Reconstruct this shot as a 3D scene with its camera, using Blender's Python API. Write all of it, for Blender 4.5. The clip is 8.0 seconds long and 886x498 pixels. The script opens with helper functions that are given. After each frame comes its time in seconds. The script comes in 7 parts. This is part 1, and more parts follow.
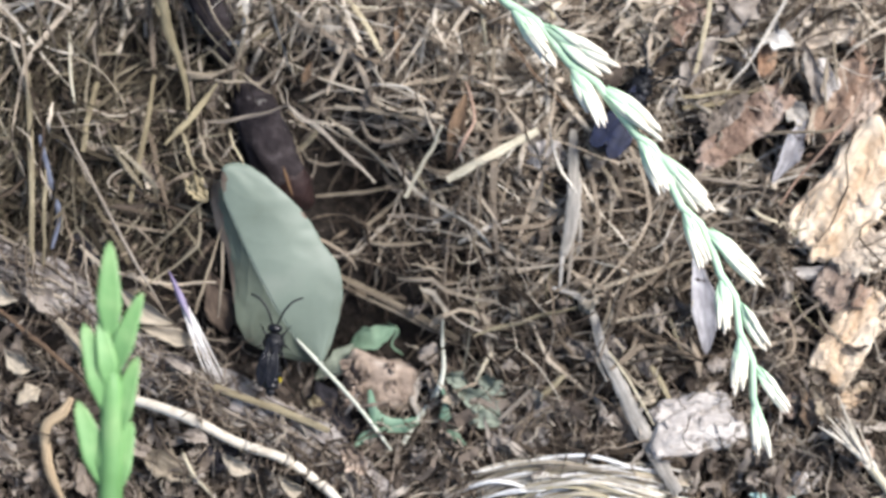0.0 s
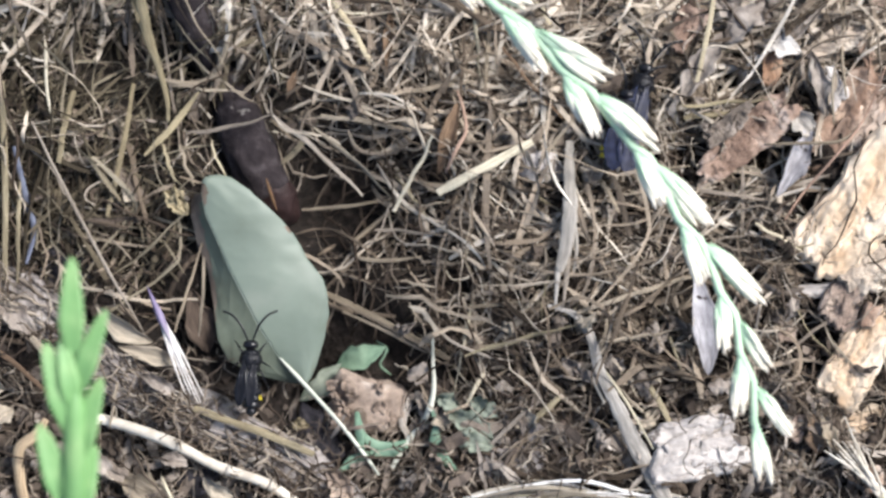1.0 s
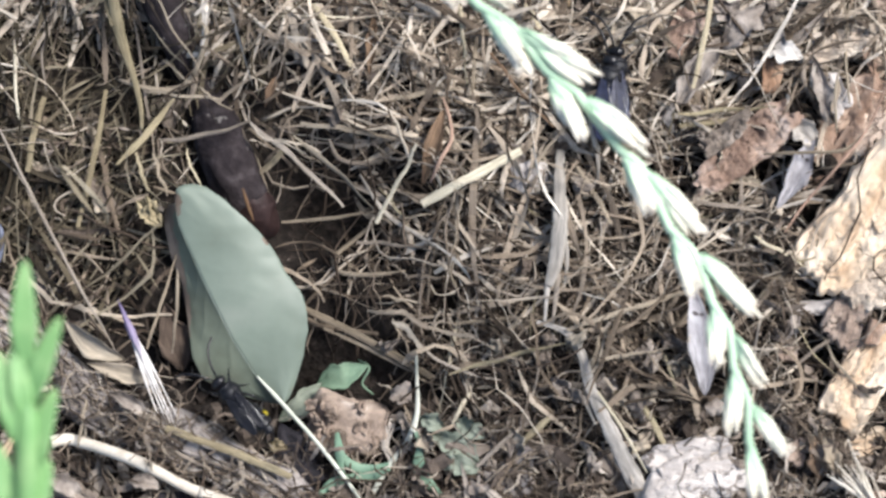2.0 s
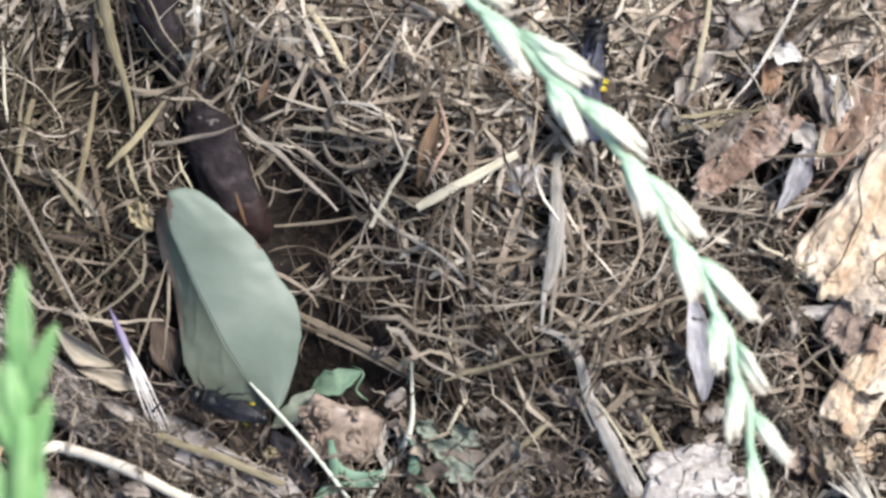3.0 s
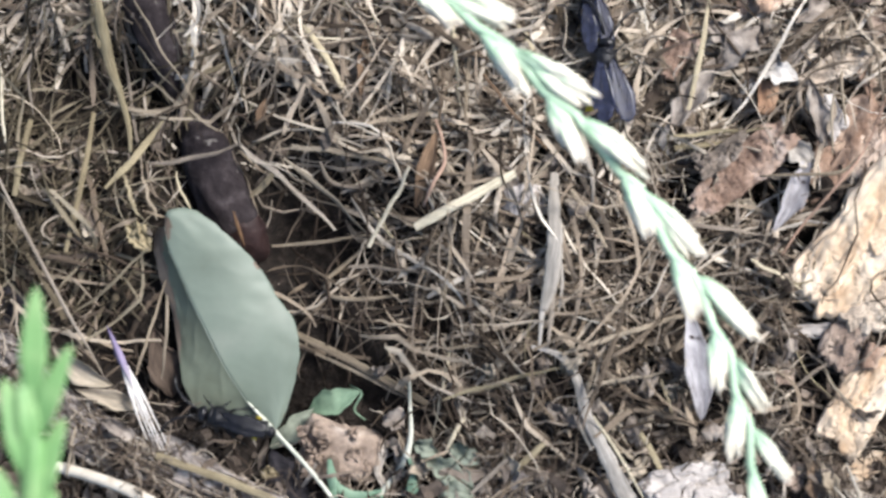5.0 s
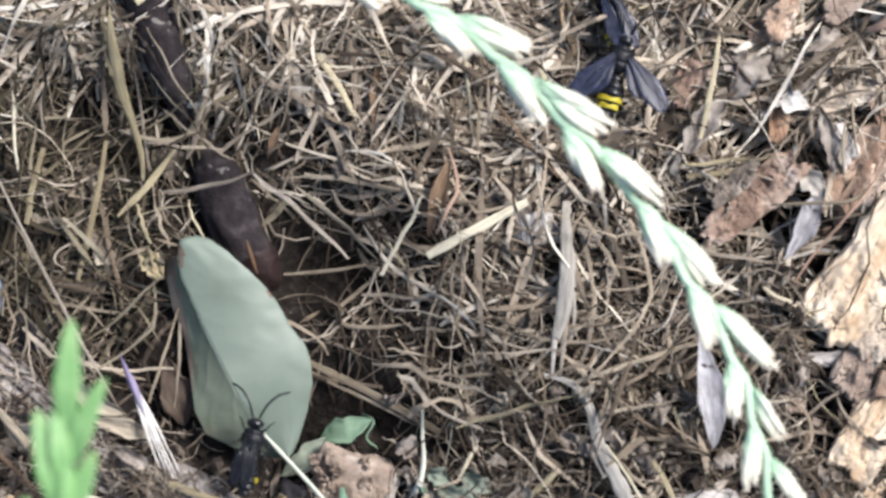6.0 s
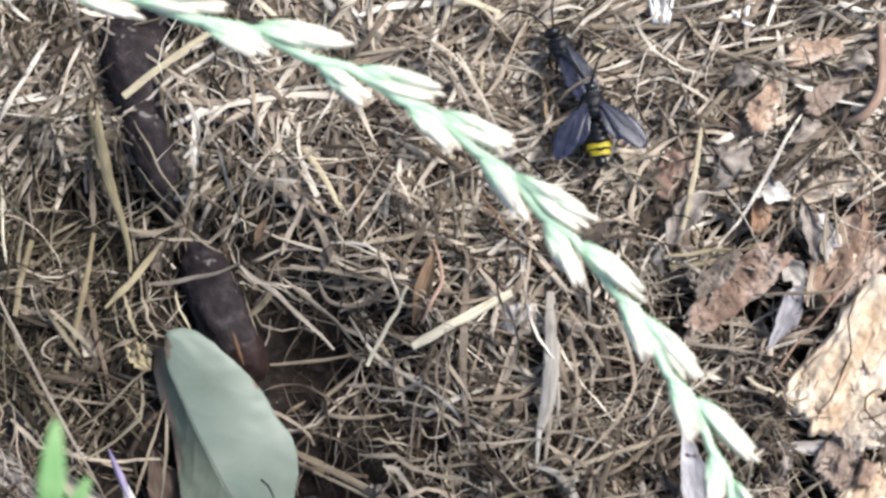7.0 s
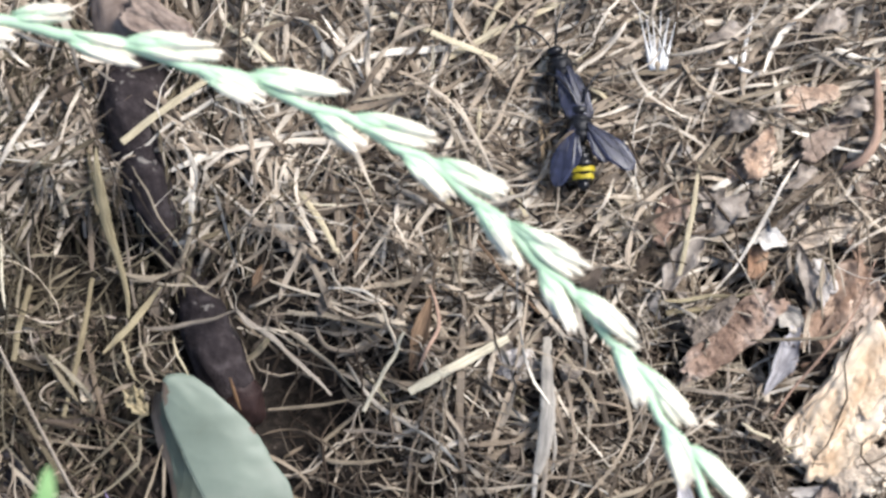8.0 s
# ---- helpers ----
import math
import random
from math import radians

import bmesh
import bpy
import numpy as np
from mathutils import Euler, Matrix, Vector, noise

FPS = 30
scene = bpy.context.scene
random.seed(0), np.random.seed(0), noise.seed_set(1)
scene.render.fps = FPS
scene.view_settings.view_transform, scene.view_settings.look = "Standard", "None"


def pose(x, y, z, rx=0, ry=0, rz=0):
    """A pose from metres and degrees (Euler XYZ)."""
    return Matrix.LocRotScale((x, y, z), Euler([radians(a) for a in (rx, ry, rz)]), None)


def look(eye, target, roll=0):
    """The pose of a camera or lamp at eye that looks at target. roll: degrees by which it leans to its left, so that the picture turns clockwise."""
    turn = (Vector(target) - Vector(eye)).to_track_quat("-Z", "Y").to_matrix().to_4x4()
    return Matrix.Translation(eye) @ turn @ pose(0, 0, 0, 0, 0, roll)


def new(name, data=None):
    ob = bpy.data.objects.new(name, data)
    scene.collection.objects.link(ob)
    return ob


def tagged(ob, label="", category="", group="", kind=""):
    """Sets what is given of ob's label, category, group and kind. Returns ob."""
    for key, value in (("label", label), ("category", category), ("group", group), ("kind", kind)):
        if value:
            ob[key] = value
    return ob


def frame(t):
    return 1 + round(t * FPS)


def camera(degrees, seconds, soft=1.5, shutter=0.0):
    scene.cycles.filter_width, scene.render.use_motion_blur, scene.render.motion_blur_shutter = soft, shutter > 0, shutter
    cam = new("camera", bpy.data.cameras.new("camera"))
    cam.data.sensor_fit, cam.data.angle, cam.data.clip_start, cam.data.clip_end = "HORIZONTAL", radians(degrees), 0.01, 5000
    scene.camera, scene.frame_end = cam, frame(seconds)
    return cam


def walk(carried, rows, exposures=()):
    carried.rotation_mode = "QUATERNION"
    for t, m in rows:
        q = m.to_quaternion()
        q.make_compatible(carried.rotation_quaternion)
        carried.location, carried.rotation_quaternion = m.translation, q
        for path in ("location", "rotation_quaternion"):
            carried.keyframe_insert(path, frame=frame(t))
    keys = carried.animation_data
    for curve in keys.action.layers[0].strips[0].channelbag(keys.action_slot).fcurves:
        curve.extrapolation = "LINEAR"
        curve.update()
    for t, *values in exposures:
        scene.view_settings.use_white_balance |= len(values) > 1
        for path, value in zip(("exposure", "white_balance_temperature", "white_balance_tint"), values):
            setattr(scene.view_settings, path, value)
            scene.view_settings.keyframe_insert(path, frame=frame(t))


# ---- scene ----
import itertools

MM = 0.001
cam = camera(20, 8.0, soft=2.75)
cam.data.dof.use_dof = True
cam.data.dof.focus_distance = 0.468
cam.data.dof.aperture_fstop = 12.5
walk(cam, [
    (0.0, pose(-0.01260, -0.03400, 0.49978, 3.0263, -0.8334, -0.0507)),
    (0.5, pose(-0.00988, -0.03439, 0.48941, 3.3025, -0.6695, -0.0100)),
    (1.0, pose(-0.00349, -0.03350, 0.47926, 3.4590, -0.0039, 0.0641)),
    (1.5, pose(0.00318, -0.03602, 0.46867, 3.4167, 0.8135, 0.0823)),
    (1.7, pose(0.00467, -0.03753, 0.46442, 3.5835, 0.9263, 0.1635)),
    (1.8, pose(0.00541, -0.03828, 0.46230, 3.9650, 0.9647, 0.2035)),
    (2.0, pose(0.00690, -0.03980, 0.45805, 4.7216, 0.9269, 0.2750)),
    (3.5, pose(0.00213, -0.03863, 0.45147, 4.8287, 0.2525, 0.1299)),
    (4.0, pose(0.00001, -0.03955, 0.45197, 5.0000, -0.0000, -0.0000)),
    (4.5, pose(0.00212, -0.03959, 0.45251, 5.1317, 0.0948, 0.0415)),
    (6.0, pose(-0.00765, -0.03882, 0.45324, 5.8330, -0.7510, -0.0142)),
    (6.5, pose(-0.00715, -0.03693, 0.45472, 6.3816, -0.6573, -0.1119)),
    (7.0, pose(-0.00423, -0.03326, 0.45751, 7.1541, -0.6442, -0.1694)),
    (7.5, pose(-0.00025, -0.03065, 0.45851, 7.2197, -0.2433, -0.1456)),
    (8.0, pose(0.00030, -0.03054, 0.45921, 7.8293, -0.1591, -0.0436)),
], exposures=[(0.0, 1.11), (8.0, 1.11)])

# ---- light: bright shade under an open sky, soft sun from the upper right ----
SUN_ELEVATION, SUN_AZIMUTH = radians(50), radians(62)
world = bpy.data.worlds.new("sky")
scene.world = world
world.use_nodes = True
sky = world.node_tree.nodes.new("ShaderNodeTexSky")
sky.sky_type = "NISHITA"
sky.sun_disc = False
sky.dust_density = 2.0
sky.sun_elevation, sky.sun_rotation = SUN_ELEVATION, SUN_AZIMUTH
background = world.node_tree.nodes["Background"]
background.inputs["Strength"].default_value = 0.092
world.node_tree.links.new(sky.outputs[0], background.inputs["Color"])
sun = new("sun", bpy.data.lights.new("sun", "SUN"))
sun.data.energy, sun.data.angle, sun.data.color = 3.0, radians(22), (1.0, 0.98, 0.965)
toward = Vector((math.sin(SUN_AZIMUTH) * math.cos(SUN_ELEVATION), math.cos(SUN_AZIMUTH) * math.cos(SUN_ELEVATION), math.sin(SUN_ELEVATION)))
sun.matrix_world = look(toward * 5, (0, 0, 0))

# ---- materials ----
def nodes_of(name, rough=0.8, spec=0.3):
    m = bpy.data.materials.new(name)
    m.use_nodes = True
    b = m.node_tree.nodes["Principled BSDF"]
    b.inputs["Roughness"].default_value = rough
    b.inputs["Specular IOR Level"].default_value = spec
    return m, m.node_tree, b


def ramp(tree, stops):
    r = tree.nodes.new("ShaderNodeValToRGB")
    e = r.color_ramp.elements
    while len(e) < len(stops):
        e.new(0.5)
    for k, (p, c) in enumerate(stops):
        e[k].position, e[k].color = p, (*c, 1)
    return r


def noisy(tree, scale, detail=4.0, stretch=None, coord="Object", rough=0.6):
    n = tree.nodes.new("ShaderNodeTexNoise")
    n.inputs["Scale"].default_value, n.inputs["Detail"].default_value, n.inputs["Roughness"].default_value = scale, detail, rough
    c = tree.nodes.new("ShaderNodeTexCoord")
    if stretch:
        mp = tree.nodes.new("ShaderNodeMapping")
        mp.inputs["Scale"].default_value = stretch
        tree.links.new(c.outputs[coord], mp.inputs[0])
        tree.links.new(mp.outputs[0], n.inputs["Vector"])
    else:
        tree.links.new(c.outputs[coord], n.inputs["Vector"])
    return n


def mixed(tree, kind, fac, a, b):
    x = tree.nodes.new("ShaderNodeMix")
    x.data_type, x.blend_type = "RGBA", kind
    for sock, v in ((x.inputs[0], fac), (x.inputs[6], a), (x.inputs[7], b)):
        if hasattr(v, "is_output"):
            tree.links.new(v, sock)
        else:
            sock.default_value = v if isinstance(v, float) else (*v, 1)
    return x.outputs[2]


def bump(tree, b, height, strength, dist):
    n = tree.nodes.new("ShaderNodeBump")
    n.inputs["Strength"].default_value, n.inputs["Distance"].default_value = strength, dist
    tree.links.new(height, n.inputs["Height"])
    tree.links.new(n.outputs[0], b.inputs["Normal"])


def island_material(name, stops, grain=900, rough=0.9, spread=0.42, by_object=False, spec=0.15, fibres=True):
    """Colour picked per piece along a ramp, with fine grain and larger stains over it."""
    m, t, b = nodes_of(name, rough, spec)
    if by_object:
        pick = t.nodes.new("ShaderNodeObjectInfo").outputs["Random"]
    else:
        pick = t.nodes.new("ShaderNodeNewGeometry").outputs["Random Per Island"]
    r = ramp(t, stops)
    t.links.new(pick, r.inputs[0])
    if fibres:
        along_piece = t.nodes.new("ShaderNodeAttribute")
        along_piece.attribute_name = "fibre"
        fine = t.nodes.new("ShaderNodeTexNoise")
        fine.inputs["Scale"].default_value, fine.inputs["Detail"].default_value, fine.inputs["Roughness"].default_value = 1.0, 5.0, 0.65
        t.links.new(along_piece.outputs["Vector"], fine.inputs["Vector"])
    else:
        fine = noisy(t, grain, 5)
    shade = ramp(t, [(0.3, (1 - spread,) * 3), (0.7, (1 + spread * 0.4,) * 3)])
    t.links.new(fine.outputs[0], shade.inputs[0])
    c = mixed(t, "MULTIPLY", 1.0, r.outputs[0], shade.outputs[0])
    stain = noisy(t, 90, 3)
    stain_ramp = ramp(t, [(0.35, (0.72, 0.70, 0.68)), (0.62, (1.0, 1.0, 1.0))])
    t.links.new(stain.outputs[0], stain_ramp.inputs[0])
    c = mixed(t, "MULTIPLY", 0.8, c, stain_ramp.outputs[0])
    t.links.new(c, b.inputs["Base Color"])
    bump(t, b, fine.outputs[0], 0.5, 0.0002)
    return m


def surface(name, stops, scale=300, detail=6, rough=0.85, bump_by=0.6, depth=0.0006, spec=0.25, stretch=None, specks=None, cracks=None):
    """One mottled surface: a colour ramp over noise at two scales, with relief."""
    m, t, b = nodes_of(name, rough, spec)
    n = noisy(t, scale, detail, stretch)
    r = ramp(t, stops)
    t.links.new(n.outputs[0], r.inputs[0])
    big = noisy(t, scale * 0.21, 3)
    br = ramp(t, [(0.35, (0.7, 0.7, 0.72)), (0.65, (1.0, 1.0, 1.0))])
    t.links.new(big.outputs[0], br.inputs[0])
    c = mixed(t, "MULTIPLY", 0.85, r.outputs[0], br.outputs[0])
    if specks:
        sp = noisy(t, specks[0], 2)
        sr = ramp(t, [(specks[1], (0, 0, 0)), (specks[1] + 0.05, (1, 1, 1))])
        t.links.new(sp.outputs[0], sr.inputs[0])
        c = mixed(t, "MIX", sr.outputs[0], c, specks[2])
    height = n.outputs[0]
    # crack shade painted into the colour, since soft sun barely shades the relief
    if cracks:
        cell = t.nodes.new("ShaderNodeTexVoronoi")
        cell.feature = "DISTANCE_TO_EDGE"
        cell.inputs["Scale"].default_value = cracks[0]
        place, warp = t.nodes.new("ShaderNodeTexCoord"), noisy(t, cracks[0] * 1.3, 4)
        mp = t.nodes.new("ShaderNodeMapping")
        mp.inputs["Scale"].default_value = cracks[1]
        bend = t.nodes.new("ShaderNodeVectorMath")
        bend.operation = "MULTIPLY_ADD"
        t.links.new(warp.outputs["Color"], bend.inputs[0])
        bend.inputs[1].default_value = (1.1 / cracks[0],) * 3
        t.links.new(place.outputs["Object"], bend.inputs[2])
        t.links.new(bend.outputs[0], mp.inputs[0])
        t.links.new(mp.outputs[0], cell.inputs["Vector"])
        groove = ramp(t, [(0.0, (0.22, 0.17, 0.14)), (cracks[2], (1, 1, 1))])
        t.links.new(cell.outputs["Distance"], groove.inputs[0])
        where = noisy(t, cracks[0] * 0.55, 2)
        some = ramp(t, [(0.42, (0, 0, 0)), (0.6, (0.85, 0.85, 0.85))])
        t.links.new(where.outputs[0], some.inputs[0])
        c = mixed(t, "MULTIPLY", some.outputs[0], c, groove.outputs[0])
        height = mixed(t, "MULTIPLY", some.outputs[0], n.outputs[0], groove.outputs[0])
    t.links.new(c, b.inputs["Base Color"])
    bump(t, b, height, bump_by, depth)
    return m


SOIL = surface("soil", [(0.3, (0.009, 0.007, 0.006)), (0.55, (0.026, 0.02, 0.016)), (0.75, (0.08, 0.062, 0.05))], 450, 8, 0.95, 1.0, 0.002)
STRAW = island_material("weathered straw", [(0.0, (0.025, 0.019, 0.014)), (0.3, (0.085, 0.064, 0.047)), (0.6, (0.21, 0.166, 0.123)), (0.85, (0.36, 0.298, 0.228)), (1.0, (0.56, 0.49, 0.395))])
COARSE = island_material("bleached coarse straw", [(0.0, (0.1, 0.077, 0.058)), (0.3, (0.3, 0.243, 0.186)), (0.62, (0.5, 0.427, 0.342)), (0.88, (0.62, 0.552, 0.46)), (1.0, (0.74, 0.69, 0.605))])
GRASSY = island_material("yellowed grass", [(0.0, (0.025, 0.02, 0.014)), (0.4, (0.07, 0.057, 0.039)), (0.75, (0.165, 0.138, 0.094)), (1.0, (0.33, 0.29, 0.215))])
ROOTLET = island_material("dry rootlets", [(0.0, (0.045, 0.032, 0.024)), (0.4, (0.12, 0.092, 0.07)), (0.75, (0.3, 0.246, 0.19)), (1.0, (0.52, 0.455, 0.37))])
CHIP = island_material("crumbled litter", [(0.0, (0.016, 0.013, 0.011)), (0.45, (0.05, 0.039, 0.032)), (0.75, (0.135, 0.108, 0.088)), (0.95, (0.24, 0.2, 0.165)), (1.0, (0.36, 0.315, 0.27))], 700, 0.9, fibres=False)
SCRAP = island_material("dead leaf scraps", [(0.0, (0.05, 0.038, 0.03)), (0.4, (0.12, 0.095, 0.077)), (0.7, (0.23, 0.19, 0.157)), (0.9, (0.32, 0.262, 0.215)), (1.0, (0.46, 0.41, 0.36))], 500, 0.85)
SCRAP_PALE = island_material("pale leaf scraps", [(0.0, (0.08, 0.062, 0.05)), (0.4, (0.17, 0.137, 0.112)), (0.75, (0.29, 0.245, 0.205)), (1.0, (0.48, 0.43, 0.375))], 500, 0.85)
PALE_STRAW = island_material("pale straw", [(0.0, (0.52, 0.45, 0.31)), (0.5, (0.6, 0.53, 0.385)), (1.0, (0.68, 0.625, 0.485))], by_object=True, spread=0.5)
YELLOW_STRAW = island_material("yellow straw", [(0.0, (0.22, 0.182, 0.113)), (1.0, (0.35, 0.3, 0.2))], by_object=True, spread=0.6)
TAN_STRAW = island_material("tan straw", [(0.0, (0.2, 0.161, 0.115)), (1.0, (0.39, 0.33, 0.25))], by_object=True, spread=0.6)
GREY_STRAW = island_material("grey weathered straw", [(0.0, (0.22, 0.182, 0.145)), (1.0, (0.37, 0.32, 0.265))], by_object=True, spread=0.55)
KHAKI = island_material("khaki dry leaf", [(0.0, (0.32, 0.268, 0.165)), (1.0, (0.41, 0.35, 0.225))], by_object=True, spread=0.5)
PALE_LEAF = island_material("pale beige dry leaf", [(0.0, (0.36, 0.31, 0.24)), (1.0, (0.46, 0.405, 0.325))], by_object=True, spread=0.5)
DULL_BROWN = island_material("dull brown dead leaf", [(0.0, (0.1, 0.074, 0.057)), (1.0, (0.15, 0.115, 0.09))], by_object=True, spread=0.5)
BROWN_HUSK = island_material("brown husk", [(0.0, (0.14, 0.092, 0.06)), (1.0, (0.25, 0.172, 0.115))], by_object=True, spread=0.5)
STALK_GREY = island_material("grey weathered stalk", [(0.0, (0.34, 0.31, 0.27)), (1.0, (0.46, 0.425, 0.38))], by_object=True, spread=0.5)
PINK_STEM = island_material("pinkish stem", [(0.0, (0.3, 0.195, 0.145)), (1.0, (0.4, 0.275, 0.21))], by_object=True)
AMBER_STEM = island_material("amber stem", [(0.0, (0.34, 0.255, 0.165)), (1.0, (0.44, 0.34, 0.225))], by_object=True, spread=0.5)
WHITE_ROOT = surface("white root", [(0.3, (0.42, 0.36, 0.28)), (0.5, (0.62, 0.56, 0.46)), (0.7, (0.74, 0.69, 0.6))], 250, 5, 0.6, 0.3, 0.0003)
DARK_ROOT = surface("dark fibrous root", [(0.28, (0.07, 0.06, 0.055)), (0.5, (0.27, 0.238, 0.218)), (0.72, (0.52, 0.48, 0.445))], 260, 8, 0.9, 1.0, 0.0018, cracks=(260, (1, 1, 1), 0.09))
TWIG_BARK = surface("dark twig bark", [(0.3, (0.013, 0.0098, 0.0105)), (0.55, (0.034, 0.027, 0.028)), (0.75, (0.078, 0.066, 0.066))], 330, 7, 0.85, 1.0, 0.0009, 0.15, specks=(300, 0.66, (0.17, 0.155, 0.14)))
TWIG_RED = surface("reddish torn wood", [(0.3, (0.016, 0.009, 0.009)), (0.6, (0.036, 0.019, 0.017)), (0.8, (0.075, 0.04, 0.03))], 300, 5, 0.6, 0.8, 0.0006)
TWIG_PALE = surface("peeled pinkish wood", [(0.3, (0.17, 0.125, 0.1)), (0.7, (0.32, 0.25, 0.205))], 350, 5, 0.8, 0.5, 0.0004)
TWIG_WART = surface("pale bark wart", [(0.3, (0.07, 0.06, 0.056)), (0.7, (0.17, 0.15, 0.135))], 600, 4)
TWIG_ORANGE = surface("orange split wood", [(0.3, (0.09, 0.048, 0.024)), (0.7, (0.19, 0.112, 0.058))], 500, 4)
BARK_RED = surface("reddish brown bark", [(0.28, (0.1, 0.062, 0.045)), (0.4, (0.255, 0.163, 0.113)), (0.54, (0.39, 0.285, 0.213)), (0.72, (0.56, 0.485, 0.42))], 95, 6, 0.85, 0.9, 0.001, stretch=(0.6, 1.5, 1), cracks=(160, (0.8, 1.5, 1), 0.06))
BARK_TAN = surface("peeling ochre bark", [(0.26, (0.27, 0.155, 0.095)), (0.38, (0.52, 0.36, 0.225)), (0.5, (0.69, 0.54, 0.385)), (0.7, (0.78, 0.69, 0.56))], 95, 8, 0.85, 0.9, 0.001, stretch=(0.8, 1.3, 1), cracks=(120, (0.7, 1.5, 1), 0.045))
BARK_BROWN = surface("red-brown bark", [(0.28, (0.07, 0.048, 0.038)), (0.42, (0.2, 0.132, 0.098)), (0.56, (0.33, 0.235, 0.18)), (0.74, (0.5, 0.42, 0.365))], 170, 8, 0.85, 1.0, 0.0014, stretch=(1.3, 0.8, 1))
DEAD_GREY = surface("grey-brown dead leaf", [(0.28, (0.1, 0.082, 0.067)), (0.48, (0.245, 0.208, 0.175)), (0.72, (0.42, 0.372, 0.325))], 260, 8, 0.9, 1.0, 0.001, 0.15)
DULL_BARK = surface("grey-brown bark", [(0.28, (0.06, 0.047, 0.038)), (0.5, (0.19, 0.155, 0.125)), (0.72, (0.36, 0.31, 0.265))], 200, 7, 0.9, 1.0, 0.001, cracks=(200, (1.2, 0.8, 1), 0.07))
BARK_PINK = surface("pinkish brown bark", [(0.28, (0.22, 0.135, 0.09)), (0.45, (0.42, 0.295, 0.21)), (0.72, (0.64, 0.53, 0.43))], 140, 6, 0.85, 0.9, 0.001, cracks=(230, (0.8, 1.4, 1), 0.07))
BARK_ORANGE = surface("orange-brown bark", [(0.28, (0.13, 0.07, 0.04)), (0.45, (0.3, 0.175, 0.105)), (0.72, (0.5, 0.35, 0.24))], 120, 6, 0.8, 0.8, 0.0008, cracks=(300, (1, 1, 1), 0.06))
BARK_GREY = surface("grey bark", [(0.28, (0.32, 0.28, 0.25)), (0.44, (0.46, 0.42, 0.385)), (0.7, (0.6, 0.56, 0.52))], 130, 6, 0.9, 0.9, 0.001, stretch=(0.5, 1.6, 1), cracks=(170, (0.45, 2.0, 1), 0.05))
CLOD = surface("pinkish clod", [(0.28, (0.13, 0.092, 0.072)), (0.45, (0.32, 0.242, 0.19)), (0.72, (0.5, 0.42, 0.35))], 220, 8, 0.95, 1.0, 0.0016, cracks=(210, (1, 1, 1), 0.06))
CLOD_PINK = surface("pinkish tan clod", [(0.3, (0.09, 0.066, 0.052)), (0.42, (0.23, 0.175, 0.135)), (0.55, (0.38, 0.295, 0.23)), (0.74, (0.56, 0.48, 0.4))], 170, 9, 0.95, 1.0, 0.0012)
PALE_CRUMB = surface("pale crumbled bark", [(0.28, (0.26, 0.2, 0.15)), (0.45, (0.5, 0.415, 0.325)), (0.7, (0.7, 0.62, 0.51))], 150, 7, 0.9, 0.9, 0.0012, cracks=(230, (0.7, 1.4, 1), 0.07))
BLACK_CLOD = surface("black humus", [(0.3, (0.012, 0.011, 0.014)), (0.7, (0.045, 0.04, 0.045))], 500, 6, 0.8, 1.0, 0.001)
ASH = surface("ashen dead leaf", [(0.3, (0.15, 0.14, 0.142)), (0.5, (0.29, 0.278, 0.288)), (0.7, (0.46, 0.447, 0.455))], 250, 6, 0.85, 0.9, 0.0006, 0.15, stretch=(1, 3, 1), specks=(300, 0.7, (0.05, 0.04, 0.04)))
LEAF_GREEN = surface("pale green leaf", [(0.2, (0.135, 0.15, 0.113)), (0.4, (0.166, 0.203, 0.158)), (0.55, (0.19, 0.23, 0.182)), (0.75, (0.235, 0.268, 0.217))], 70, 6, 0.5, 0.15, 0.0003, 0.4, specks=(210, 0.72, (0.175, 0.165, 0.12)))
# darker leaf green: shade on the half facing away from the sun, painted in
LEAF_SHADED = surface("shaded leaf half", [(0.3, (0.088, 0.092, 0.068)), (0.5, (0.118, 0.136, 0.1)), (0.7, (0.15, 0.175, 0.132))], 110, 7, 0.65, 0.2, 0.0003)
LEAF_RIM = surface("withered leaf rim", [(0.3, (0.12, 0.088, 0.066)), (0.7, (0.22, 0.175, 0.135))], 200, 5, 0.7)
WILTED_GREY = surface("grey-green wilted leaf", [(0.3, (0.13, 0.155, 0.115)), (0.7, (0.27, 0.3, 0.235))], 300, 6, 0.75, 0.8, 0.0005)
PETIOLE = surface("pale leaf stalk", [(0.3, (0.5, 0.52, 0.42)), (0.7, (0.63, 0.63, 0.53))], 300, 3, 0.6)
WILTED = surface("wilted green leaf", [(0.3, (0.12, 0.2, 0.13)), (0.7, (0.23, 0.33, 0.22))], 260, 5, 0.7)
SHREDDED = surface("shredded green leaf", [(0.3, (0.11, 0.2, 0.135)), (0.7, (0.22, 0.33, 0.23))], 300, 4, 0.65)
PLANT_GREEN = surface("fresh green", [(0.3, (0.12, 0.27, 0.085)), (0.5, (0.18, 0.36, 0.13)), (0.7, (0.27, 0.44, 0.18))], 90, 4, 0.5, 0.2, 0.0003, 0.4)
TEAL = surface("glaucous leaf", [(0.3, (0.25, 0.42, 0.36)), (0.7, (0.45, 0.6, 0.54))], 300, 3, 0.6)
SPIKE_GREEN = surface("spike green", [(0.3, (0.4, 0.6, 0.4)), (0.7, (0.53, 0.7, 0.51))], 220, 3, 0.55, 0.1, 0.0002)
PAPPUS = surface("white bristle", [(0.3, (0.8, 0.78, 0.74)), (0.7, (0.88, 0.87, 0.84))], 300, 2, 0.6)
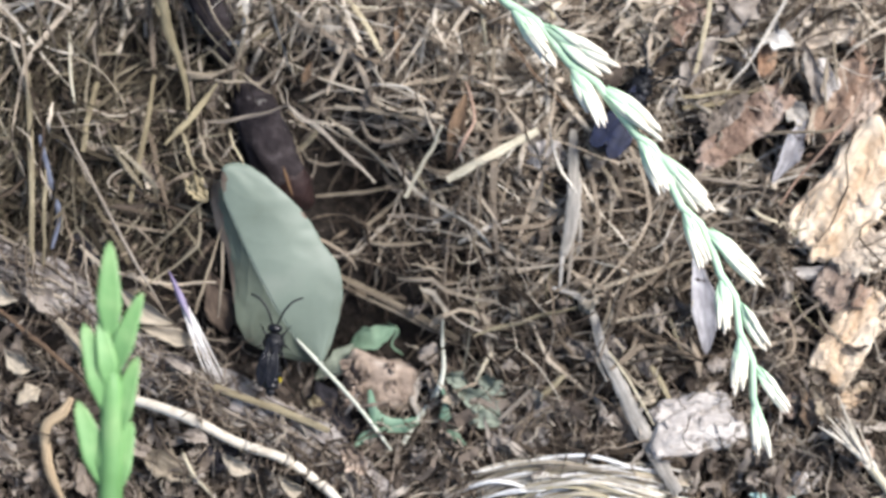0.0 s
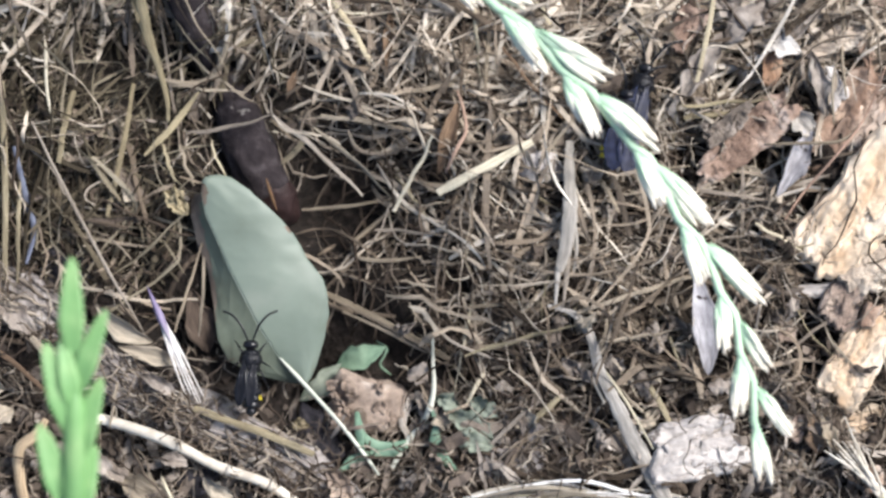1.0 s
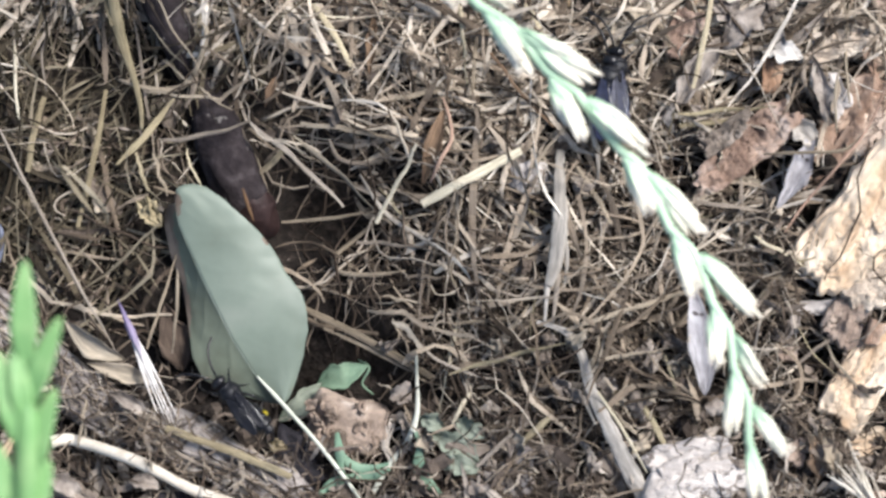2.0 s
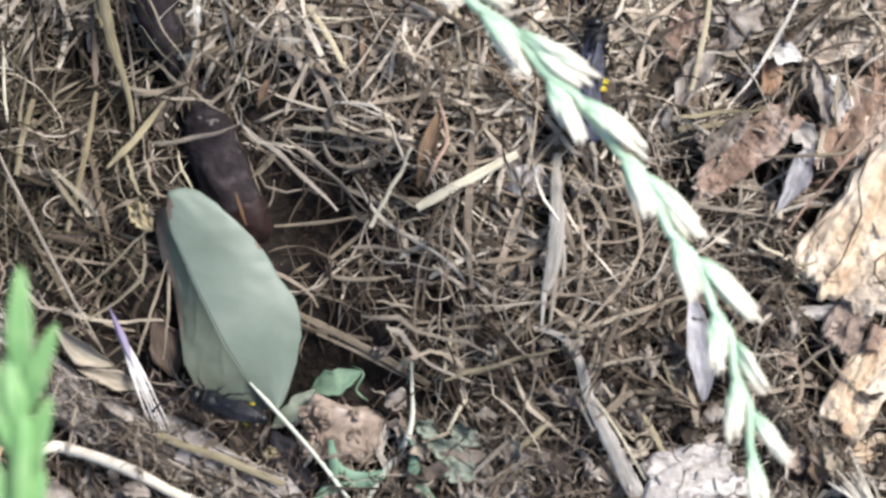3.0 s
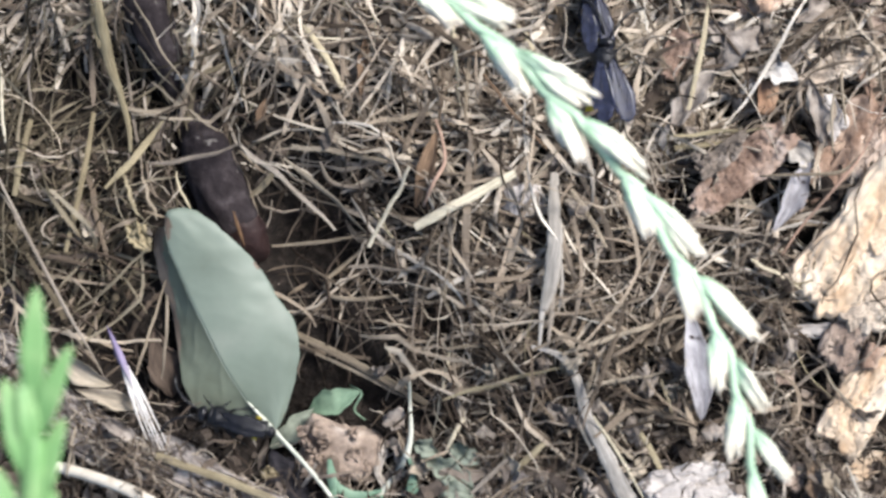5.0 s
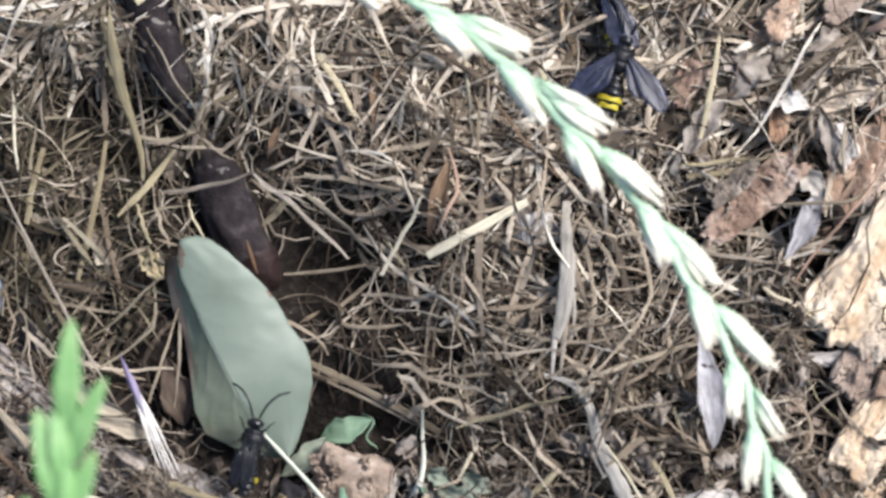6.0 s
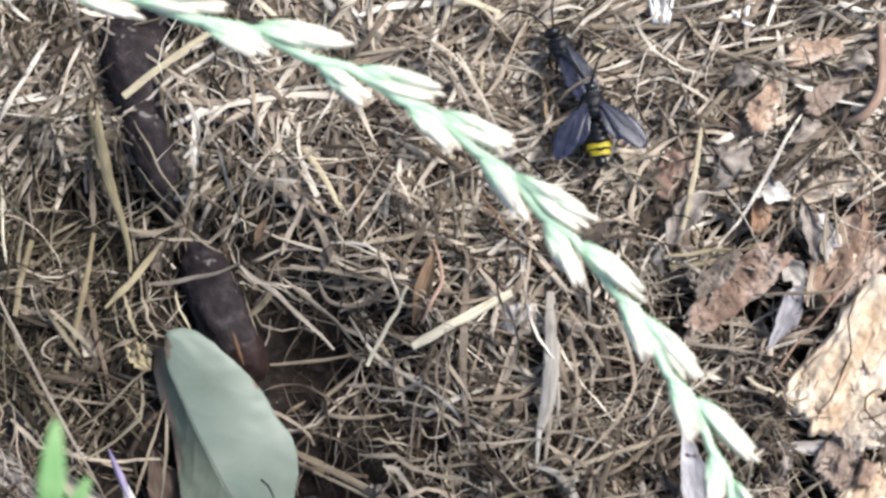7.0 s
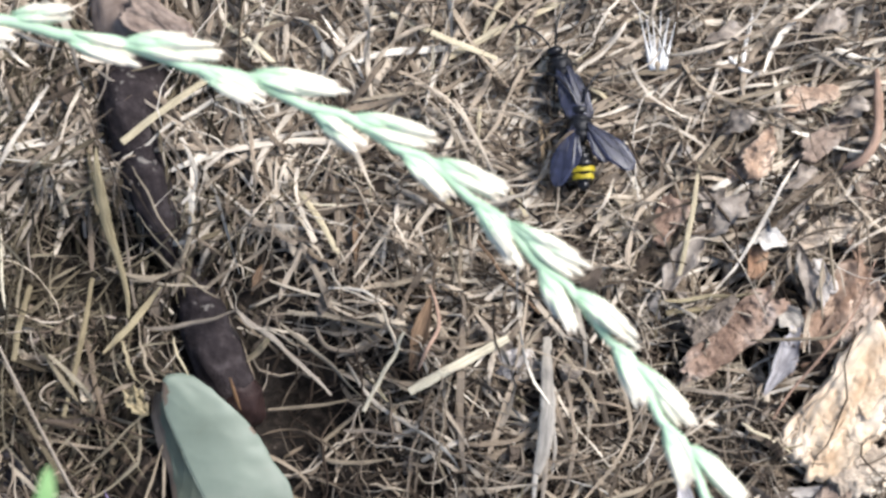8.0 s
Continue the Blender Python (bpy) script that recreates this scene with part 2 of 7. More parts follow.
WHITISH = surface("whitish dry leaf", [(0.3, (0.36, 0.325, 0.285)), (0.5, (0.56, 0.525, 0.475)), (0.7, (0.7, 0.67, 0.62))], 400, 6, 0.85, 0.9, 0.0006)
BLUE_BIT = surface("bluish dead stalk", [(0.3, (0.06, 0.068, 0.1)), (0.7, (0.19, 0.21, 0.275))], 300, 5, 0.7)
WASP_BLACK = surface("black chitin", [(0.3, (0.004, 0.004, 0.005)), (0.7, (0.011, 0.011, 0.014))], 1500, 3, 0.3, 0.4, 0.0001, 0.32)
WASP_FUR = surface("black downy chitin", [(0.3, (0.003, 0.003, 0.0045)), (0.7, (0.009, 0.0095, 0.013))], 2200, 4, 0.4, 0.8, 0.0002, 0.3)
WASP_YELLOW = surface("yellow chitin", [(0.3, (0.62, 0.5, 0.03)), (0.7, (0.75, 0.64, 0.06))], 900, 2, 0.45, 0.2, 0.0001, 0.4)


def graded(name, stops, length, rough=0.6):
    """Colour that changes along a piece's own length (its x)."""
    m, t, b = nodes_of(name, rough)
    c = t.nodes.new("ShaderNodeTexCoord")
    sx = t.nodes.new("ShaderNodeSeparateXYZ")
    t.links.new(c.outputs["Object"], sx.inputs[0])
    mul = t.nodes.new("ShaderNodeMath")
    mul.operation = "MULTIPLY_ADD"
    t.links.new(sx.outputs[0], mul.inputs[0])
    mul.inputs[1].default_value = 1 / length
    n = noisy(t, 900, 4, (0.1, 1, 1))
    half = t.nodes.new("ShaderNodeMath")
    half.operation = "MULTIPLY_ADD"
    t.links.new(n.outputs[0], half.inputs[0])
    half.inputs[1].default_value, half.inputs[2].default_value = 0.4, -0.2
    t.links.new(half.outputs[0], mul.inputs[2])
    r = ramp(t, stops)
    t.links.new(mul.outputs[0], r.inputs[0])
    vein = ramp(t, [(0.35, (0.68, 0.66, 0.6)), (0.55, (1.0, 1.0, 1.0))])
    t.links.new(n.outputs[0], vein.inputs[0])
    t.links.new(mixed(t, "MULTIPLY", 0.8, r.outputs[0], vein.outputs[0]), b.inputs["Base Color"])
    bump(t, b, n.outputs[0], 0.5, 0.0003)
    return m


FLORET = graded("floret", [(0.0, (0.38, 0.6, 0.4)), (0.3, (0.52, 0.67, 0.48)), (0.52, (0.7, 0.69, 0.56)), (0.88, (0.71, 0.66, 0.56)), (1.0, (0.38, 0.28, 0.22))], 0.0105)
PALE_BRACT = surface("whitish dry bract", [(0.3, (0.5, 0.46, 0.42)), (0.7, (0.74, 0.71, 0.67))], 500, 4, 0.7, 0.5, 0.0003, stretch=(0.1, 1, 1))
BRACT = graded("purple tipped bract", [(0.0, (0.13, 0.1, 0.19)), (0.3, (0.25, 0.21, 0.31)), (0.5, (0.56, 0.53, 0.5)), (1.0, (0.5, 0.45, 0.38))], 0.026)

m_wing, t_wing, b_wing = nodes_of("smoky wing membrane with painted blue sheen", 0.34, 0.5)
wn = noisy(t_wing, 900, 3)
# the sky's blue sheen on the dark wings is painted into this base colour
wr = ramp(t_wing, [(0.3, (0.011, 0.013, 0.028)), (0.7, (0.034, 0.04, 0.083))])
t_wing.links.new(wn.outputs[0], wr.inputs[0])
t_wing.links.new(wr.outputs[0], b_wing.inputs["Base Color"])
b_wing.inputs["Alpha"].default_value = 0.76
WING = m_wing
DARK_WING = surface("black wing", [(0.3, (0.004, 0.004, 0.005)), (0.7, (0.012, 0.012, 0.016))], 900, 3, 0.27, 0.5, 0.0002, 0.4)


# ---- building helpers (lengths in millimetres) ----
random.seed(5)


CREVICES = ((66.0, -20.6, 4.4, 3.0, 8.0), (53.2, 27.0, 4.4, 3.2, 9.0), (57.6, 11.4, 4.6, 3.0, 8.0), (61.4, 16.9, 2.2, 3.0, 8.0), (66.8, 4.0, 4.5, 2.2, 6.0), (67.4, 25.2, 2.4, 2.0, 6.0), (47.7, -25.6, 3.0, 2.6, 5.0), (69.0, 49.5, 6.0, 2.6, 7.0), (-69.0, 34.5, 7.0, 5.0, 5.0))


def g(x, y):
    """Height of the soil in mm at x, y in mm."""
    x, y = np.asarray(x, float), np.asarray(y, float)
    z = 1.2 * np.sin(x * 0.11 + 0.6) * np.sin(y * 0.13 + 1.1) + 0.8 * np.sin(x * 0.31 + y * 0.12) * np.sin(y * 0.27 - 0.4 + x * 0.05)
    z = z + 0.35 * np.sin(x * 0.83 + 1.3 * np.sin(y * 0.4)) * np.sin(y * 0.77 + 0.5)
    for a, f, h, o in ((0.3, 0.36, 0.75, 0.7), (1.35, 0.43, 0.7, 2.1), (2.4, 0.31, 0.75, 4.0), (0.9, 0.58, 0.4, 1.0), (2.0, 0.66, 0.35, 5.2)):
        c, s = math.cos(a), math.sin(a)
        z = z + h * np.sin(f * (x * c + y * s) + o + 1.4 * np.sin(0.12 * (y * c - x * s) + o))
    z = z - 9.5 * np.exp(-((x + 30) / 17) ** 2 - ((y + 25) / 12) ** 2)
    z = z - 10.0 * np.exp(-((x + 22) / 12) ** 2 - ((y - 4) / 8) ** 2)
    z = z + 4.0 * np.exp(-((x - 75) / 22) ** 2 - ((y + 2) / 30) ** 2)
    z = z + 3.0 * np.exp(-((x + 62) / 20) ** 2 - ((y + 38) / 12) ** 2)
    z = z - 3.0 * np.exp(-((x + 62) / 12) ** 2 - ((y - 32) / 9) ** 2)
    z = z - 3.5 * np.exp(-((x + 11) / 11) ** 2 - ((y + 28) / 8) ** 2)
    for hx, hy, wide, deep, down in CREVICES:
        z = z - down * np.exp(-((x - hx) / wide) ** 2 - ((y - hy) / deep) ** 2)
    far = np.hypot(x, y)
    return z - 4.0 + 30 * np.clip((far - 400) / 3000, 0, 1) * np.sin(x * 0.0011) * np.sin(y * 0.0013 + 1)


def gz(x, y):
    return float(g(x, y))


def spline(pts, n):
    """n + 1 points on a smooth line through pts."""
    p = [Vector(q) for q in pts]
    if len(p) == 2:
        return [p[0].lerp(p[1], k / n) for k in range(n + 1)]
    p = [2 * p[0] - p[1]] + p + [2 * p[-1] - p[-2]]
    out = []
    for k in range(n + 1):
        u = k / n * (len(p) - 3)
        i = min(int(u), len(p) - 4)
        t = u - i
        a, b, c, d = p[i:i + 4]
        out.append(0.5 * (2 * b + (c - a) * t + (2 * a - 5 * b + 4 * c - d) * t * t + (3 * b - a - 3 * c + d) * t ** 3))
    return out


def tube(bm, pts, radii, sides=8, flat=1.0, up=(0, 0, 1), twist=0.0, mat=0):
    """A closed tube along pts (mm); flat squeezes it along up."""
    rings, n = [], len(pts)
    fibre = bm.verts.layers.float_vector.get("fibre") or bm.verts.layers.float_vector.new("fibre")
    run, tone = 0.0, (pts[0].x * 7.1 + pts[0].y * 3.3) % 97
    for k, p in enumerate(pts):
        d = (pts[min(k + 1, n - 1)] - pts[max(k - 1, 0)]).normalized()
        side = d.cross(Vector(up))
        side = side.normalized() if side.length > 1e-4 else Vector((1, 0, 0))
        top = side.cross(d)
        if twist:
            q = Matrix.Rotation(twist * k / n, 3, d)
            side, top = q @ side, q @ top
        r = radii[k] if hasattr(radii, "__len__") else radii
        run += (p - pts[max(k - 1, 0)]).length * 0.22
        rings.append([bm.verts.new((p + side * (r * math.cos(2 * math.pi * j / sides)) + top * (r * flat * math.sin(2 * math.pi * j / sides))) * MM) for j in range(sides)])
        for j in range(sides):
            rings[-1][j][fibre] = (run, 9.0 * abs(2 * j / sides - 1), tone)
    for a, b in zip(rings, rings[1:]):
        for j in range(sides):
            f = bm.faces.new((a[j], a[(j + 1) % sides], b[(j + 1) % sides], b[j]))
            f.smooth, f.material_index = True, mat
    for ring, rev in ((rings[0], True), (rings[-1], False)):
        f = bm.faces.new(list(reversed(ring)) if rev else ring)
        f.material_index = mat
    return rings


def mesh_of(name, bm, *mats):
    bmesh.ops.recalc_face_normals(bm, faces=bm.faces)
    me = bpy.data.meshes.new(name)
    bm.to_mesh(me)
    bm.free()
    for m in mats:
        me.materials.append(m)
    return me


def thing(name, bm, material, label, category, group="", kind="", more=()):
    return tagged(new(name, mesh_of(name, bm, material, *more)), label, category, group, kind)


def part(name, bm, material, parent, label="", more=(), at=None):
    ob = new(name, mesh_of(name, bm, material, *more))
    ob.parent = parent
    if at is not None:
        ob.matrix_basis = at
    return tagged(ob, label)


def base(name, x, y, z, label, category, group="", heading=0.0):
    e = tagged(new(name), label, category, group)
    e.matrix_basis = pose(x * MM, y * MM, z * MM, 0, 0, heading)
    return e


def from_arrays(name, verts, quads, material, label, category, kind="stuff", smooth=True, fibre=None):
    me = bpy.data.meshes.new(name)
    me.vertices.add(len(verts))
    me.vertices.foreach_set("co", np.ascontiguousarray(verts, np.float32).ravel())
    me.loops.add(len(quads) * 4)
    me.loops.foreach_set("vertex_index", np.ascontiguousarray(quads, np.int32).ravel())
    me.polygons.add(len(quads))
    me.polygons.foreach_set("loop_start", np.arange(0, len(quads) * 4, 4, dtype=np.int32))
    me.polygons.foreach_set("use_smooth", np.full(len(quads), smooth))
    me.update(calc_edges=True)
    if fibre is not None:
        me.attributes.new("fibre", "FLOAT_VECTOR", "POINT").data.foreach_set("vector", np.ascontiguousarray(fibre, np.float32).ravel())
    me.materials.append(material)
    return tagged(new(name, me), label, category, "", kind)


def strands(rng, xy, heading, length, width, bend, lift, arch, tilt, segs=7, wiggle=0.15, thick=0.5, crook=0.0):
    """Many bent, tapered, flattened strands lying over the soil: vertices in metres and quads."""
    n = len(xy)
    s = np.linspace(0, 1, segs + 1)
    phase, freq = rng.uniform(0, 6.28, (n, 1)), rng.uniform(4, 11, (n, 1))
    ang = heading[:, None] + bend[:, None] * (s - 0.5) + wiggle * np.sin(freq * s + phase) + 0.5 * wiggle * np.sin(freq * 2.7 * s + phase * 5)
    if crook:
        cut = rng.uniform(0.2, 0.8, (n, 1))
        ang = ang + (s > cut) * rng.normal(0, crook, (n, 1))
    step = length[:, None] / segs
    px = np.cumsum(np.cos(ang) * step, 1)
    py = np.cumsum(np.sin(ang) * step, 1)
    px += xy[:, :1] - px.mean(1, keepdims=True)
    py += xy[:, 1:] - py.mean(1, keepdims=True)
    soil = g(px, py)
    ends = soil[:, :1] * (1 - s) + soil[:, -1:] * s
    pz = np.maximum(0.45 * soil + 0.55 * ends, soil - 0.3) + lift[:, None] + arch[:, None] * 4 * s * (1 - s) + tilt[:, None] * (s - 0.5) * length[:, None]
    pz = pz + 0.25 * width[:, None] * np.sin(freq * 1.7 * s + phase * 2)
    pz = np.maximum(pz, g(px, py) - 0.8)
    blunt = rng.uniform(0.1, 0.8, (n, 1))
    taper = np.minimum(1, blunt + rng.uniform(1.5, 6, (n, 1)) * np.minimum(s + 0.02, 1.02 - s))
    hw = 0.5 * width[:, None] * taper * (1 + 0.2 * np.sin(freq * 1.9 * s + phase * 3))
    roll = rng.uniform(-0.9, 0.9, (n, 1)) + rng.uniform(0.2, 1.4, (n, 1)) * np.sin(freq * 0.6 * s + phase)
    sx, sy = -np.sin(ang), np.cos(ang)
    cr, sr = np.cos(roll), np.sin(roll)
    vs = []
    thick = thick * rng.uniform(0.2, 1.1, (n, 1))
    for a, b in ((1, 0), (0, thick), (-1, 0), (0, -thick)):
        lat, ver = hw * (a * cr - b * sr), hw * (a * sr + b * cr)
        vs.append(np.stack([px + sx * lat, py + sy * lat, pz + ver], -1))
    v = np.stack(vs, 2).reshape(-1, 3) * MM
    q = []
    for k in range(segs):
        for j in range(4):
            q.append((k * 4 + j, k * 4 + (j + 1) % 4, k * 4 + 4 + (j + 1) % 4, k * 4 + 4 + j))
    q += [(3, 2, 1, 0), (segs * 4, segs * 4 + 1, segs * 4 + 2, segs * 4 + 3)]
    quads = (np.array(q)[None] + (np.arange(n) * 4 * (segs + 1))[:, None, None]).reshape(-1, 4)
    run = np.broadcast_to((s * length[:, None] * 0.22)[:, :, None], (n, segs + 1, 4))
    over = np.broadcast_to(np.array([0, 2.2, 4.4, 6.6])[None, None], (n, segs + 1, 4)) * np.clip(width, 0.5, 2)[:, None, None]
    tone = np.broadcast_to(rng.uniform(0, 97, (n, 1, 1)), (n, segs + 1, 4))
    return v, quads, np.stack([run, over, tone], -1).reshape(-1, 3)


def chips(rng, xy, size, lift, flatness=0.35):
    """Many small broken fragments, each a twisted six-sided crumb."""
    n = len(xy)
    cube = np.array([(-1, -1, -1), (1, -1, -1), (1, 1, -1), (-1, 1, -1), (-1, -1, 1), (1, -1, 1), (1, 1, 1), (-1, 1, 1)], float)
    p = cube[None] * (1 + rng.uniform(-0.55, 0.35, (n, 8, 3)))
    p = p * size[:, None, None] * 0.5 * np.stack([np.ones(n), rng.uniform(0.4, 1.0, n), rng.uniform(0.12, 2 * flatness, n)], -1)[:, None]
    for ax, spread in ((0, 0.55), (1, 0.55), (2, 3.14)):
        a = rng.normal(0, spread, n) if ax < 2 else rng.uniform(-3.14, 3.14, n)
        c, s = np.cos(a)[:, None], np.sin(a)[:, None]
        i, j = [(1, 2), (2, 0), (0, 1)][ax]
        u, w = p[..., i] * c - p[..., j] * s, p[..., i] * s + p[..., j] * c
        p[..., i], p[..., j] = u, w
    p[..., 0] += xy[:, :1]
    p[..., 1] += xy[:, 1:]
    p[..., 2] += (g(xy[:, 0], xy[:, 1]) + lift)[:, None]
    q = np.array([(3, 2, 1, 0), (4, 5, 6, 7), (0, 1, 5, 4), (1, 2, 6, 5), (2, 3, 7, 6), (3, 0, 4, 7)])
    return p.reshape(-1, 3) * MM, (q[None] + (np.arange(n) * 8)[:, None, None]).reshape(-1, 4)


def lump(name, x, y, sx, sy, sz, heading, material, label, category, seed=0, rough=0.22, square=0.6, strata=0.0, lift=0.0, cuts=5, pits=0.0, group="", tilt=(0, 0), more=()):
    """A broken chunk: a rounded block with an uneven outline, crumbly faces and, where strata is set, stepped layers."""
    bm = bmesh.new()
    bmesh.ops.create_icosphere(bm, subdivisions=cuts, radius=1.0)
    o = Vector((seed * 7.3, seed * 3.1, seed * 1.7))
    cut = random.Random(seed)
    planes = [(Vector((cut.gauss(0, 1), cut.gauss(0, 1), cut.gauss(0, 1))).normalized(), cut.uniform(0.72, 0.95)) for _ in range(22)]
    for v in bm.verts:
        p = v.co.copy()
        p *= min([1.0] + [d / p.dot(n) for n, d in planes if p.dot(n) > 0.3])
        big = max(abs(p.x), abs(p.y), abs(p.z))
        p = p.lerp(p / big * 0.86, square)
        w = Vector((p.x * sx, p.y * sy, p.z * sz)) / 10
        p *= 1 + rough * 1.1 * noise.noise(w * 2.0 + o) + rough * 0.5 * noise.noise(w * 5 + o)
        z = p.z * sz
        fine = noise.fractal(w * 9 + o, 1.0, 2.0, 4)
        if strata:
            z += strata * (math.floor(3.0 * noise.noise(w * 3.0 + o * 2) + 0.5) * 0.5)
        if pits:
            z -= pits * max(0.0, noise.noise(w * 7 + o * 3) - 0.1)
        v.co = Vector((p.x * sx + fine * 0.18, p.y * sy + fine * 0.18, z + fine * rough * 1.0)) * MM
    for f in bm.faces:
        f.smooth = True
    ob = thing(name, bm, material, label, category, group, more=more)
    ob.matrix_basis = pose(x * MM, y * MM, (gz(x, y) + sz * 0.35 + lift) * MM, tilt[0], tilt[1], heading)
    return ob


def plate(name, x, y, sx, sy, thick, heading, material, label, category="bark", seed=0, jag=0.3, layers=1.6, grain=1.0, lift=0.0, tilt=(0, 0), rings=44, sectors=110, curl_up=0.0, cross=0.0, parent=None):
    """A flat piece of bark: jagged outline, stepped layers that flake off along its grain (x), splintered rim."""
    bm = bmesh.new()
    o = seed * 5.17

    cut = random.Random(seed)
    corners = sorted((k + cut.uniform(-0.32, 0.32)) / 9 for k in range(9))
    reach = [1 + jag * cut.uniform(-0.75, 0.45) for _ in corners]

    def rim(a):
        c, s = math.cos(a), math.sin(a)
        r = 1 / (abs(c) ** 4.5 + abs(s) ** 4.5) ** (1 / 4.5)
        turn = (a / (2 * math.pi)) % 1
        r *= float(np.interp(turn, [corners[-1] - 1] + corners + [corners[0] + 1], [reach[-1]] + reach + [reach[0]]))
        n2 = noise.noise((c * 6 + o, s * 6, o * 2))
        n3 = noise.noise((c * 22 + o, s * 22, o * 3))
        return r * (1 + jag * (0.25 * n2 + 0.12 * n3))

    def height(px, py):
        n1 = noise.noise((px * 0.09 + o, py * 0.22, o))
        n2 = noise.noise((px * 0.2, py * 0.36 + o, o * 2))
        f = (n1 * 0.8 + n2 * 0.3 + 0.5) * 4
        step = (math.floor(f) + min(1.0, (f - math.floor(f)) / 0.55)) / 4
        ridge = noise.fractal((px * 0.3 + o, py * 0.5, o), 0.9, 2.1, 5)
        fine = noise.fractal((px * 1.6, py * 1.9, o), 1.0, 2.0, 3)
        across = abs(noise.noise((px * 0.75 + o, py * 0.22, o * 4)))
        return layers * step + grain * (0.5 * ridge + 0.08 * fine) - cross * max(0.0, 0.22 - across) / 0.22

    top, low = [], []
    for k in range(rings + 1):
        f = (k / rings) ** 0.8
        row = []
        for j in range(sectors if k else 1):
            a = 2 * math.pi * j / sectors
            r = rim(a) * f
            px, py = sx * r * math.cos(a), sy * r * math.sin(a)
            z = height(px, py) + curl_up * f * f - thick * 0.35 * max(0.0, f - 0.93) / 0.07
            row.append(bm.verts.new(Vector((px, py, z)) * MM))
        top.append(row)
    for j in range(sectors):
        a = 2 * math.pi * j / sectors
        r = rim(a) * (0.94 + 0.05 * noise.noise((j * 0.9, o, 0)))
        low.append(bm.verts.new(Vector((sx * r * math.cos(a), sy * r * math.sin(a), -thick + curl_up * 0.8)) * MM))
    for j in range(sectors):
        i = (j + 1) % sectors
        bm.faces.new((top[0][0], top[1][j], top[1][i]))
        for k in range(1, rings):
            bm.faces.new((top[k][j], top[k + 1][j], top[k + 1][i], top[k][i])).smooth = True
        bm.faces.new((top[rings][j], low[j], low[i], top[rings][i]))
    bm.faces.new(list(reversed(low)))
    if parent is not None:
        return part(name, bm, material, parent, label, at=pose(x * MM, y * MM, lift * MM, tilt[0], tilt[1], heading))
    ob = thing(name, bm, material, label, category)
    ob.matrix_basis = pose(x * MM, y * MM, (gz(x, y) + thick * 0.6 + lift) * MM, tilt[0], tilt[1], heading)
    return ob


def lay(x0, y0, x1, y1, bow=0.0, w=1.0, lift=3.0, mat=None, label="dry tan straw lying on the litter", flat=0.3, rise=0.6, name="straw", tip=0.88, end=0.85, category="straw", sides=6, lift2=None, over=4.2):
    """One straw from end to end, bowed sideways by bow mm and lying lift mm over the soil."""
    a, b = Vector((x0, y0, 0)), Vector((x1, y1, 0))
    d = b - a
    side = Vector((-d.y, d.x, 0)).normalized()
    z0, z1 = gz(x0, y0) + lift, gz(x1, y1) + (lift if lift2 is None else lift2)
    mid = (a + b) / 2 + side * bow * 0.45
    lowest = max(gz(x0 + d.x * k / 8, y0 + d.y * k / 8) for k in range(9)) + over
    z0, z1 = max(z0, lowest), max(z1, lowest)
    zm = (z0 + z1) / 2 + rise
    pts = spline([(x0, y0, z0), (mid.x, mid.y, zm), (x1, y1, z1)], 12)
    bm = bmesh.new()
    seed = random.uniform(0, 50)
    if w < 1.5:
        tip, end = tip * random.uniform(0.35, 1.0), end * random.uniform(0.35, 1.0)
    r = [w * 0.37 * (tip + (1 - tip) * min(1, k / 3.5)) * (end + (1 - end) * min(1, (12 - k) / 3.5)) * (1 + 0.22 * noise.noise((k * 0.6 + seed, 0, 0))) for k in range(13)]
    pts = [p + Vector((noise.noise((k * 0.35 + seed, 3, 0)), noise.noise((k * 0.35 + seed, 7, 0)), 0.5 * noise.noise((k * 0.35 + seed, 11, 0)))) * (0.42 if w < 1.5 else 0.15) for k, p in enumerate(pts)]
    tube(bm, pts, r, sides, flat, twist=random.uniform(-1.8, 1.8) if w < 1.5 else random.uniform(-0.4, 0.4))
    for f in bm.faces:
        f.smooth = False
    return thing(name, bm, mat or TAN_STRAW, label, category)


def curl(points, w, mat, label, name="straw", lift=3.0, flat=0.5, n=22, tip=0.5, category="straw", sides=6):
    """A straw or stem through a few x, y places, following the soil."""
    pts = spline([(p[0], p[1], gz(p[0], p[1]) + (p[2] if len(p) > 2 else lift)) for p in points], n)
    bm = bmesh.new()
    r = [w * 0.42 * (tip + (1 - tip) * min(1, min(k, n - k) / 4)) * (1 + 0.1 * noise.noise((k * 0.7 + pts[0].x, 0, 0))) for k in range(n + 1)]
    tube(bm, pts, r, sides, flat, twist=0.6)
    return thing(name, bm, mat, label, category)


def ribbon(points, widths, mat, label, name, category, lift=3.0, flat=0.2, n=40, ragged=0.1, parent=None, twist=0.3):
    """A flat strip through a few x, y places, following the soil, with its own width at each place."""
    pts = spline([(p[0], p[1], gz(p[0], p[1]) + (p[2] if len(p) > 2 else lift)) for p in points], n)
    s = np.linspace(0, 1, len(widths))
    r = [0.5 * float(np.interp(k / n, s, widths)) * (1 + ragged * noise.noise((k * 0.45 + points[0][0], 2, 0)) + 0.5 * ragged * noise.noise((k * 1.3, points[0][1], 0))) for k in range(n + 1)]
    bm = bmesh.new()
    tube(bm, pts, r, 10, flat, twist=twist)
    if parent is not None:
        return part(name, bm, mat, parent, label)
    return thing(name, bm, mat, label, category)


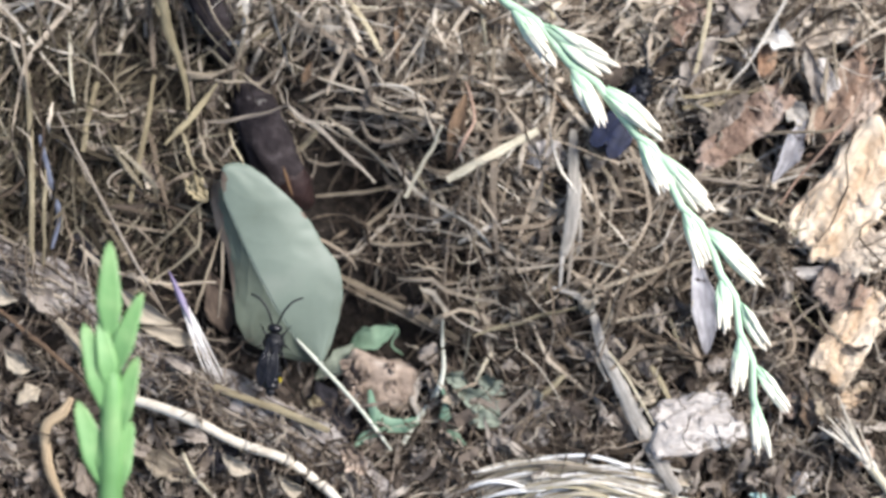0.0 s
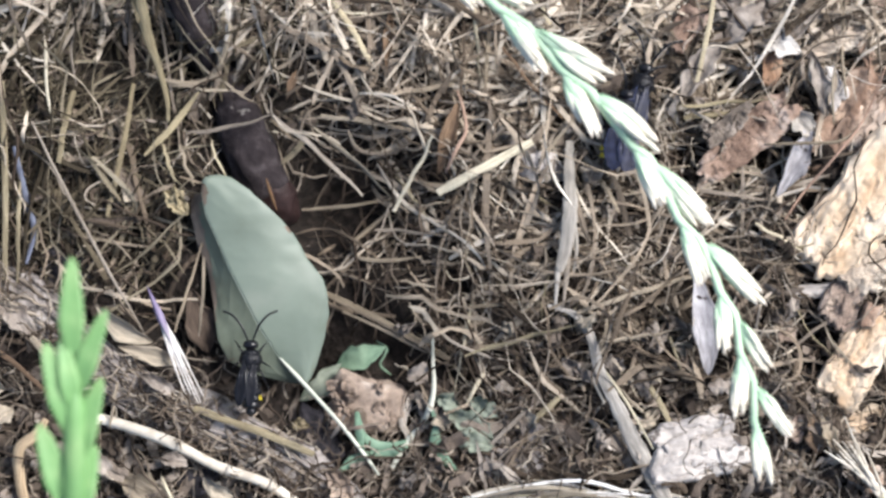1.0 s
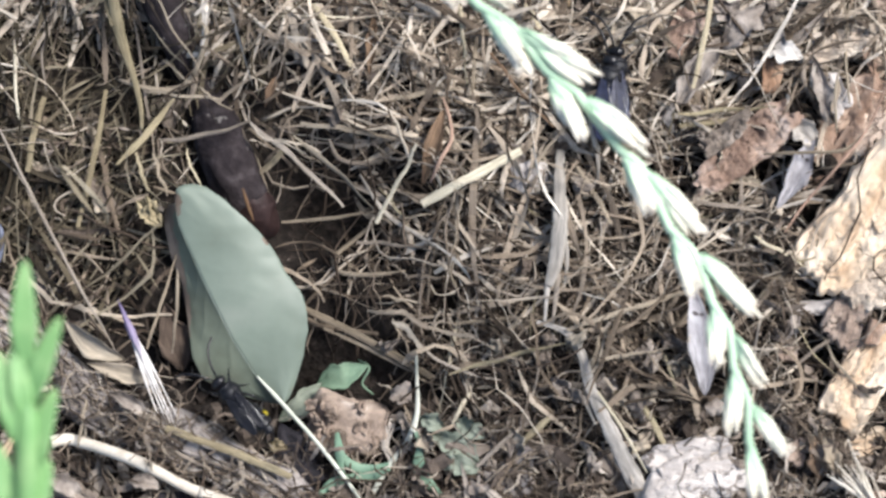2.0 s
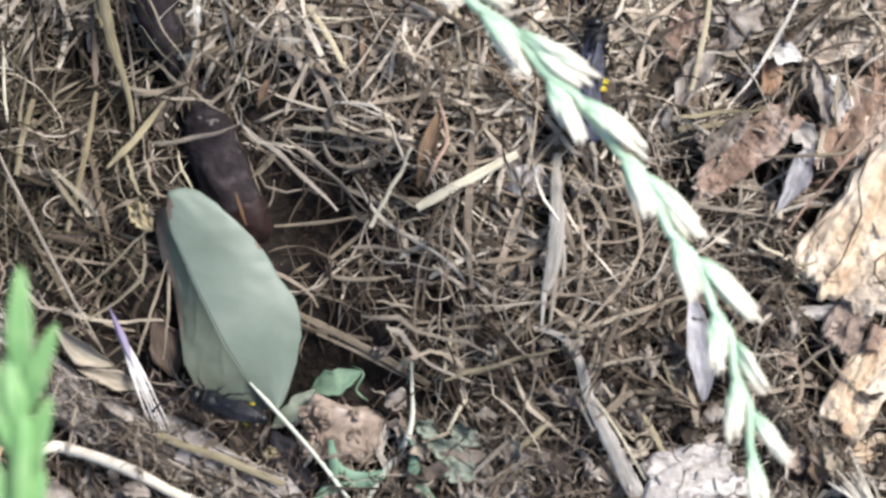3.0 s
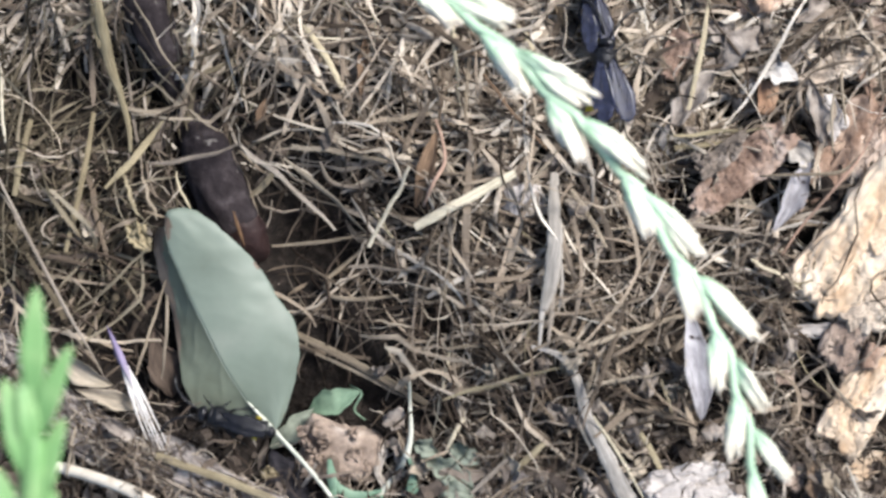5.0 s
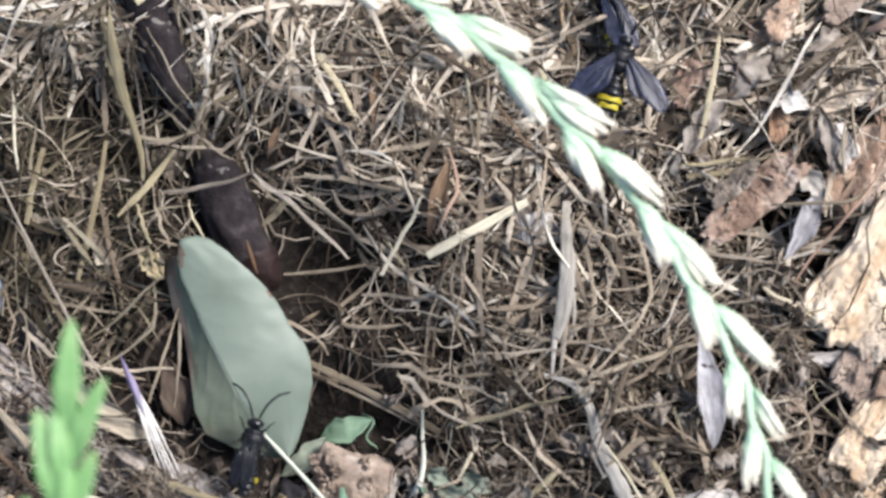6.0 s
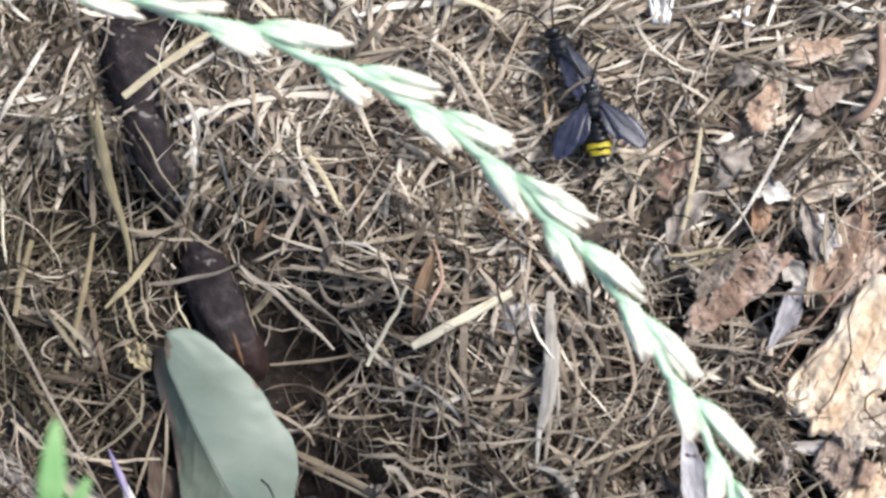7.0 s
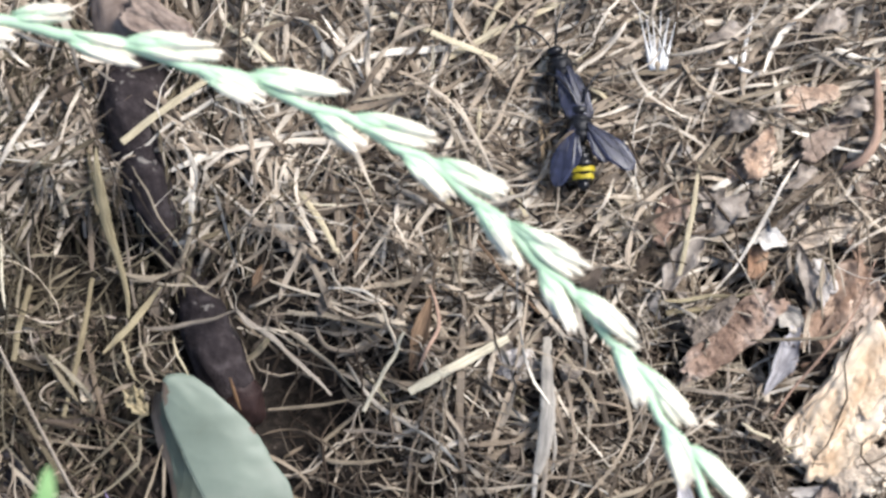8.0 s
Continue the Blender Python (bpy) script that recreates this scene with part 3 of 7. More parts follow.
def blade(length, width, thick, arch=0.0, cup=0.0, n=14, m=6, widest=0.45, sharp=1.0, ragged=0.0, seed=0.0):
    """A leaf-shaped solid along +x (mm), arched along its length and cupped across."""
    bm = bmesh.new()
    fibre = bm.verts.layers.float_vector.new("fibre")
    top, low = [], []
    for k in range(n + 1):
        u = k / n
        shape = (u / widest) ** 0.75 if u < widest else max(0.0, (1 - u) / (1 - widest)) ** (0.75 * sharp)
        row_t, row_l = [], []
        for j in range(m + 1):
            v = 2 * j / m - 1
            hw = width / 2 * max(shape, 0.04)
            if ragged:
                hw *= 1 + ragged * noise.noise((u * 6 + seed, v * 1.2, seed))
            z = arch * 4 * u * (1 - u) + cup * v * v * shape + (ragged * 1.5 * noise.noise((u * 4, v * 2, seed)) if ragged else 0)
            t = thick * (1 - 0.8 * v * v) / 2 * max(shape, 0.2)
            row_t.append(bm.verts.new(Vector((u * length, v * hw, z + t)) * MM))
            row_l.append(bm.verts.new(Vector((u * length, v * hw, z - t)) * MM))
            row_t[-1][fibre] = row_l[-1][fibre] = (u * length * 0.22, v * 1.8 * max(1.0, width / 1.5), seed * 3.7 + length)
        top.append(row_t)
        low.append(row_l)
    for k in range(n):
        for j in range(m):
            bm.faces.new((top[k][j], top[k + 1][j], top[k + 1][j + 1], top[k][j + 1]))
            bm.faces.new((low[k][j], low[k][j + 1], low[k + 1][j + 1], low[k + 1][j]))
        bm.faces.new((top[k][0], low[k][0], low[k + 1][0], top[k + 1][0]))
        bm.faces.new((top[k][m], top[k + 1][m], low[k + 1][m], low[k][m]))
    for j in range(m):
        bm.faces.new((top[0][j], top[0][j + 1], low[0][j + 1], low[0][j]))
        bm.faces.new((top[n][j], low[n][j], low[n][j + 1], top[n][j + 1]))
    for f in bm.faces:
        f.smooth = True
    return bm


def along(a, b, roll=0.0):
    """The pose of a piece that starts at a and points with its x to b (mm)."""
    d = (Vector(b) - Vector(a)).normalized()
    q = d.to_track_quat("X", "Z").to_matrix().to_4x4()
    return Matrix.Translation(Vector(a) * MM) @ q @ Matrix.Rotation(radians(roll), 4, "X")


# ---- ground: one sheet of soil out to the horizon ----
def ground():
    near = np.arange(-150, 150.1, 1.6)
    out = 150 * 1.32 ** np.arange(1, 44)
    ax = np.concatenate([-out[::-1], near, out])
    gx, gy = np.meshgrid(ax, ax, indexing="ij")
    z = g(gx, gy)
    rng = np.random.default_rng(3)
    z = z + rng.normal(0, 0.35, z.shape) * (np.hypot(gx, gy) < 220)
    v = np.stack([gx, gy, z], -1).reshape(-1, 3) * MM
    n = len(ax)
    i, j = np.meshgrid(np.arange(n - 1), np.arange(n - 1), indexing="ij")
    a = (i * n + j).ravel()
    return from_arrays("ground", v, np.stack([a, a + n, a + n + 1, a + 1], -1), SOIL, "dark crumbly humus soil under the straw litter", "soil", "structure")


ground()


# ---- litter ----
def scatter(rng, n, x0, x1, y0, y1):
    return np.stack([rng.uniform(x0, x1, n), rng.uniform(y0, y1, n)], -1)


def litter():
    rng = np.random.default_rng(11)
    u = rng.uniform

    def keep(xy, chance):
        return xy[rng.random(len(xy)) < chance(xy[:, 0], xy[:, 1])]

    def low(x, y):
        """How much of the bare, crumbly lower strip shows at a place."""
        return np.clip((-18 - y) / 14, 0, 1)

    def hollow(x, y):
        return np.exp(-((x + 30) / 15) ** 2 - ((y + 25) / 9) ** 2) + 0.95 * np.exp(-((x + 24) / 11) ** 2 - ((y - 4) / 7) ** 2) + np.exp(-((x + 62) / 9) ** 2 - ((y - 30) / 7) ** 2) + 0.8 * np.exp(-((x + 11) / 10) ** 2 - ((y + 27) / 7) ** 2) + 0.5 * np.exp(-((x + 10) / 13) ** 2 - ((y + 14) / 8) ** 2) + sum(1.1 * np.exp(-((x - hx) / wide) ** 2 - ((y - hy) / deep) ** 2) for hx, hy, wide, deep, _ in CREVICES)

    def bark(x, y):
        return np.clip((x - 62) / 8, 0, 1) * np.clip((34 - y) / 8, 0, 1)

    # bare patches where larger things lie: x, y to x, y and half width
    bare = [(-57.6, 78.7, -56.0, 58.0, 7.2), (-56.0, 58.0, -50.0, 36.0, 4.8), (-44.6, 24.0, -36.0, 2.5, 6.0), (-97.5, -12.0, -65.0, -31.0, 6.5), (-65.0, -31.0, -21.4, -52.0, 6.0),
            (72.7, -3.1, 79.0, 9.1, 12), (69.9, 11.2, 79.2, 25.5, 8), (72.4, -28.5, 79.3, -20.4, 6), (44.9, 12.2, 60.8, 21.9, 5), (37.2, -43.4, 52.4, -41.2, 6.5),
            (-24.1, -34.5, -13.5, -33.0, 8), (-29.6, -39.5, -23.6, -43.6, 4), (-44.0, 2.0, -34.8, -25.5, 13), (-52.0, -4.0, -46.0, -22.0, 6), (-24.6, -27.0, -5.4, -30.0, 4.5), (-48.9, -29.5, -29.7, -30.5, 3.5), (-37.0, 2.0, -30.8, -18.4, 6), (3.1, -53.4, 44.5, -53.5, 5), (17.3, -16.3, 35.9, -43.6, 4.2), (44.2, -10.0, 46.8, -27.0, 4.4),
            (20.0, 15.3, 18.0, -15.3, 3.2), (-4.5, 6.3, 13.6, 16.0, 1.6), (66.2, 62.0, 73.5, 61.5, 4), (56.5, 49.8, 64.9, 53.5, 4), (-4.5, 11.2, -0.9, 23.0, 2.2), (-67.2, -37.3, -25.9, -57.8, 2.5), (-69.2, -17.4, -55.0, -25.5, 4)]

    def clear(x, y):
        r = np.zeros_like(x)
        for ax, ay, bx, by, w in bare:
            dx, dy = bx - ax, by - ay
            s = np.clip(((x - ax) * dx + (y - ay) * dy) / (dx * dx + dy * dy), 0, 1)
            d = np.hypot(x - ax - s * dx, y - ay - s * dy)
            r = np.maximum(r, np.clip((w - d) / 1.5, 0, 1))
        return 0.95 * r

    def clump(x, y):
        """Thicker and thinner places of the mat."""
        n = np.sin(0.21 * x + 0.17 * y + 2 * np.sin(0.09 * y)) + np.sin(0.33 * y - 0.19 * x + 1.7 + 2 * np.sin(0.11 * x)) + np.sin(0.41 * x + 0.47 * y + 0.3)
        return np.clip(0.72 + 0.22 * n, 0.15, 1)

    # the mat of old straw
    xy = keep(scatter(rng, 13500, -110, 110, -80, 110), lambda x, y: clump(x, y) * (1 - clear(x, y)) * np.clip(1 - 0.42 * low(x, y) - 0.95 * hollow(x, y) - 0.6 * bark(x, y) - 0.68 * np.clip(-x / 30, 0, 1) - 0.4 * np.clip((y - 30) / 20, 0, 1), 0, 1))
    n = len(xy)
    head = np.where(u(0, 1, n) < 0.55, rng.normal(-0.5, 0.55, n), u(-1.57, 1.57, n))
    v, q, fb = strands(rng, xy, head, rng.gamma(2.2, 5.4, n) + 2.5, np.minimum(1.2, 0.22 + rng.gamma(2.0, 0.2, n)), rng.normal(0, 0.85, n), rng.gamma(2, 1.3, n) - 0.6, u(0, 1.0, n), rng.normal(0, 0.09, n), segs=12, wiggle=0.13, thick=0.3, crook=0.55)
    from_arrays("straw_litter", v, q, STRAW, "matted layer of grey-brown weathered straw", "straw litter", smooth=False, fibre=fb)
    # short broken bits and frayed fibres
    xy = keep(scatter(rng, 7500, -105, 105, -75, 105), lambda x, y: (1 - clear(x, y)) * np.clip(0.8 - 0.8 * hollow(x, y) - 0.65 * np.clip(-x / 30, 0, 1), 0, 1))
    n = len(xy)
    v, q, fb = strands(rng, xy, u(-3.14, 3.14, n), rng.gamma(2, 1.2, n) + 0.8, u(0.12, 0.5, n), rng.normal(0, 0.9, n), rng.gamma(2, 1.1, n), u(0, 0.6, n), rng.normal(0, 0.2, n), segs=4, wiggle=0.25, thick=0.5, crook=0.5)
    from_arrays("straw_bits", v, q, STRAW, "short broken bits and frayed fibres of straw", "straw bits", smooth=False, fibre=fb)
    # thin curly rootlets woven through it
    xy = keep(scatter(rng, 5200, -105, 105, -75, 105), lambda x, y: (1 - clear(x, y)) * np.clip(0.9 - 0.4 * low(x, y) - 0.9 * hollow(x, y) - 0.4 * bark(x, y) - 0.4 * np.clip(-x / 30, 0, 1) - 0.5 * np.clip((y - 15) / 20, 0, 1) * np.clip((40 - x) / 20, 0.2, 1), 0, 1))
    n = len(xy)
    v, q, fb = strands(rng, xy, u(-3.14, 3.14, n), rng.gamma(3, 5.0, n) + 4, u(0.22, 0.62, n), rng.normal(0, 1.6, n), rng.gamma(2, 1.1, n), u(0, 1.5, n), rng.normal(0, 0.05, n), segs=10, wiggle=0.45, thick=0.9)
    from_arrays("rootlets", v, q, ROOTLET, "thin curly dry rootlets woven through the litter", "rootlets", fibre=fb)
    # coarse bleached straw on the upper side
    xy = keep(scatter(rng, 11500, -105, 110, -40, 110), lambda x, y: (1 - clear(x, y)) * np.maximum(np.clip((y - 16 - 0.5 * np.clip(-x, 0, 25)) / 22, 0, 1), 0.27 * np.clip((x + 18) / 26, 0, 1) * np.clip((y + 24) / 22, 0.1, 1)) * (1 - 0.9 * np.clip(hollow(x, y), 0, 1)) * (1 - 0.6 * low(x, y)) * (1 - 0.7 * bark(x, y)) * (1 - 0.5 * np.clip((x - 22) / 15, 0, 1) * np.clip((46 - y) / 14, 0.15, 1)))
    n = len(xy)
    head = np.where((xy[:, 0] > 10) & (xy[:, 1] > 25), rng.normal(0.45, 0.45, n), u(-1.57, 1.57, n))
    v, q, fb = strands(rng, xy, head, rng.gamma(3.2, 5.2, n) + 4, np.minimum(1.2, 0.36 + rng.gamma(2.2, 0.24, n)), rng.normal(0, 1, n) * np.where(xy[:, 0] > 15, 0.85, 0.5), rng.gamma(2, 1.0, n) + 0.6, u(0, 1.0, n), rng.normal(0, 0.06, n), segs=10, wiggle=0.07, thick=0.3, crook=0.3)
    from_arrays("coarse_straw", v, q, COARSE, "coarse bleached straw strewn over the litter", "coarse straw", smooth=False, fibre=fb)
    # yellowed upright grass, matted down beside the twig
    xy = keep(scatter(rng, 1700, -110, -32, -14, 75), lambda x, y: np.clip((-30 - x) / 20, 0.1, 1) * np.clip((y + 14) / 14, 0, 1) * (1 - 0.8 * np.clip(hollow(x, y), 0, 1)) * (1 - clear(x, y)))
    n = len(xy)
    v, q, fb = strands(rng, xy, rng.normal(1.3, 0.75, n), rng.gamma(3, 4.5, n) + 5, 0.2 + rng.gamma(2.0, 0.15, n), rng.normal(0, 0.5, n), rng.gamma(2, 1.0, n) + 0.3, u(0, 1.5, n), rng.normal(0, 0.1, n), segs=9, wiggle=0.09, thick=0.2, crook=0.45)
    from_arrays("yellowed_grass", v, q, GRASSY, "flattened yellowed grass blades", "dry grass", smooth=False, fibre=fb)
    # crumbs and leaf fragments, thickest below
    xy = keep(scatter(rng, 15000, -110, 110, -80, 110), lambda x, y: np.clip(0.16 + 0.8 * low(x, y) + 0.5 * bark(x, y) - 0.5 * hollow(x, y), 0, 1))
    n = len(xy)
    v, q = chips(rng, xy, rng.gamma(1.5, 0.8, n) + 0.4, u(-0.8, 2.2, n), 0.22)
    from_arrays("crumbs", v, q, CHIP, "crumbled leaf fragments, bark crumbs and soil", "crumbs", smooth=False)
    # torn scraps of dead leaf among the straw
    xy = keep(scatter(rng, 2600, -110, 110, -80, 110), lambda x, y: (1 - clear(x, y)) * np.clip(0.25 + 0.65 * low(x, y) + 0.55 * np.clip((x - 15) / 30, 0, 1) - 0.7 * hollow(x, y), 0, 1))
    n = len(xy)
    v, q, fb = strands(rng, xy, u(-3.14, 3.14, n), rng.gamma(3, 1.5, n) + 2, np.minimum(2.8, rng.gamma(3, 0.45, n) + 0.5), rng.normal(0, 1.2, n), rng.gamma(2, 0.9, n) - 0.2, u(-0.6, 1.2, n), rng.normal(0, 0.18, n), segs=5, wiggle=0.5, thick=0.16)
    from_arrays("leaf_scraps", v, q, SCRAP, "torn curled scraps of dead leaf among the straw", "leaf scraps", smooth=False, fibre=fb)
    # pale hair-fine fibres on the bleached upper side
    xy = keep(scatter(rng, 3600, -100, 105, -20, 105), lambda x, y: (1 - clear(x, y)) * np.maximum(np.clip((y - 22) / 30, 0, 1), 0.4 * np.clip((x + 5) / 30, 0, 1)) * (1 - 0.9 * np.clip(hollow(x, y), 0, 1)))
    n = len(xy)
    v, q, fb = strands(rng, xy, u(-3.14, 3.14, n), rng.gamma(3, 3.6, n) + 3, u(0.16, 0.42, n), rng.normal(0, 1.1, n), rng.gamma(2, 1.2, n) + 0.8, u(0, 1.6, n), rng.normal(0, 0.08, n), segs=9, wiggle=0.25, thick=0.9)
    from_arrays("pale_fibres", v, q, COARSE, "pale hair-fine plant fibres on the straw", "plant fibres", fibre=fb)
    # pale scraps and husks on the lowest strip
    xy = keep(scatter(rng, 2300, -110, 110, -80, -28), lambda x, y: (1 - 0.7 * clear(x, y)) * np.clip((-30 - y) / 12, 0, 1))
    n = len(xy)
    v, q, fb = strands(rng, xy, u(-3.14, 3.14, n), rng.gamma(2.5, 1.7, n) + 1.5, np.minimum(1.8, rng.gamma(2, 0.6, n) + 0.3), rng.normal(0, 1.0, n), rng.gamma(2, 1.0, n) + 0.4, u(-0.4, 1.4, n), rng.normal(0, 0.16, n), segs=5, wiggle=0.3, thick=0.12)
    from_arrays("pale_scraps", v, q, SCRAP_PALE, "pale scraps of dead leaf and husk on soil", "leaf scraps", smooth=False, fibre=fb)
    # short curly fibres through the crumbs
    xy = keep(scatter(rng, 5200, -110, 110, -80, -18), lambda x, y: (1 - 0.8 * clear(x, y)) * np.clip((-20 - y) / 12, 0, 1) * (1 - 0.7 * np.clip(hollow(x, y), 0, 1)))
    n = len(xy)
    v, q, fb = strands(rng, xy, u(-3.14, 3.14, n), rng.gamma(2.5, 2.0, n) + 2, u(0.14, 0.5, n), rng.normal(0, 1.6, n), rng.gamma(2, 1.1, n) + 0.6, u(0, 1.2, n), rng.normal(0, 0.12, n), segs=7, wiggle=0.4, thick=0.7)
    from_arrays("crumb_fibres", v, q, ROOTLET, "short curly fibres through the crumbs", "plant fibres", fibre=fb)
    # fine roots matted along the lower bank
    s = u(0, 1, 420)
    cx, cy = np.interp(s, [0, 0.35, 1], [-99.7, -70.6, -20.3]), np.interp(s, [0, 0.35, 1], [-7.6, -25.5, -54.5])
    xy = np.stack([cx + rng.normal(0, 3.2, 420), cy + rng.normal(0, 3.2, 420)], -1)
    n = len(xy)
    v, q, fb = strands(rng, xy, rng.normal(-0.5, 1.0, n), rng.gamma(3, 1.9, n) + 2, u(0.14, 0.5, n), rng.normal(0, 1.4, n), 4.4 + rng.gamma(2, 0.8, n), u(0, 1.4, n), rng.normal(0, 0.08, n), segs=9, wiggle=0.4, thick=0.8)
    from_arrays("matted_roots", v, q, ROOTLET, "fine roots matted along the lower bank", "fine roots", fibre=fb)
    # the same litter goes on, thinner, round the place
    xy = scatter(rng, 9000, -420, 420, -420, 420)
    xy = xy[(np.abs(xy[:, 0]) > 100) | (np.abs(xy[:, 1]) > 95)]
    n = len(xy)
    v, q, fb = strands(rng, xy, u(-3.14, 3.14, n), rng.gamma(5, 6, n) + 8, u(0.8, 2.2, n), rng.normal(0, 0.6, n), rng.gamma(2, 1.3, n), u(0, 1.5, n), rng.normal(0, 0.05, n), segs=5)
    from_arrays("outer_litter", v, q, STRAW, "thinner straw litter round the hollow", "straw litter", fibre=fb)


litter()


# ---- the green leaf ----
def green_leaf():
    x0, y0 = -48.7, 5.9
    x1, y1 = -29.8, -30.4
    leaf = base("green_leaf", x0, y0, 0, "oval pale green leaf, folded along its midrib, on the litter", "leaf")
    leaf.matrix_basis = pose(x0 * MM, y0 * MM, 0, 0, 0, math.degrees(math.atan2(y1 - y0, x1 - x0)))
    length = math.hypot(x1 - x0, y1 - y0)

    def spine(u):
        bow = np.interp(u, [0, 0.1, 0.37, 0.65, 0.85, 1], [-0.5, -1.7, -2.5, -2.7, -2.0, 0])
        return Vector((u * length, bow, 7.0 - 9.0 * u + 1.4 * math.sin(u * math.pi)))

    def sheet(side):
        """One half of the blade, from the midrib out to the rim; side is +1 for the half that lies open."""
        bm = bmesh.new()
        n, m = 80, 26
        grid = {}
        for k in range(n + 1):
            u = k / n
            p = spine(u)
            if side > 0:
                rim = np.interp(u, [0, 0.012, 0.04, 0.1, 0.2, 0.295, 0.39, 0.49, 0.53, 0.59, 0.64, 0.69, 0.757, 0.854, 0.947, 0.985, 1], [2.6, 4.2, 6.0, 7.8, 9.5, 10.8, 11.5, 11.5, 11.8, 12.35, 12.2, 11.6, 10.4, 7.3, 3.5, 1.6, 0.3])
                wide = rim - p.y
            else:
                rim = np.interp(u, [0, 0.02, 0.06, 0.19, 0.33, 0.51, 0.63, 0.74, 0.85, 0.95, 1], [-1.9, -3.2, -4.4, -5.9, -6.5, -9.0, -10.9, -11.0, -7.6, -3.0, -0.2])
                wide = -rim + p.y
            wide = max(wide, 0.1) * (1 + 0.012 * noise.noise((u * 24, side, 0)))
            for j in range(m + 1):
                v = j / m
                vein = max(0.0, math.sin((u * 8 - v * 1.8 + 0.15 * math.sin(u * 31)) * 2 * math.pi)) ** 10 * (0.05 if side > 0 else 0.16) * (1 - 0.6 * v)
                wave = 0.5 * noise.noise((u * 4, v * 1.6, side * 3)) * v + 0.16 * noise.noise((u * 15, v * 5, side * 7)) * v
                if side > 0:
                    lift = 1.5 * math.sin(v * 2.0) - 1.5 * v * v + 0.7 * v * v * math.sin(u * 10)
                    back = -2.2 * math.sin(min(1.0, v * 1.4) * math.pi / 2) * max(0, 0.12 - u) * 8
                else:
                    lift = -4.6 * v ** 0.9 * (1 - 0.5 * u) - 0.5 * v * math.sin(u * 7)
                    back = -1.0 * v * max(0, 0.1 - u) * 8
                at = p + Vector((back, side * wide * v, lift + wave + vein))
                grid[k, j, 0] = bm.verts.new(at * MM)
                grid[k, j, 1] = bm.verts.new((at - Vector((0, 0, vein + 0.3))) * MM)
        for k in range(n):
            for j in range(m):
                withered = side < 0 and (j > 6 + k * 0.45 + 4 * noise.noise((k * 0.2, j * 0.2, 0)) or k < 3) or side > 0 and (k < 5 - 0.5 * j + 2 * noise.noise((k * 0.5, j * 0.4, 3)) or j == m - 1 and noise.noise((k * 0.21, 4, 0)) > 0.3)
                for s in (0, 1):
                    f = bm.faces.new((grid[k, j, s], grid[k + 1, j, s], grid[k + 1, j + 1, s], grid[k, j + 1, s]))
                    f.smooth = True
                    f.material_index = int(withered)
            for j in (0, m):
                bm.faces.new((grid[k, j, 0], grid[k, j, 1], grid[k + 1, j, 1], grid[k + 1, j, 0]))
        for j in range(m):
            bm.faces.new((grid[0, j, 0], grid[0, j, 1], grid[0, j + 1, 1], grid[0, j + 1, 0]))
        return bm

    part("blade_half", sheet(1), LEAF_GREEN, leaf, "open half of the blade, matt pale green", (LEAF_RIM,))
    # the steep half takes the green with its shade in the colour
    part("blade_half", sheet(-1), LEAF_SHADED, leaf, "steep half of the blade, withered brown at the tip", (LEAF_RIM,))
    bm = bmesh.new()
    tube(bm, [spine(k / 30) + Vector((0, 0, 0.0)) for k in range(31)], [0.04 + 0.12 * (k / 30) ** 2 for k in range(31)], 8, 0.7)
    part("midrib", bm, LEAF_GREEN, leaf)
    px, py = -15.6, -47.5
    inv = leaf.matrix_basis.inverted()
    foot = inv @ (Vector((px, py, gz(px, py) + 6.5)) * MM) / MM
    bm = bmesh.new()
    pts = spline([spine(0.84) + Vector((0, 0.2, 0.3)), spine(0.92) + Vector((0, 0.1, 0.5)), spine(1.0) + Vector((0.6, 0.1, 0.7)), (spine(1.0) + foot) / 2 + Vector((0, 0.5, 2.6)), foot], 20)
    tube(bm, pts, [0.2 + 0.034 * k for k in range(8)] + [0.44 - 0.008 * k for k in range(13)], 8)
    part("stalk", bm, PETIOLE, leaf, "thin pale leaf stalk")


green_leaf()


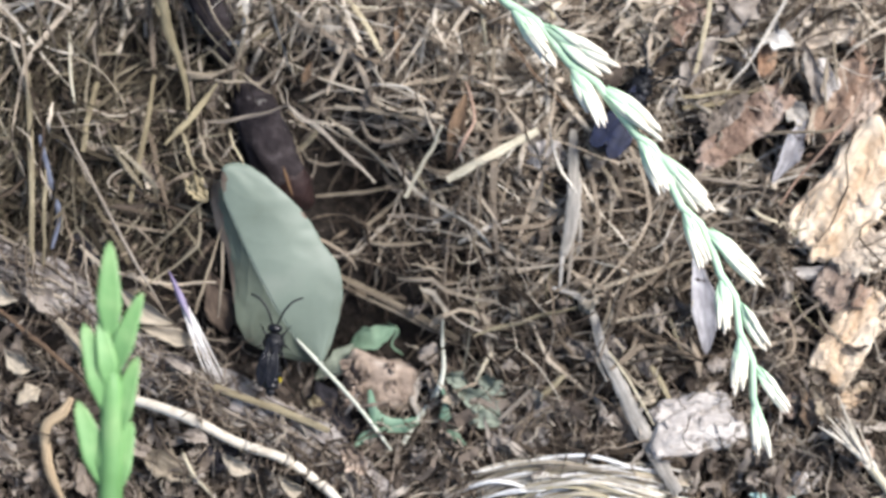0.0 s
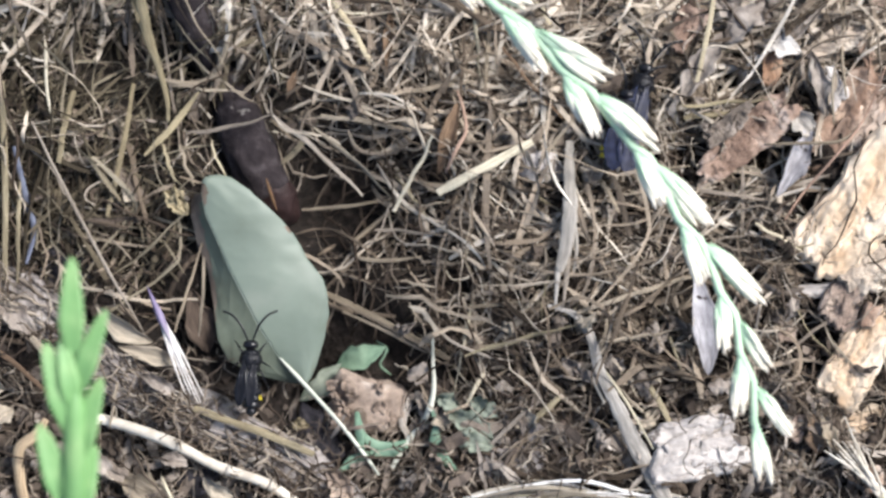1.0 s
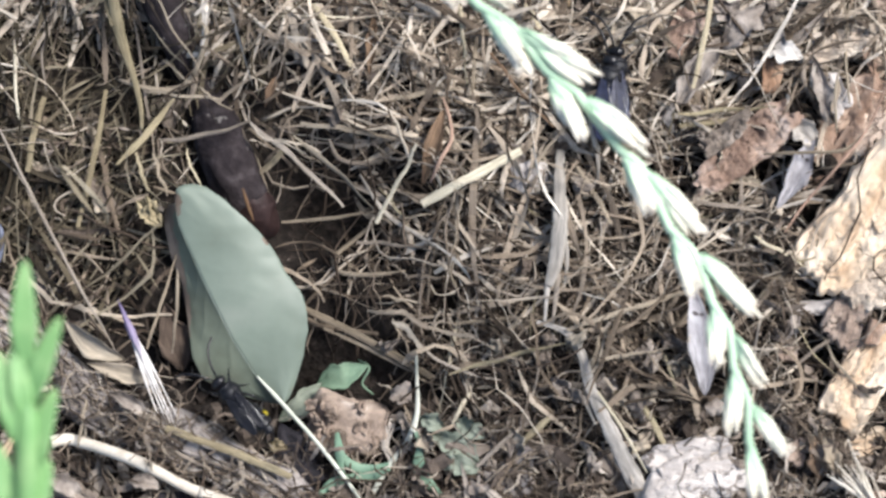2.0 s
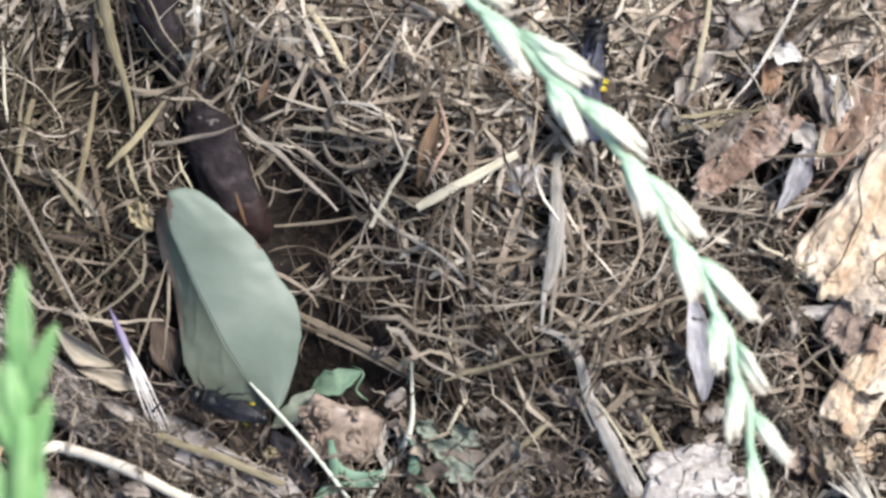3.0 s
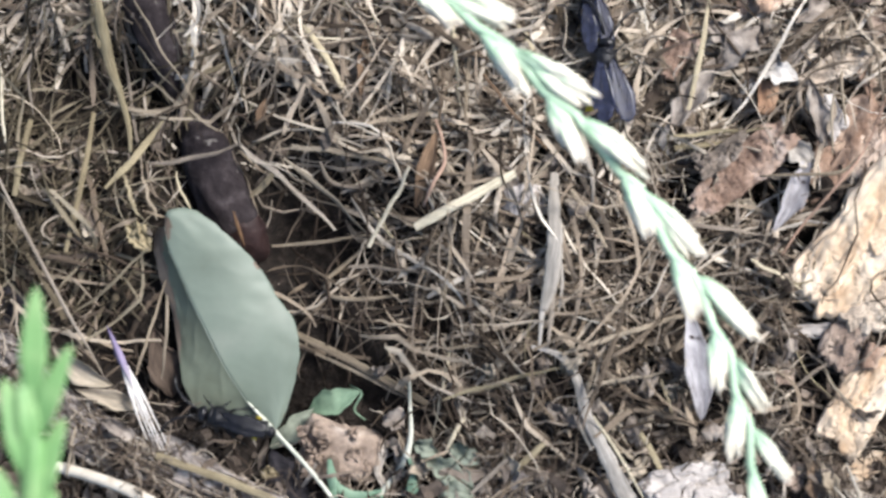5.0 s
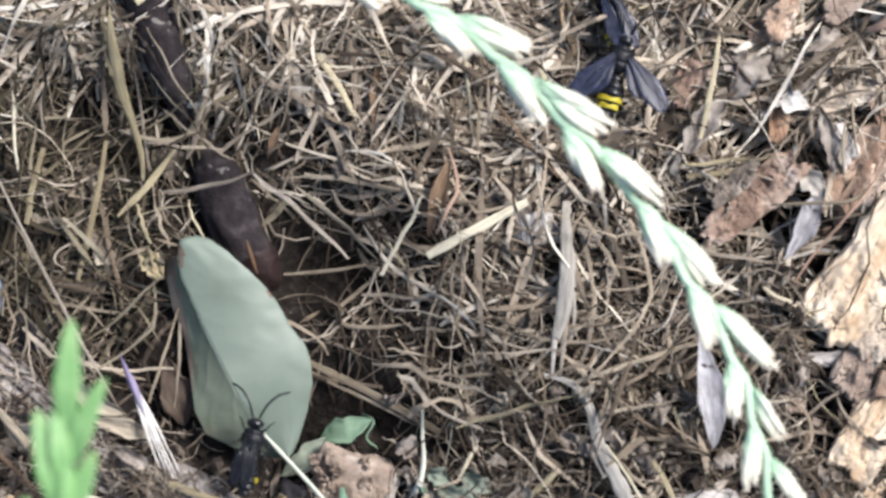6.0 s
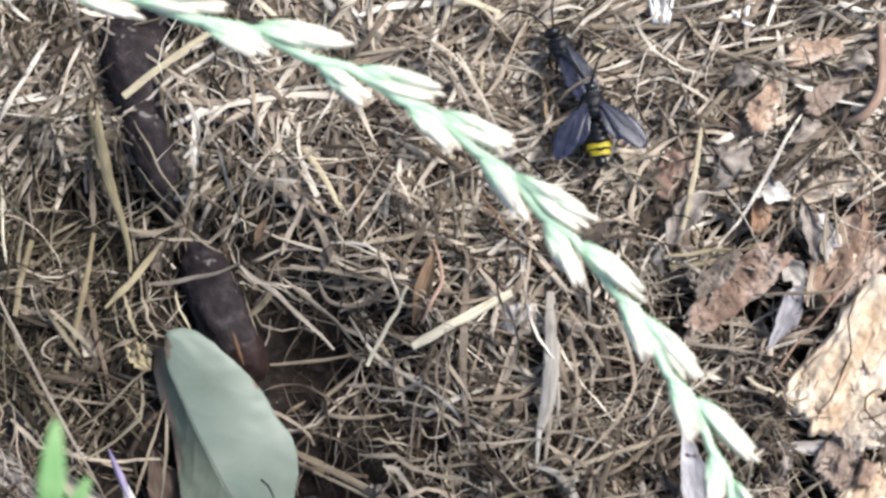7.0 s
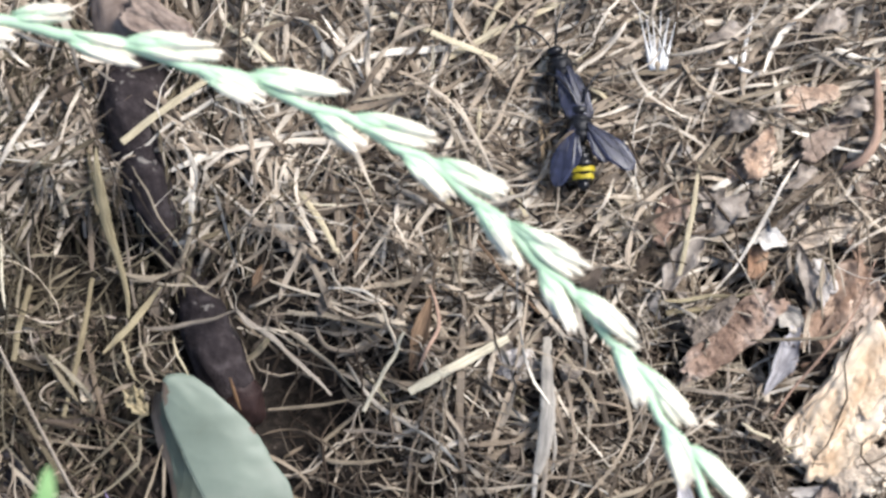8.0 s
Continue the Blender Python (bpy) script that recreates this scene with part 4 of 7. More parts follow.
# ---- the dark twig ----
def twig():
    spots = [(-58.0, 88.0), (-57.6, 77.3), (-57.0, 67.5), (-55.9, 58.5), (-54.3, 50.2), (-52.3, 43.0), (-49.6, 36.0), (-47.6, 30.8), (-45.2, 26.0), (-43.2, 21.5), (-41.0, 16.0), (-38.8, 10.5), (-35.4, 5.2), (-33.2, 1.8)]
    radii = [7.5, 7.4, 7.1, 6.1, 5.0, 4.2, 3.4, 3.4, 4.1, 4.7, 5.2, 5.1, 3.9, 2.6]
    lifts = [2.4, 2.4, 2.4, 2.8, 2.8, 2.4, 1.6, 0.8, 1.2, 2.0, 2.4, 2.6, 2.4, 2.0]
    origin = spots[5]
    stick = base("twig", origin[0], origin[1], 0, "dark brown dead twig with torn reddish end in the straw", "twig")
    path = spline([(x - origin[0], y - origin[1], gz(x, y) + h) for (x, y), h in zip(spots, lifts)], 120)

    def skin(k0, k1, extra, seed, sides=36, knobs=0.5):
        bm = bmesh.new()
        pts = path[k0:k1 + 1]
        rad = [0.95 * np.interp(k / 120, np.linspace(0, 1, 14), radii) for k in range(k0, k1 + 1)]
        rings = tube(bm, pts, rad, sides, 0.85)
        for i, ring in enumerate(rings):
            c = pts[i] * MM
            for j, v in enumerate(ring):
                a = 2 * math.pi * j / sides
                q = Vector((3 * math.cos(a), 3 * math.sin(a), i * 0.11 + seed))
                f = 1 + extra + 0.1 * noise.noise(q) + 0.05 * noise.noise(q * 2.3) + 0.05 * knobs * noise.noise(Vector((q.x * 3, q.y * 3, q.z * 1.2))) + 0.03 * knobs * noise.noise(q * 7)
                if knobs and noise.noise(Vector((q.x * 2.4, q.y * 2.4, q.z * 4 + 9))) > 0.42:
                    f += 0.05
                v.co = c + (v.co - c) * f
        return bm

    part("bark", skin(16, 108, 0.0, 2.0), TWIG_BARK, stick, "dark grey-brown bark with pale specks")
    part("peeled_wood", skin(0, 16, -0.08, 5.0, knobs=0.0), TWIG_PALE, stick, "bare pinkish brown wood where the bark is gone")
    bm = bmesh.new()
    end = path[107:]
    d = (path[120] - path[107]).normalized()
    tube(bm, end + [path[120] + d * 1.2], [4.15, 4.1, 4.05, 4.0, 3.9, 3.8, 3.7, 3.5, 3.3, 3.1, 2.8, 2.5, 2.2, 1.8, 0.6], 22, 0.8)
    for v in bm.verts:
        v.co += Vector((noise.noise(v.co * 400), noise.noise(v.co * 400 + Vector((5, 0, 0))), noise.noise(v.co * 300))) * 0.0008
    part("torn_end", bm, TWIG_RED, stick, "torn reddish brown end of the twig")
    bm = bmesh.new()
    shift = Vector((origin[0], origin[1], 0))
    tube(bm, spline([Vector((-36.9, 8.4, 6.6)) - shift, Vector((-35.8, 4.8, 5.8)) - shift, Vector((-35.0, 2.4, 4.2)) - shift], 10), [0.1, 0.2, 0.28, 0.32, 0.34, 0.33, 0.3, 0.27, 0.22, 0.16, 0.08], 6, 0.6)
    part("split", bm, TWIG_ORANGE, stick, "orange split in the torn end")
    rnd = random.Random(17)
    for k in range(15):
        i, a = rnd.randint(18, 102), rnd.uniform(0.5, 2.6)
        r = 0.95 * np.interp(i / 120, np.linspace(0, 1, 14), radii)
        d = (path[i + 1] - path[i - 1]).normalized()
        side = d.cross(Vector((0, 0, 1))).normalized()
        at = path[i] + side * r * math.cos(a) + Vector((0, 0, 0.86 * r * math.sin(a)))
        bm = bmesh.new()
        bmesh.ops.create_icosphere(bm, subdivisions=2, radius=1.0)
        w, h = rnd.uniform(0.15, 0.5), rnd.uniform(0.12, 0.3)
        for v in bm.verts:
            v.co = (at + Vector((v.co.x * w, v.co.y * w * 1.3, v.co.z * h)) * (1 + 0.3 * noise.noise(v.co * 3 + Vector((k, 0, 0))))) * MM
        part("wart", bm, TWIG_WART, stick, "pale wart on the bark")


twig()


# ---- the flowering grass spike that arches over the litter ----
def grass_spike():
    spots = [(-150, 60, -2), (-128, 63.5, 24), (-100, 65.8, 38), (-73.4, 65.4, 42.5), (-58.1, 62.6, 43), (-40.8, 58.1, 43), (-23.6, 52.3, 43), (-7.4, 45.0, 43), (5.9, 35.9, 43), (17.2, 25.0, 43), (24.7, 17.0, 43), (31.6, 9.1, 43), (37.5, -0.9, 43), (43.0, -9.7, 43), (46.6, -18.5, 43.5), (49.1, -27.7, 44), (50.8, -37.0, 44.5), (51.7, -45.0, 45)]
    ox, oy = spots[0][0], spots[0][1]
    spike = base("grass_spike", ox, oy, 0, "arching ryegrass spike, green with whitish spikelets, over the litter", "grass spike")
    path = spline([(x - ox, y - oy, z) for x, y, z in spots], 300)
    dist = [0.0]
    for a, b in zip(path, path[1:]):
        dist.append(dist[-1] + (b - a).length)
    start = dist[53]
    rnd = random.Random(4)

    def point(s):
        s = min(max(s + start, 0), dist[-1] - 0.01)
        k = int(np.searchsorted(dist, s, "right")) - 1
        return path[k].lerp(path[k + 1], (s - dist[k]) / max(dist[k + 1] - dist[k], 1e-6))

    # the stem swings from node to node; spikelets sit on alternate sides: place along the stem, angle off it, length
    near = [(-21, 12, 16), (0, 11, 13.5), (19.5, 8, 18.5), (41, 10, 18.5), (60.5, 11, 16.5), (75.5, 11, 16.5), (92.0, 12, 17.5), (108, 8, 16), (123.6, 9, 16.2), (140, 13, 16), (154.6, 15, 11.8), (166.5, 24, 11.4)]
    far = [(-12, -10, 16), (9.7, -6, 15.5), (33, -8, 14.5), (54, -16, 13), (71, -13, 13), (86, -12, 15), (101.5, -16, 14), (119.7, -12, 13), (135.3, -11, 12.6), (149.6, -17, 11.8), (160.8, -16, 11.8), (173.0, -3, 10.5)]
    nodes = sorted([(s, a, l, 1) for s, a, l in near] + [(s, a, l, -1) for s, a, l in far])
    bm = bmesh.new()
    line = []
    for k in range(-110, 360):
        s = k * 0.5
        d = (point(s + 1.5) - point(s - 1.5)).normalized()
        nxt = next((q[3] for q in nodes if q[0] >= s), 1)
        prev = next((q[3] for q in reversed(nodes) if q[0] < s), 1)
        lo = max((q[0] for q in nodes if q[0] < s), default=-60)
        hi = min((q[0] for q in nodes if q[0] >= s), default=182)
        f = (s - lo) / max(hi - lo, 0.1)
        line.append(point(s) + Vector((-d.y, d.x, 0)) * 0.55 * (prev * (1 - f) + nxt * f))
    tube(bm, path[:15:2] + line[2:], [1.5] * 8 + [1.15 - 0.45 * k / 470 for k in range(468)], 8)
    part("stem", bm, SPIKE_GREEN, spike)
    lemma = mesh_of("floret", blade(10.0, 1.9, 1.2, 0.5, -0.4, 14, 6, 0.45, 0.62), FLORET)
    glume = mesh_of("glume", blade(11.5, 2.6, 1.5, 0.6, -0.5, 14, 6, 0.4, 0.9), SPIKE_GREEN)
    for s, angle, length, hand in nodes:
        p = point(s)
        d = (point(s + 3) - point(s - 1)).normalized()
        out = Vector((-d.y, d.x, 0)) * hand
        a = radians(abs(angle))
        aim = (d * math.cos(a) + out * math.sin(a) + Vector((0, 0, rnd.uniform(-0.05, 0.08)))).normalized()
        root = p + out * 0.5
        size = length / 15.5
        sp = new("spikelet", glume)
        sp.parent = spike
        sp.matrix_basis = along(root, root + aim) @ Matrix.Rotation(rnd.uniform(-0.4, 0.4), 4, "X") @ Matrix.Diagonal((size, size, size, 1))
        for k in range(9):
            fl = new("floret", lemma)
            fl.parent = sp
            fan = (1, -1, 0.2, 0.8, -0.8, -0.3, 0.5, -0.6, 0.1)[k]
            reach = (2.0, 2.8, 4.4, 4.3, 5.0, 5.8, 5.3, 3.6, 3.0)[k]
            fl.matrix_basis = Matrix.Translation(Vector((reach + rnd.uniform(-0.5, 0.5), fan * 0.85, rnd.uniform(-0.3, 0.9))) * MM) @ Matrix.Rotation(fan * 0.07 + rnd.uniform(-0.05, 0.05), 4, "Z") @ Matrix.Rotation(rnd.uniform(-0.1, 0.05), 4, "Y") @ Matrix.Rotation(rnd.uniform(-0.7, 0.7), 4, "X") @ Matrix.Diagonal((rnd.uniform(0.86, 1.04), rnd.uniform(0.8, 1.1), 1, 1))
    sp = new("spikelet", glume)
    sp.parent = spike
    tip, d = point(173.5), (point(181) - point(173)).normalized()
    sp.matrix_basis = along(tip, tip + d) @ Matrix.Scale(0.75, 4)
    for k in range(4):
        fl = new("floret", lemma)
        fl.parent = sp
        fl.matrix_basis = Matrix.Translation(Vector((1.5 + k * 1.1, (k % 2 - 0.5) * 1.0, 0.2 * k)) * MM) @ Matrix.Rotation((k % 2 - 0.5) * 0.2, 4, "Z")


grass_spike()


# ---- the fresh green sprig in front ----
def sprig():
    x0, y0 = -71.6, -89.5
    x1, y1 = -59.5, -12.1
    sprig_ob = base("green_sprig", x0, y0, 0, "fresh bright green sprig with short upright leaves, leaning over the litter", "sprig")
    top = Vector((x1 - x0, y1 - y0, 87.0))
    foot = Vector((0, 0, gz(x0, y0) - 2))
    hx, hy = -61.3, -55.0
    low = Vector((hx - x0, hy - y0, 78.0))
    rise = spline([foot, foot.lerp(low, 0.55) + Vector((0.5, -3, 8)), low], 12)
    path = spline([low, low.lerp(top, 0.35) + Vector((0.4, 0, 0.8)), top.lerp(low, 0.3)], 24)
    bm = bmesh.new()
    tube(bm, rise[:-1] + path, [2.1] * 12 + [2.1 - 0.4 * k / 24 - 1.6 * max(0, k - 16) / 8 for k in range(25)], 12)
    part("stem", bm, PLANT_GREEN, sprig_ob)

    def leaf(u, dx, length, width, lean, roll):
        p = path[int(u * 24)]
        d = (path[24] - path[18]).normalized()
        aim = (d + Vector((dx, lean * 0.3, lean))).normalized()
        part("leaf", blade(length, width, 1.5, 0.8, 0.8, 18, 6, 0.46, 0.58), PLANT_GREEN, sprig_ob, at=along(p, p + aim, roll))

    leaf(0.84, 0.02, 19.0, 4.2, 0.03, 0)
    leaf(0.7, 0.36, 16.5, 3.8, 0.02, -10)
    leaf(0.6, -0.12, 14.0, 3.4, 0.05, 14)
    leaf(0.46, -0.25, 17.5, 4.4, 0.05, 10)
    leaf(0.32, 0.3, 17.0, 4.2, 0.02, -10)
    leaf(0.2, 0.08, 15.0, 3.6, 0.06, 8)
    leaf(0.08, -0.3, 17.5, 4.6, 0.05, 10)
    leaf(0.0, 0.28, 15.0, 4.2, 0.02, 0)
    leaf(0.02, 0.02, 17.0, 3.8, 0.07, 0)

    return sprig_ob


swaying_sprig = sprig()


# ---- bark and clods ----
def crumble(ob, material, n, wide, deep, high, size, seed):
    """Loose flakes lifting off the top of a clod or slab, as its parts."""
    rnd = random.Random(seed)
    for k in range(n):
        turn, out = rnd.uniform(0, 6.28), rnd.uniform(0.1, 0.76)
        start = Vector((wide * out * math.cos(turn), deep * out * math.sin(turn), high * math.sqrt(1 - out * out) - 0.4))
        lean = Vector((math.cos(turn) + rnd.uniform(-0.6, 0.6), math.sin(turn) + rnd.uniform(-0.6, 0.6), rnd.uniform(-0.2, 0.2)))
        part("flake", blade(size * rnd.uniform(0.8, 2.0), size * rnd.uniform(0.6, 1.3), 0.45, 0.4, 0.5, 10, 6, 0.5, 0.7, 0.9, k * 3.1 + seed), material, ob, at=along(start, start + lean, rnd.uniform(-20, 20)))


ochre_slab = plate("bark_slab", 75.6, 2.2, 14.5, 7.6, 3.2, 52, BARK_TAN, "peeling ochre bark slab with crumbly edges", seed=3, layers=1.5, grain=1.5, jag=0.42, lift=2.8, tilt=(-8, -6))
plate("bark_layer", -4.5, 1.5, 6.0, 3.4, 0.6, 8, BARK_TAN, "", seed=103, layers=0.9, grain=1.0, lift=0.7, jag=0.5, rings=22, sectors=70, parent=ochre_slab)
plate("bark_layer", 5.0, -2.0, 5.2, 3.0, 0.6, -12, BARK_TAN, "", seed=105, layers=0.9, grain=1.0, lift=0.7, jag=0.5, rings=22, sectors=70, parent=ochre_slab)
red_slab = plate("bark_slab", 74.0, 19.0, 13.0, 7.2, 2.8, 52, BARK_RED, "reddish brown crumbling bark slab", seed=8, layers=1.4, grain=1.8, lift=1.6, tilt=(-4, -4), jag=0.45)
plate("bark_layer", -3.5, -1.5, 5.6, 3.0, 0.6, 5, BARK_RED, "", seed=107, layers=0.9, grain=1.0, lift=0.7, jag=0.5, rings=22, sectors=70, parent=red_slab)
plate("bark_layer", 4.5, 1.8, 4.6, 2.8, 0.6, -15, BARK_PINK, "", seed=109, layers=0.9, grain=1.0, lift=0.7, jag=0.5, rings=22, sectors=70, parent=red_slab)
plate("bark_slab", 75.6, -25.2, 10.8, 5.2, 2.4, 52, BARK_TAN, "ochre bark slab with a torn edge", seed=12, layers=1.3, grain=1.5, lift=2.0, tilt=(-10, -6), jag=0.36)
plate("bark_slab", 77.0, -8.6, 6.8, 5.0, 2.4, 30, PALE_CRUMB, "pale crumbled bark between larger slabs", seed=15, layers=2.2, lift=1.6, jag=0.5, grain=1.8)
plate("bark_slab", 73.5, -12.6, 6.4, 3.6, 2.0, 60, CLOD, "crumbled brown bark beside a pale slab", seed=18, layers=2.0, lift=0.8, jag=0.5, grain=1.8)
plate("bark_slab", 73.0, 36.0, 8.6, 3.4, 2.0, 12, PALE_CRUMB, "pale fibrous crumbled bark", seed=21, layers=2.0, lift=2.4, jag=0.5, grain=2.2)
plate("bark_flake", 55.2, 17.6, 11.6, 3.9, 1.2, 39, BARK_BROWN, "long reddish brown bark flake with cross cracks", seed=25, layers=1.6, grain=2.0, lift=3.4, tilt=(6, -4), jag=0.5, curl_up=0.8, cross=0.3)
plate("bark_flake", 51.4, 19.2, 5.6, 1.6, 0.8, 38, DULL_BARK, "grey-brown outer layer lifting off a bark flake", seed=26, layers=1.0, grain=1.4, lift=5.6, tilt=(-6, -4), jag=0.6, cross=0.25, rings=28, sectors=80)
plate("bark_flake", 43.0, 37.6, 4.2, 2.8, 1.2, 60, BARK_BROWN, "small crumpled brown bark flake", seed=24, layers=1.2, lift=2.4, jag=0.5, grain=1.6)
plate("bark_flake", -50.6, 73.4, 7.6, 3.6, 1.2, -24, TWIG_PALE, "pale brown bark flake peeling off the twig", seed=29, layers=0.8, lift=8.2, jag=0.4, grain=1.0, rings=24, sectors=70)
plate("bark_flake", 59.4, 30.0, 3.3, 1.9, 1.2, 84, BARK_ORANGE, "small orange-brown bark flake", seed=27, layers=0.6, lift=4.4, jag=0.2, rings=20, sectors=60)
plate("bark_flake", 69.6, 60.6, 5.2, 2.6, 1.0, 4, BARK_PINK, "flat pinkish brown bark flake", seed=31, layers=1.0, lift=7.2, jag=0.5)
plate("bark_flake", 60.6, 50.4, 4.8, 3.6, 1.2, 40, BARK_PINK, "crumbly pinkish brown bark flake in straw", seed=34, layers=1.8, lift=5.2, jag=0.7, grain=1.8)
plate("bark_flake", 57.4, 47.6, 3.6, 2.4, 1.0, 10, BARK_RED, "reddish bark flake beside a pale one", seed=35, layers=1.4, lift=4.4, jag=0.6, grain=1.6)
plate("bark_flake", 73.0, 53.1, 5.8, 2.4, 1.2, 30, CLOD, "torn brown bark flake in straw", seed=36, layers=1.2, lift=5.0, jag=0.5)
grey_chunk = plate("bark_chunk", 45.0, -42.4, 9.6, 5.7, 2.6, 16, BARK_GREY, "grey weathered bark chunk with layered edges", seed=46, layers=1.4, grain=1.6, lift=3.4, tilt=(-6, 6), jag=0.34)
plate("bark_layer", -2.4, 0.8, 4.8, 2.8, 0.6, 6, BARK_GREY, "", seed=111, layers=0.9, grain=1.0, lift=0.7, jag=0.5, rings=22, sectors=70, parent=grey_chunk)
plate("bark_layer", 3.4, -1.2, 3.8, 2.4, 0.6, -10, BARK_GREY, "", seed=113, layers=0.9, grain=1.0, lift=0.7, jag=0.5, rings=22, sectors=70, parent=grey_chunk)
clod = lump("clod", -18.8, -34.4, 9.2, 6.4, 4.4, -16, CLOD_PINK, "pinkish tan crumbly clod by the leaf", "clod", 47, 0.15, 0.1, 0.0, 1.4, cuts=6, pits=0.5, tilt=(10, 6))
crumble(clod, CLOD_PINK, 14, 8.6, 6.0, 4.2, 2.4, 47)
lump("humus_clod", -26.6, -41.4, 8.4, 4.6, 2.2, -35, BLACK_CLOD, "black humus clod under the leaf stalk", "clod", 48, 0.5, 0.4, 0.6, 0.2, cuts=5)
lump("humus_clod", -50.0, -48.4, 4.5, 4.0, 2.6, 0, BLACK_CLOD, "black humus clod on the bank", "clod", 50, 0.5, 0.4, 0.6, 0.2, cuts=5)
lump("humus_clod", -75.8, -8.1, 5.0, 4.0, 2.4, 0, BLACK_CLOD, "dark humus clod in the grass", "clod", 52, 0.5, 0.4, 0.6, 0, cuts=5)
lump("crumb", 14.4, 11.2, 4.4, 3.4, 2.4, 0, BARK_GREY, "grey crumbly lump of soil", "clod", 55, 0.4, 0.3, 0.6, 0.6, cuts=5)
lump("crumb", 33.4, -38.0, 2.6, 2.0, 1.8, 0, BARK_GREY, "small grey soil crumb by the stick", "clod", 57, 0.35, 0.3, 0.3, 0.6, cuts=4)
lump("crumb", 20.3, -38.0, 2.0, 2.4, 1.6, 0, CLOD, "small brown soil crumb on the soil", "clod", 58, 0.35, 0.3, 0.3, 0.6, cuts=4)
lump("crumb", 45.0, 51.0, 3.0, 2.0, 1.5, 10, BARK_GREY, "pale crumb of dry leaf", "clod", 64, 0.4, 0.4, 0.5, 2.0, cuts=4)
lump("crumb", 25.3, 70.9, 1.5, 1.6, 1.1, 10, BARK_GREY, "pale husk crumb in the straw", "clod", 66, 0.3, 0.2, 0.2, 3.0, cuts=4)
plate("leaf_clump", 11.0, -44.0, 6.5, 4.2, 1.6, 20, DARK_ROOT, "dark brown crumbled leaf heap", "clod", 68, 0.5, 1.6, 1.4, 0.6)


# smaller flakes broken off the slabs
chips_rnd = random.Random(31)
for k, (fx, fy) in enumerate([(64.5, 10.9), (67.9, -0.3), (72.3, -6.8), (67.4, -12.3), (77.2, -17.5), (62.2, -20.4), (78.0, 10.5), (70.8, 26.3), (77.8, 33.5), (64.0, -38.5), (76.1, -36.5), (65.6, -54.6), (77.9, -47.9), (80.2, 43.8), (46.6, 44.0), (65.5, 37.5)]):
    plate("bark_flake", fx, fy, chips_rnd.uniform(2.0, 4.6), chips_rnd.uniform(1.3, 2.8), 1.0, chips_rnd.uniform(0, 180), (BARK_RED, CLOD, BARK_TAN, BARK_GREY)[k % 4],
          ("reddish brown flake broken off the bark", "crumbly brown flake broken off the bark", "ochre flake broken off the bark", "grey flake broken off the bark")[k % 4],
          seed=70 + k, jag=0.5, layers=1.0, grain=1.0, lift=2.6, tilt=(chips_rnd.uniform(-15, 15), chips_rnd.uniform(-15, 15)), rings=16, sectors=48)


# straws fallen across the twig
for k, (ax, ay, bx, by, w) in enumerate([(-54.0, 24.0, -40.2, 29.7, 1.1), (-52.5, 32.8, -39.2, 23.0, 1.0), (-50.4, 21.4, -44.9, 32.8, 0.9), (-55.5, 26.6, -41.2, 25.5, 1.2), (-49.5, 33.8, -42.2, 20.4, 0.7), (-55.1, 47.2, -44.4, 29.3, 0.9), (-60.3, 50.4, -48.6, 32.5, 0.7), (-54.6, 39.0, -46.4, 29.7, 0.8), (-64.7, 58.8, -54.9, 34.5, 0.8)]):
    lay(ax, ay, bx, by, (-1) ** k * 1.2, w * 0.62, 7.6, (STRAW, TAN_STRAW)[k % 2], "weathered straw fallen across the twig", rise=2.2)


# ---- dead leaves and flakes ----
def dead_leaf(name, x0, y0, x1, y1, width, mat, label, lift=3.0, lift2=None, seed=1.0, ragged=0.45, arch=1.0, cup=1.0, roll=0.0):
    lift2 = lift if lift2 is None else lift2
    a, b = (x0, y0, gz(x0, y0) + lift), (x1, y1, gz(x1, y1) + lift2)
    bm = blade((Vector(b) - Vector(a)).length, width, 0.35, arch, cup, 22, 10, 0.5, 0.8, ragged, seed)
    ob = thing(name, bm, mat, label, "leaf")
    ob.matrix_basis = along(a, b, roll)
    return ob


dead_leaf("dead_leaf", 44.0, -8.6, 46.9, -28.6, 6.0, ASH, "withered ash-grey leaf with dark spots", 8, 5, 2.0, 0.16, 1.2, 1.6, -14)
dead_leaf("dead_leaf", 66.6, 19.8, 59.8, 5.2, 4.8, ASH, "curled ash-grey leaf beside bark", 5, 4, 5.0, 0.6, 1.0, 2.2, -18)
dead_leaf("dead_leaf", 62.4, 22.0, 67.6, 16.8, 5.0, STALK_GREY, "grey crumpled leaf beside bark", 4, 4, 6.0, 0.5, 1.2, 1.6)
dead_leaf("dead_leaf", 57.6, 35.0, 65.0, 33.0, 5.4, WHITISH, "white curled flake of dry leaf", 6, 6, 7.0, 0.7, 1.2, 1.8, -12)
ribbon([(58.0, 33.2), (55.6, 32.2), (54.4, 30.2), (55.4, 28.2), (57.6, 28.2), (58.0, 30.0)], [1.2, 2.0, 2.6, 2.6, 1.8, 0.8], WHITISH, "whitish leaf flake curled into a ring", "dead_leaf", "leaf", 5.0, 0.3, 40, 0.5, None, 2.2)
dead_leaf("wilted_leaf", -24.2, -26.9, -14.6, -23.2, 5.4, WILTED, "small wilted green leaf beside the clod", 4.5, 5, 3.0, 0.3, 1.2, 1.2)
dead_leaf("wilted_leaf", -31.2, -33.5, -21.2, -26.4, 5.0, WILTED_GREY, "dull grey-green wilted leaf beneath the fresh leaf", 3, 3, 11.0, 0.4, 1.0, 1.0)
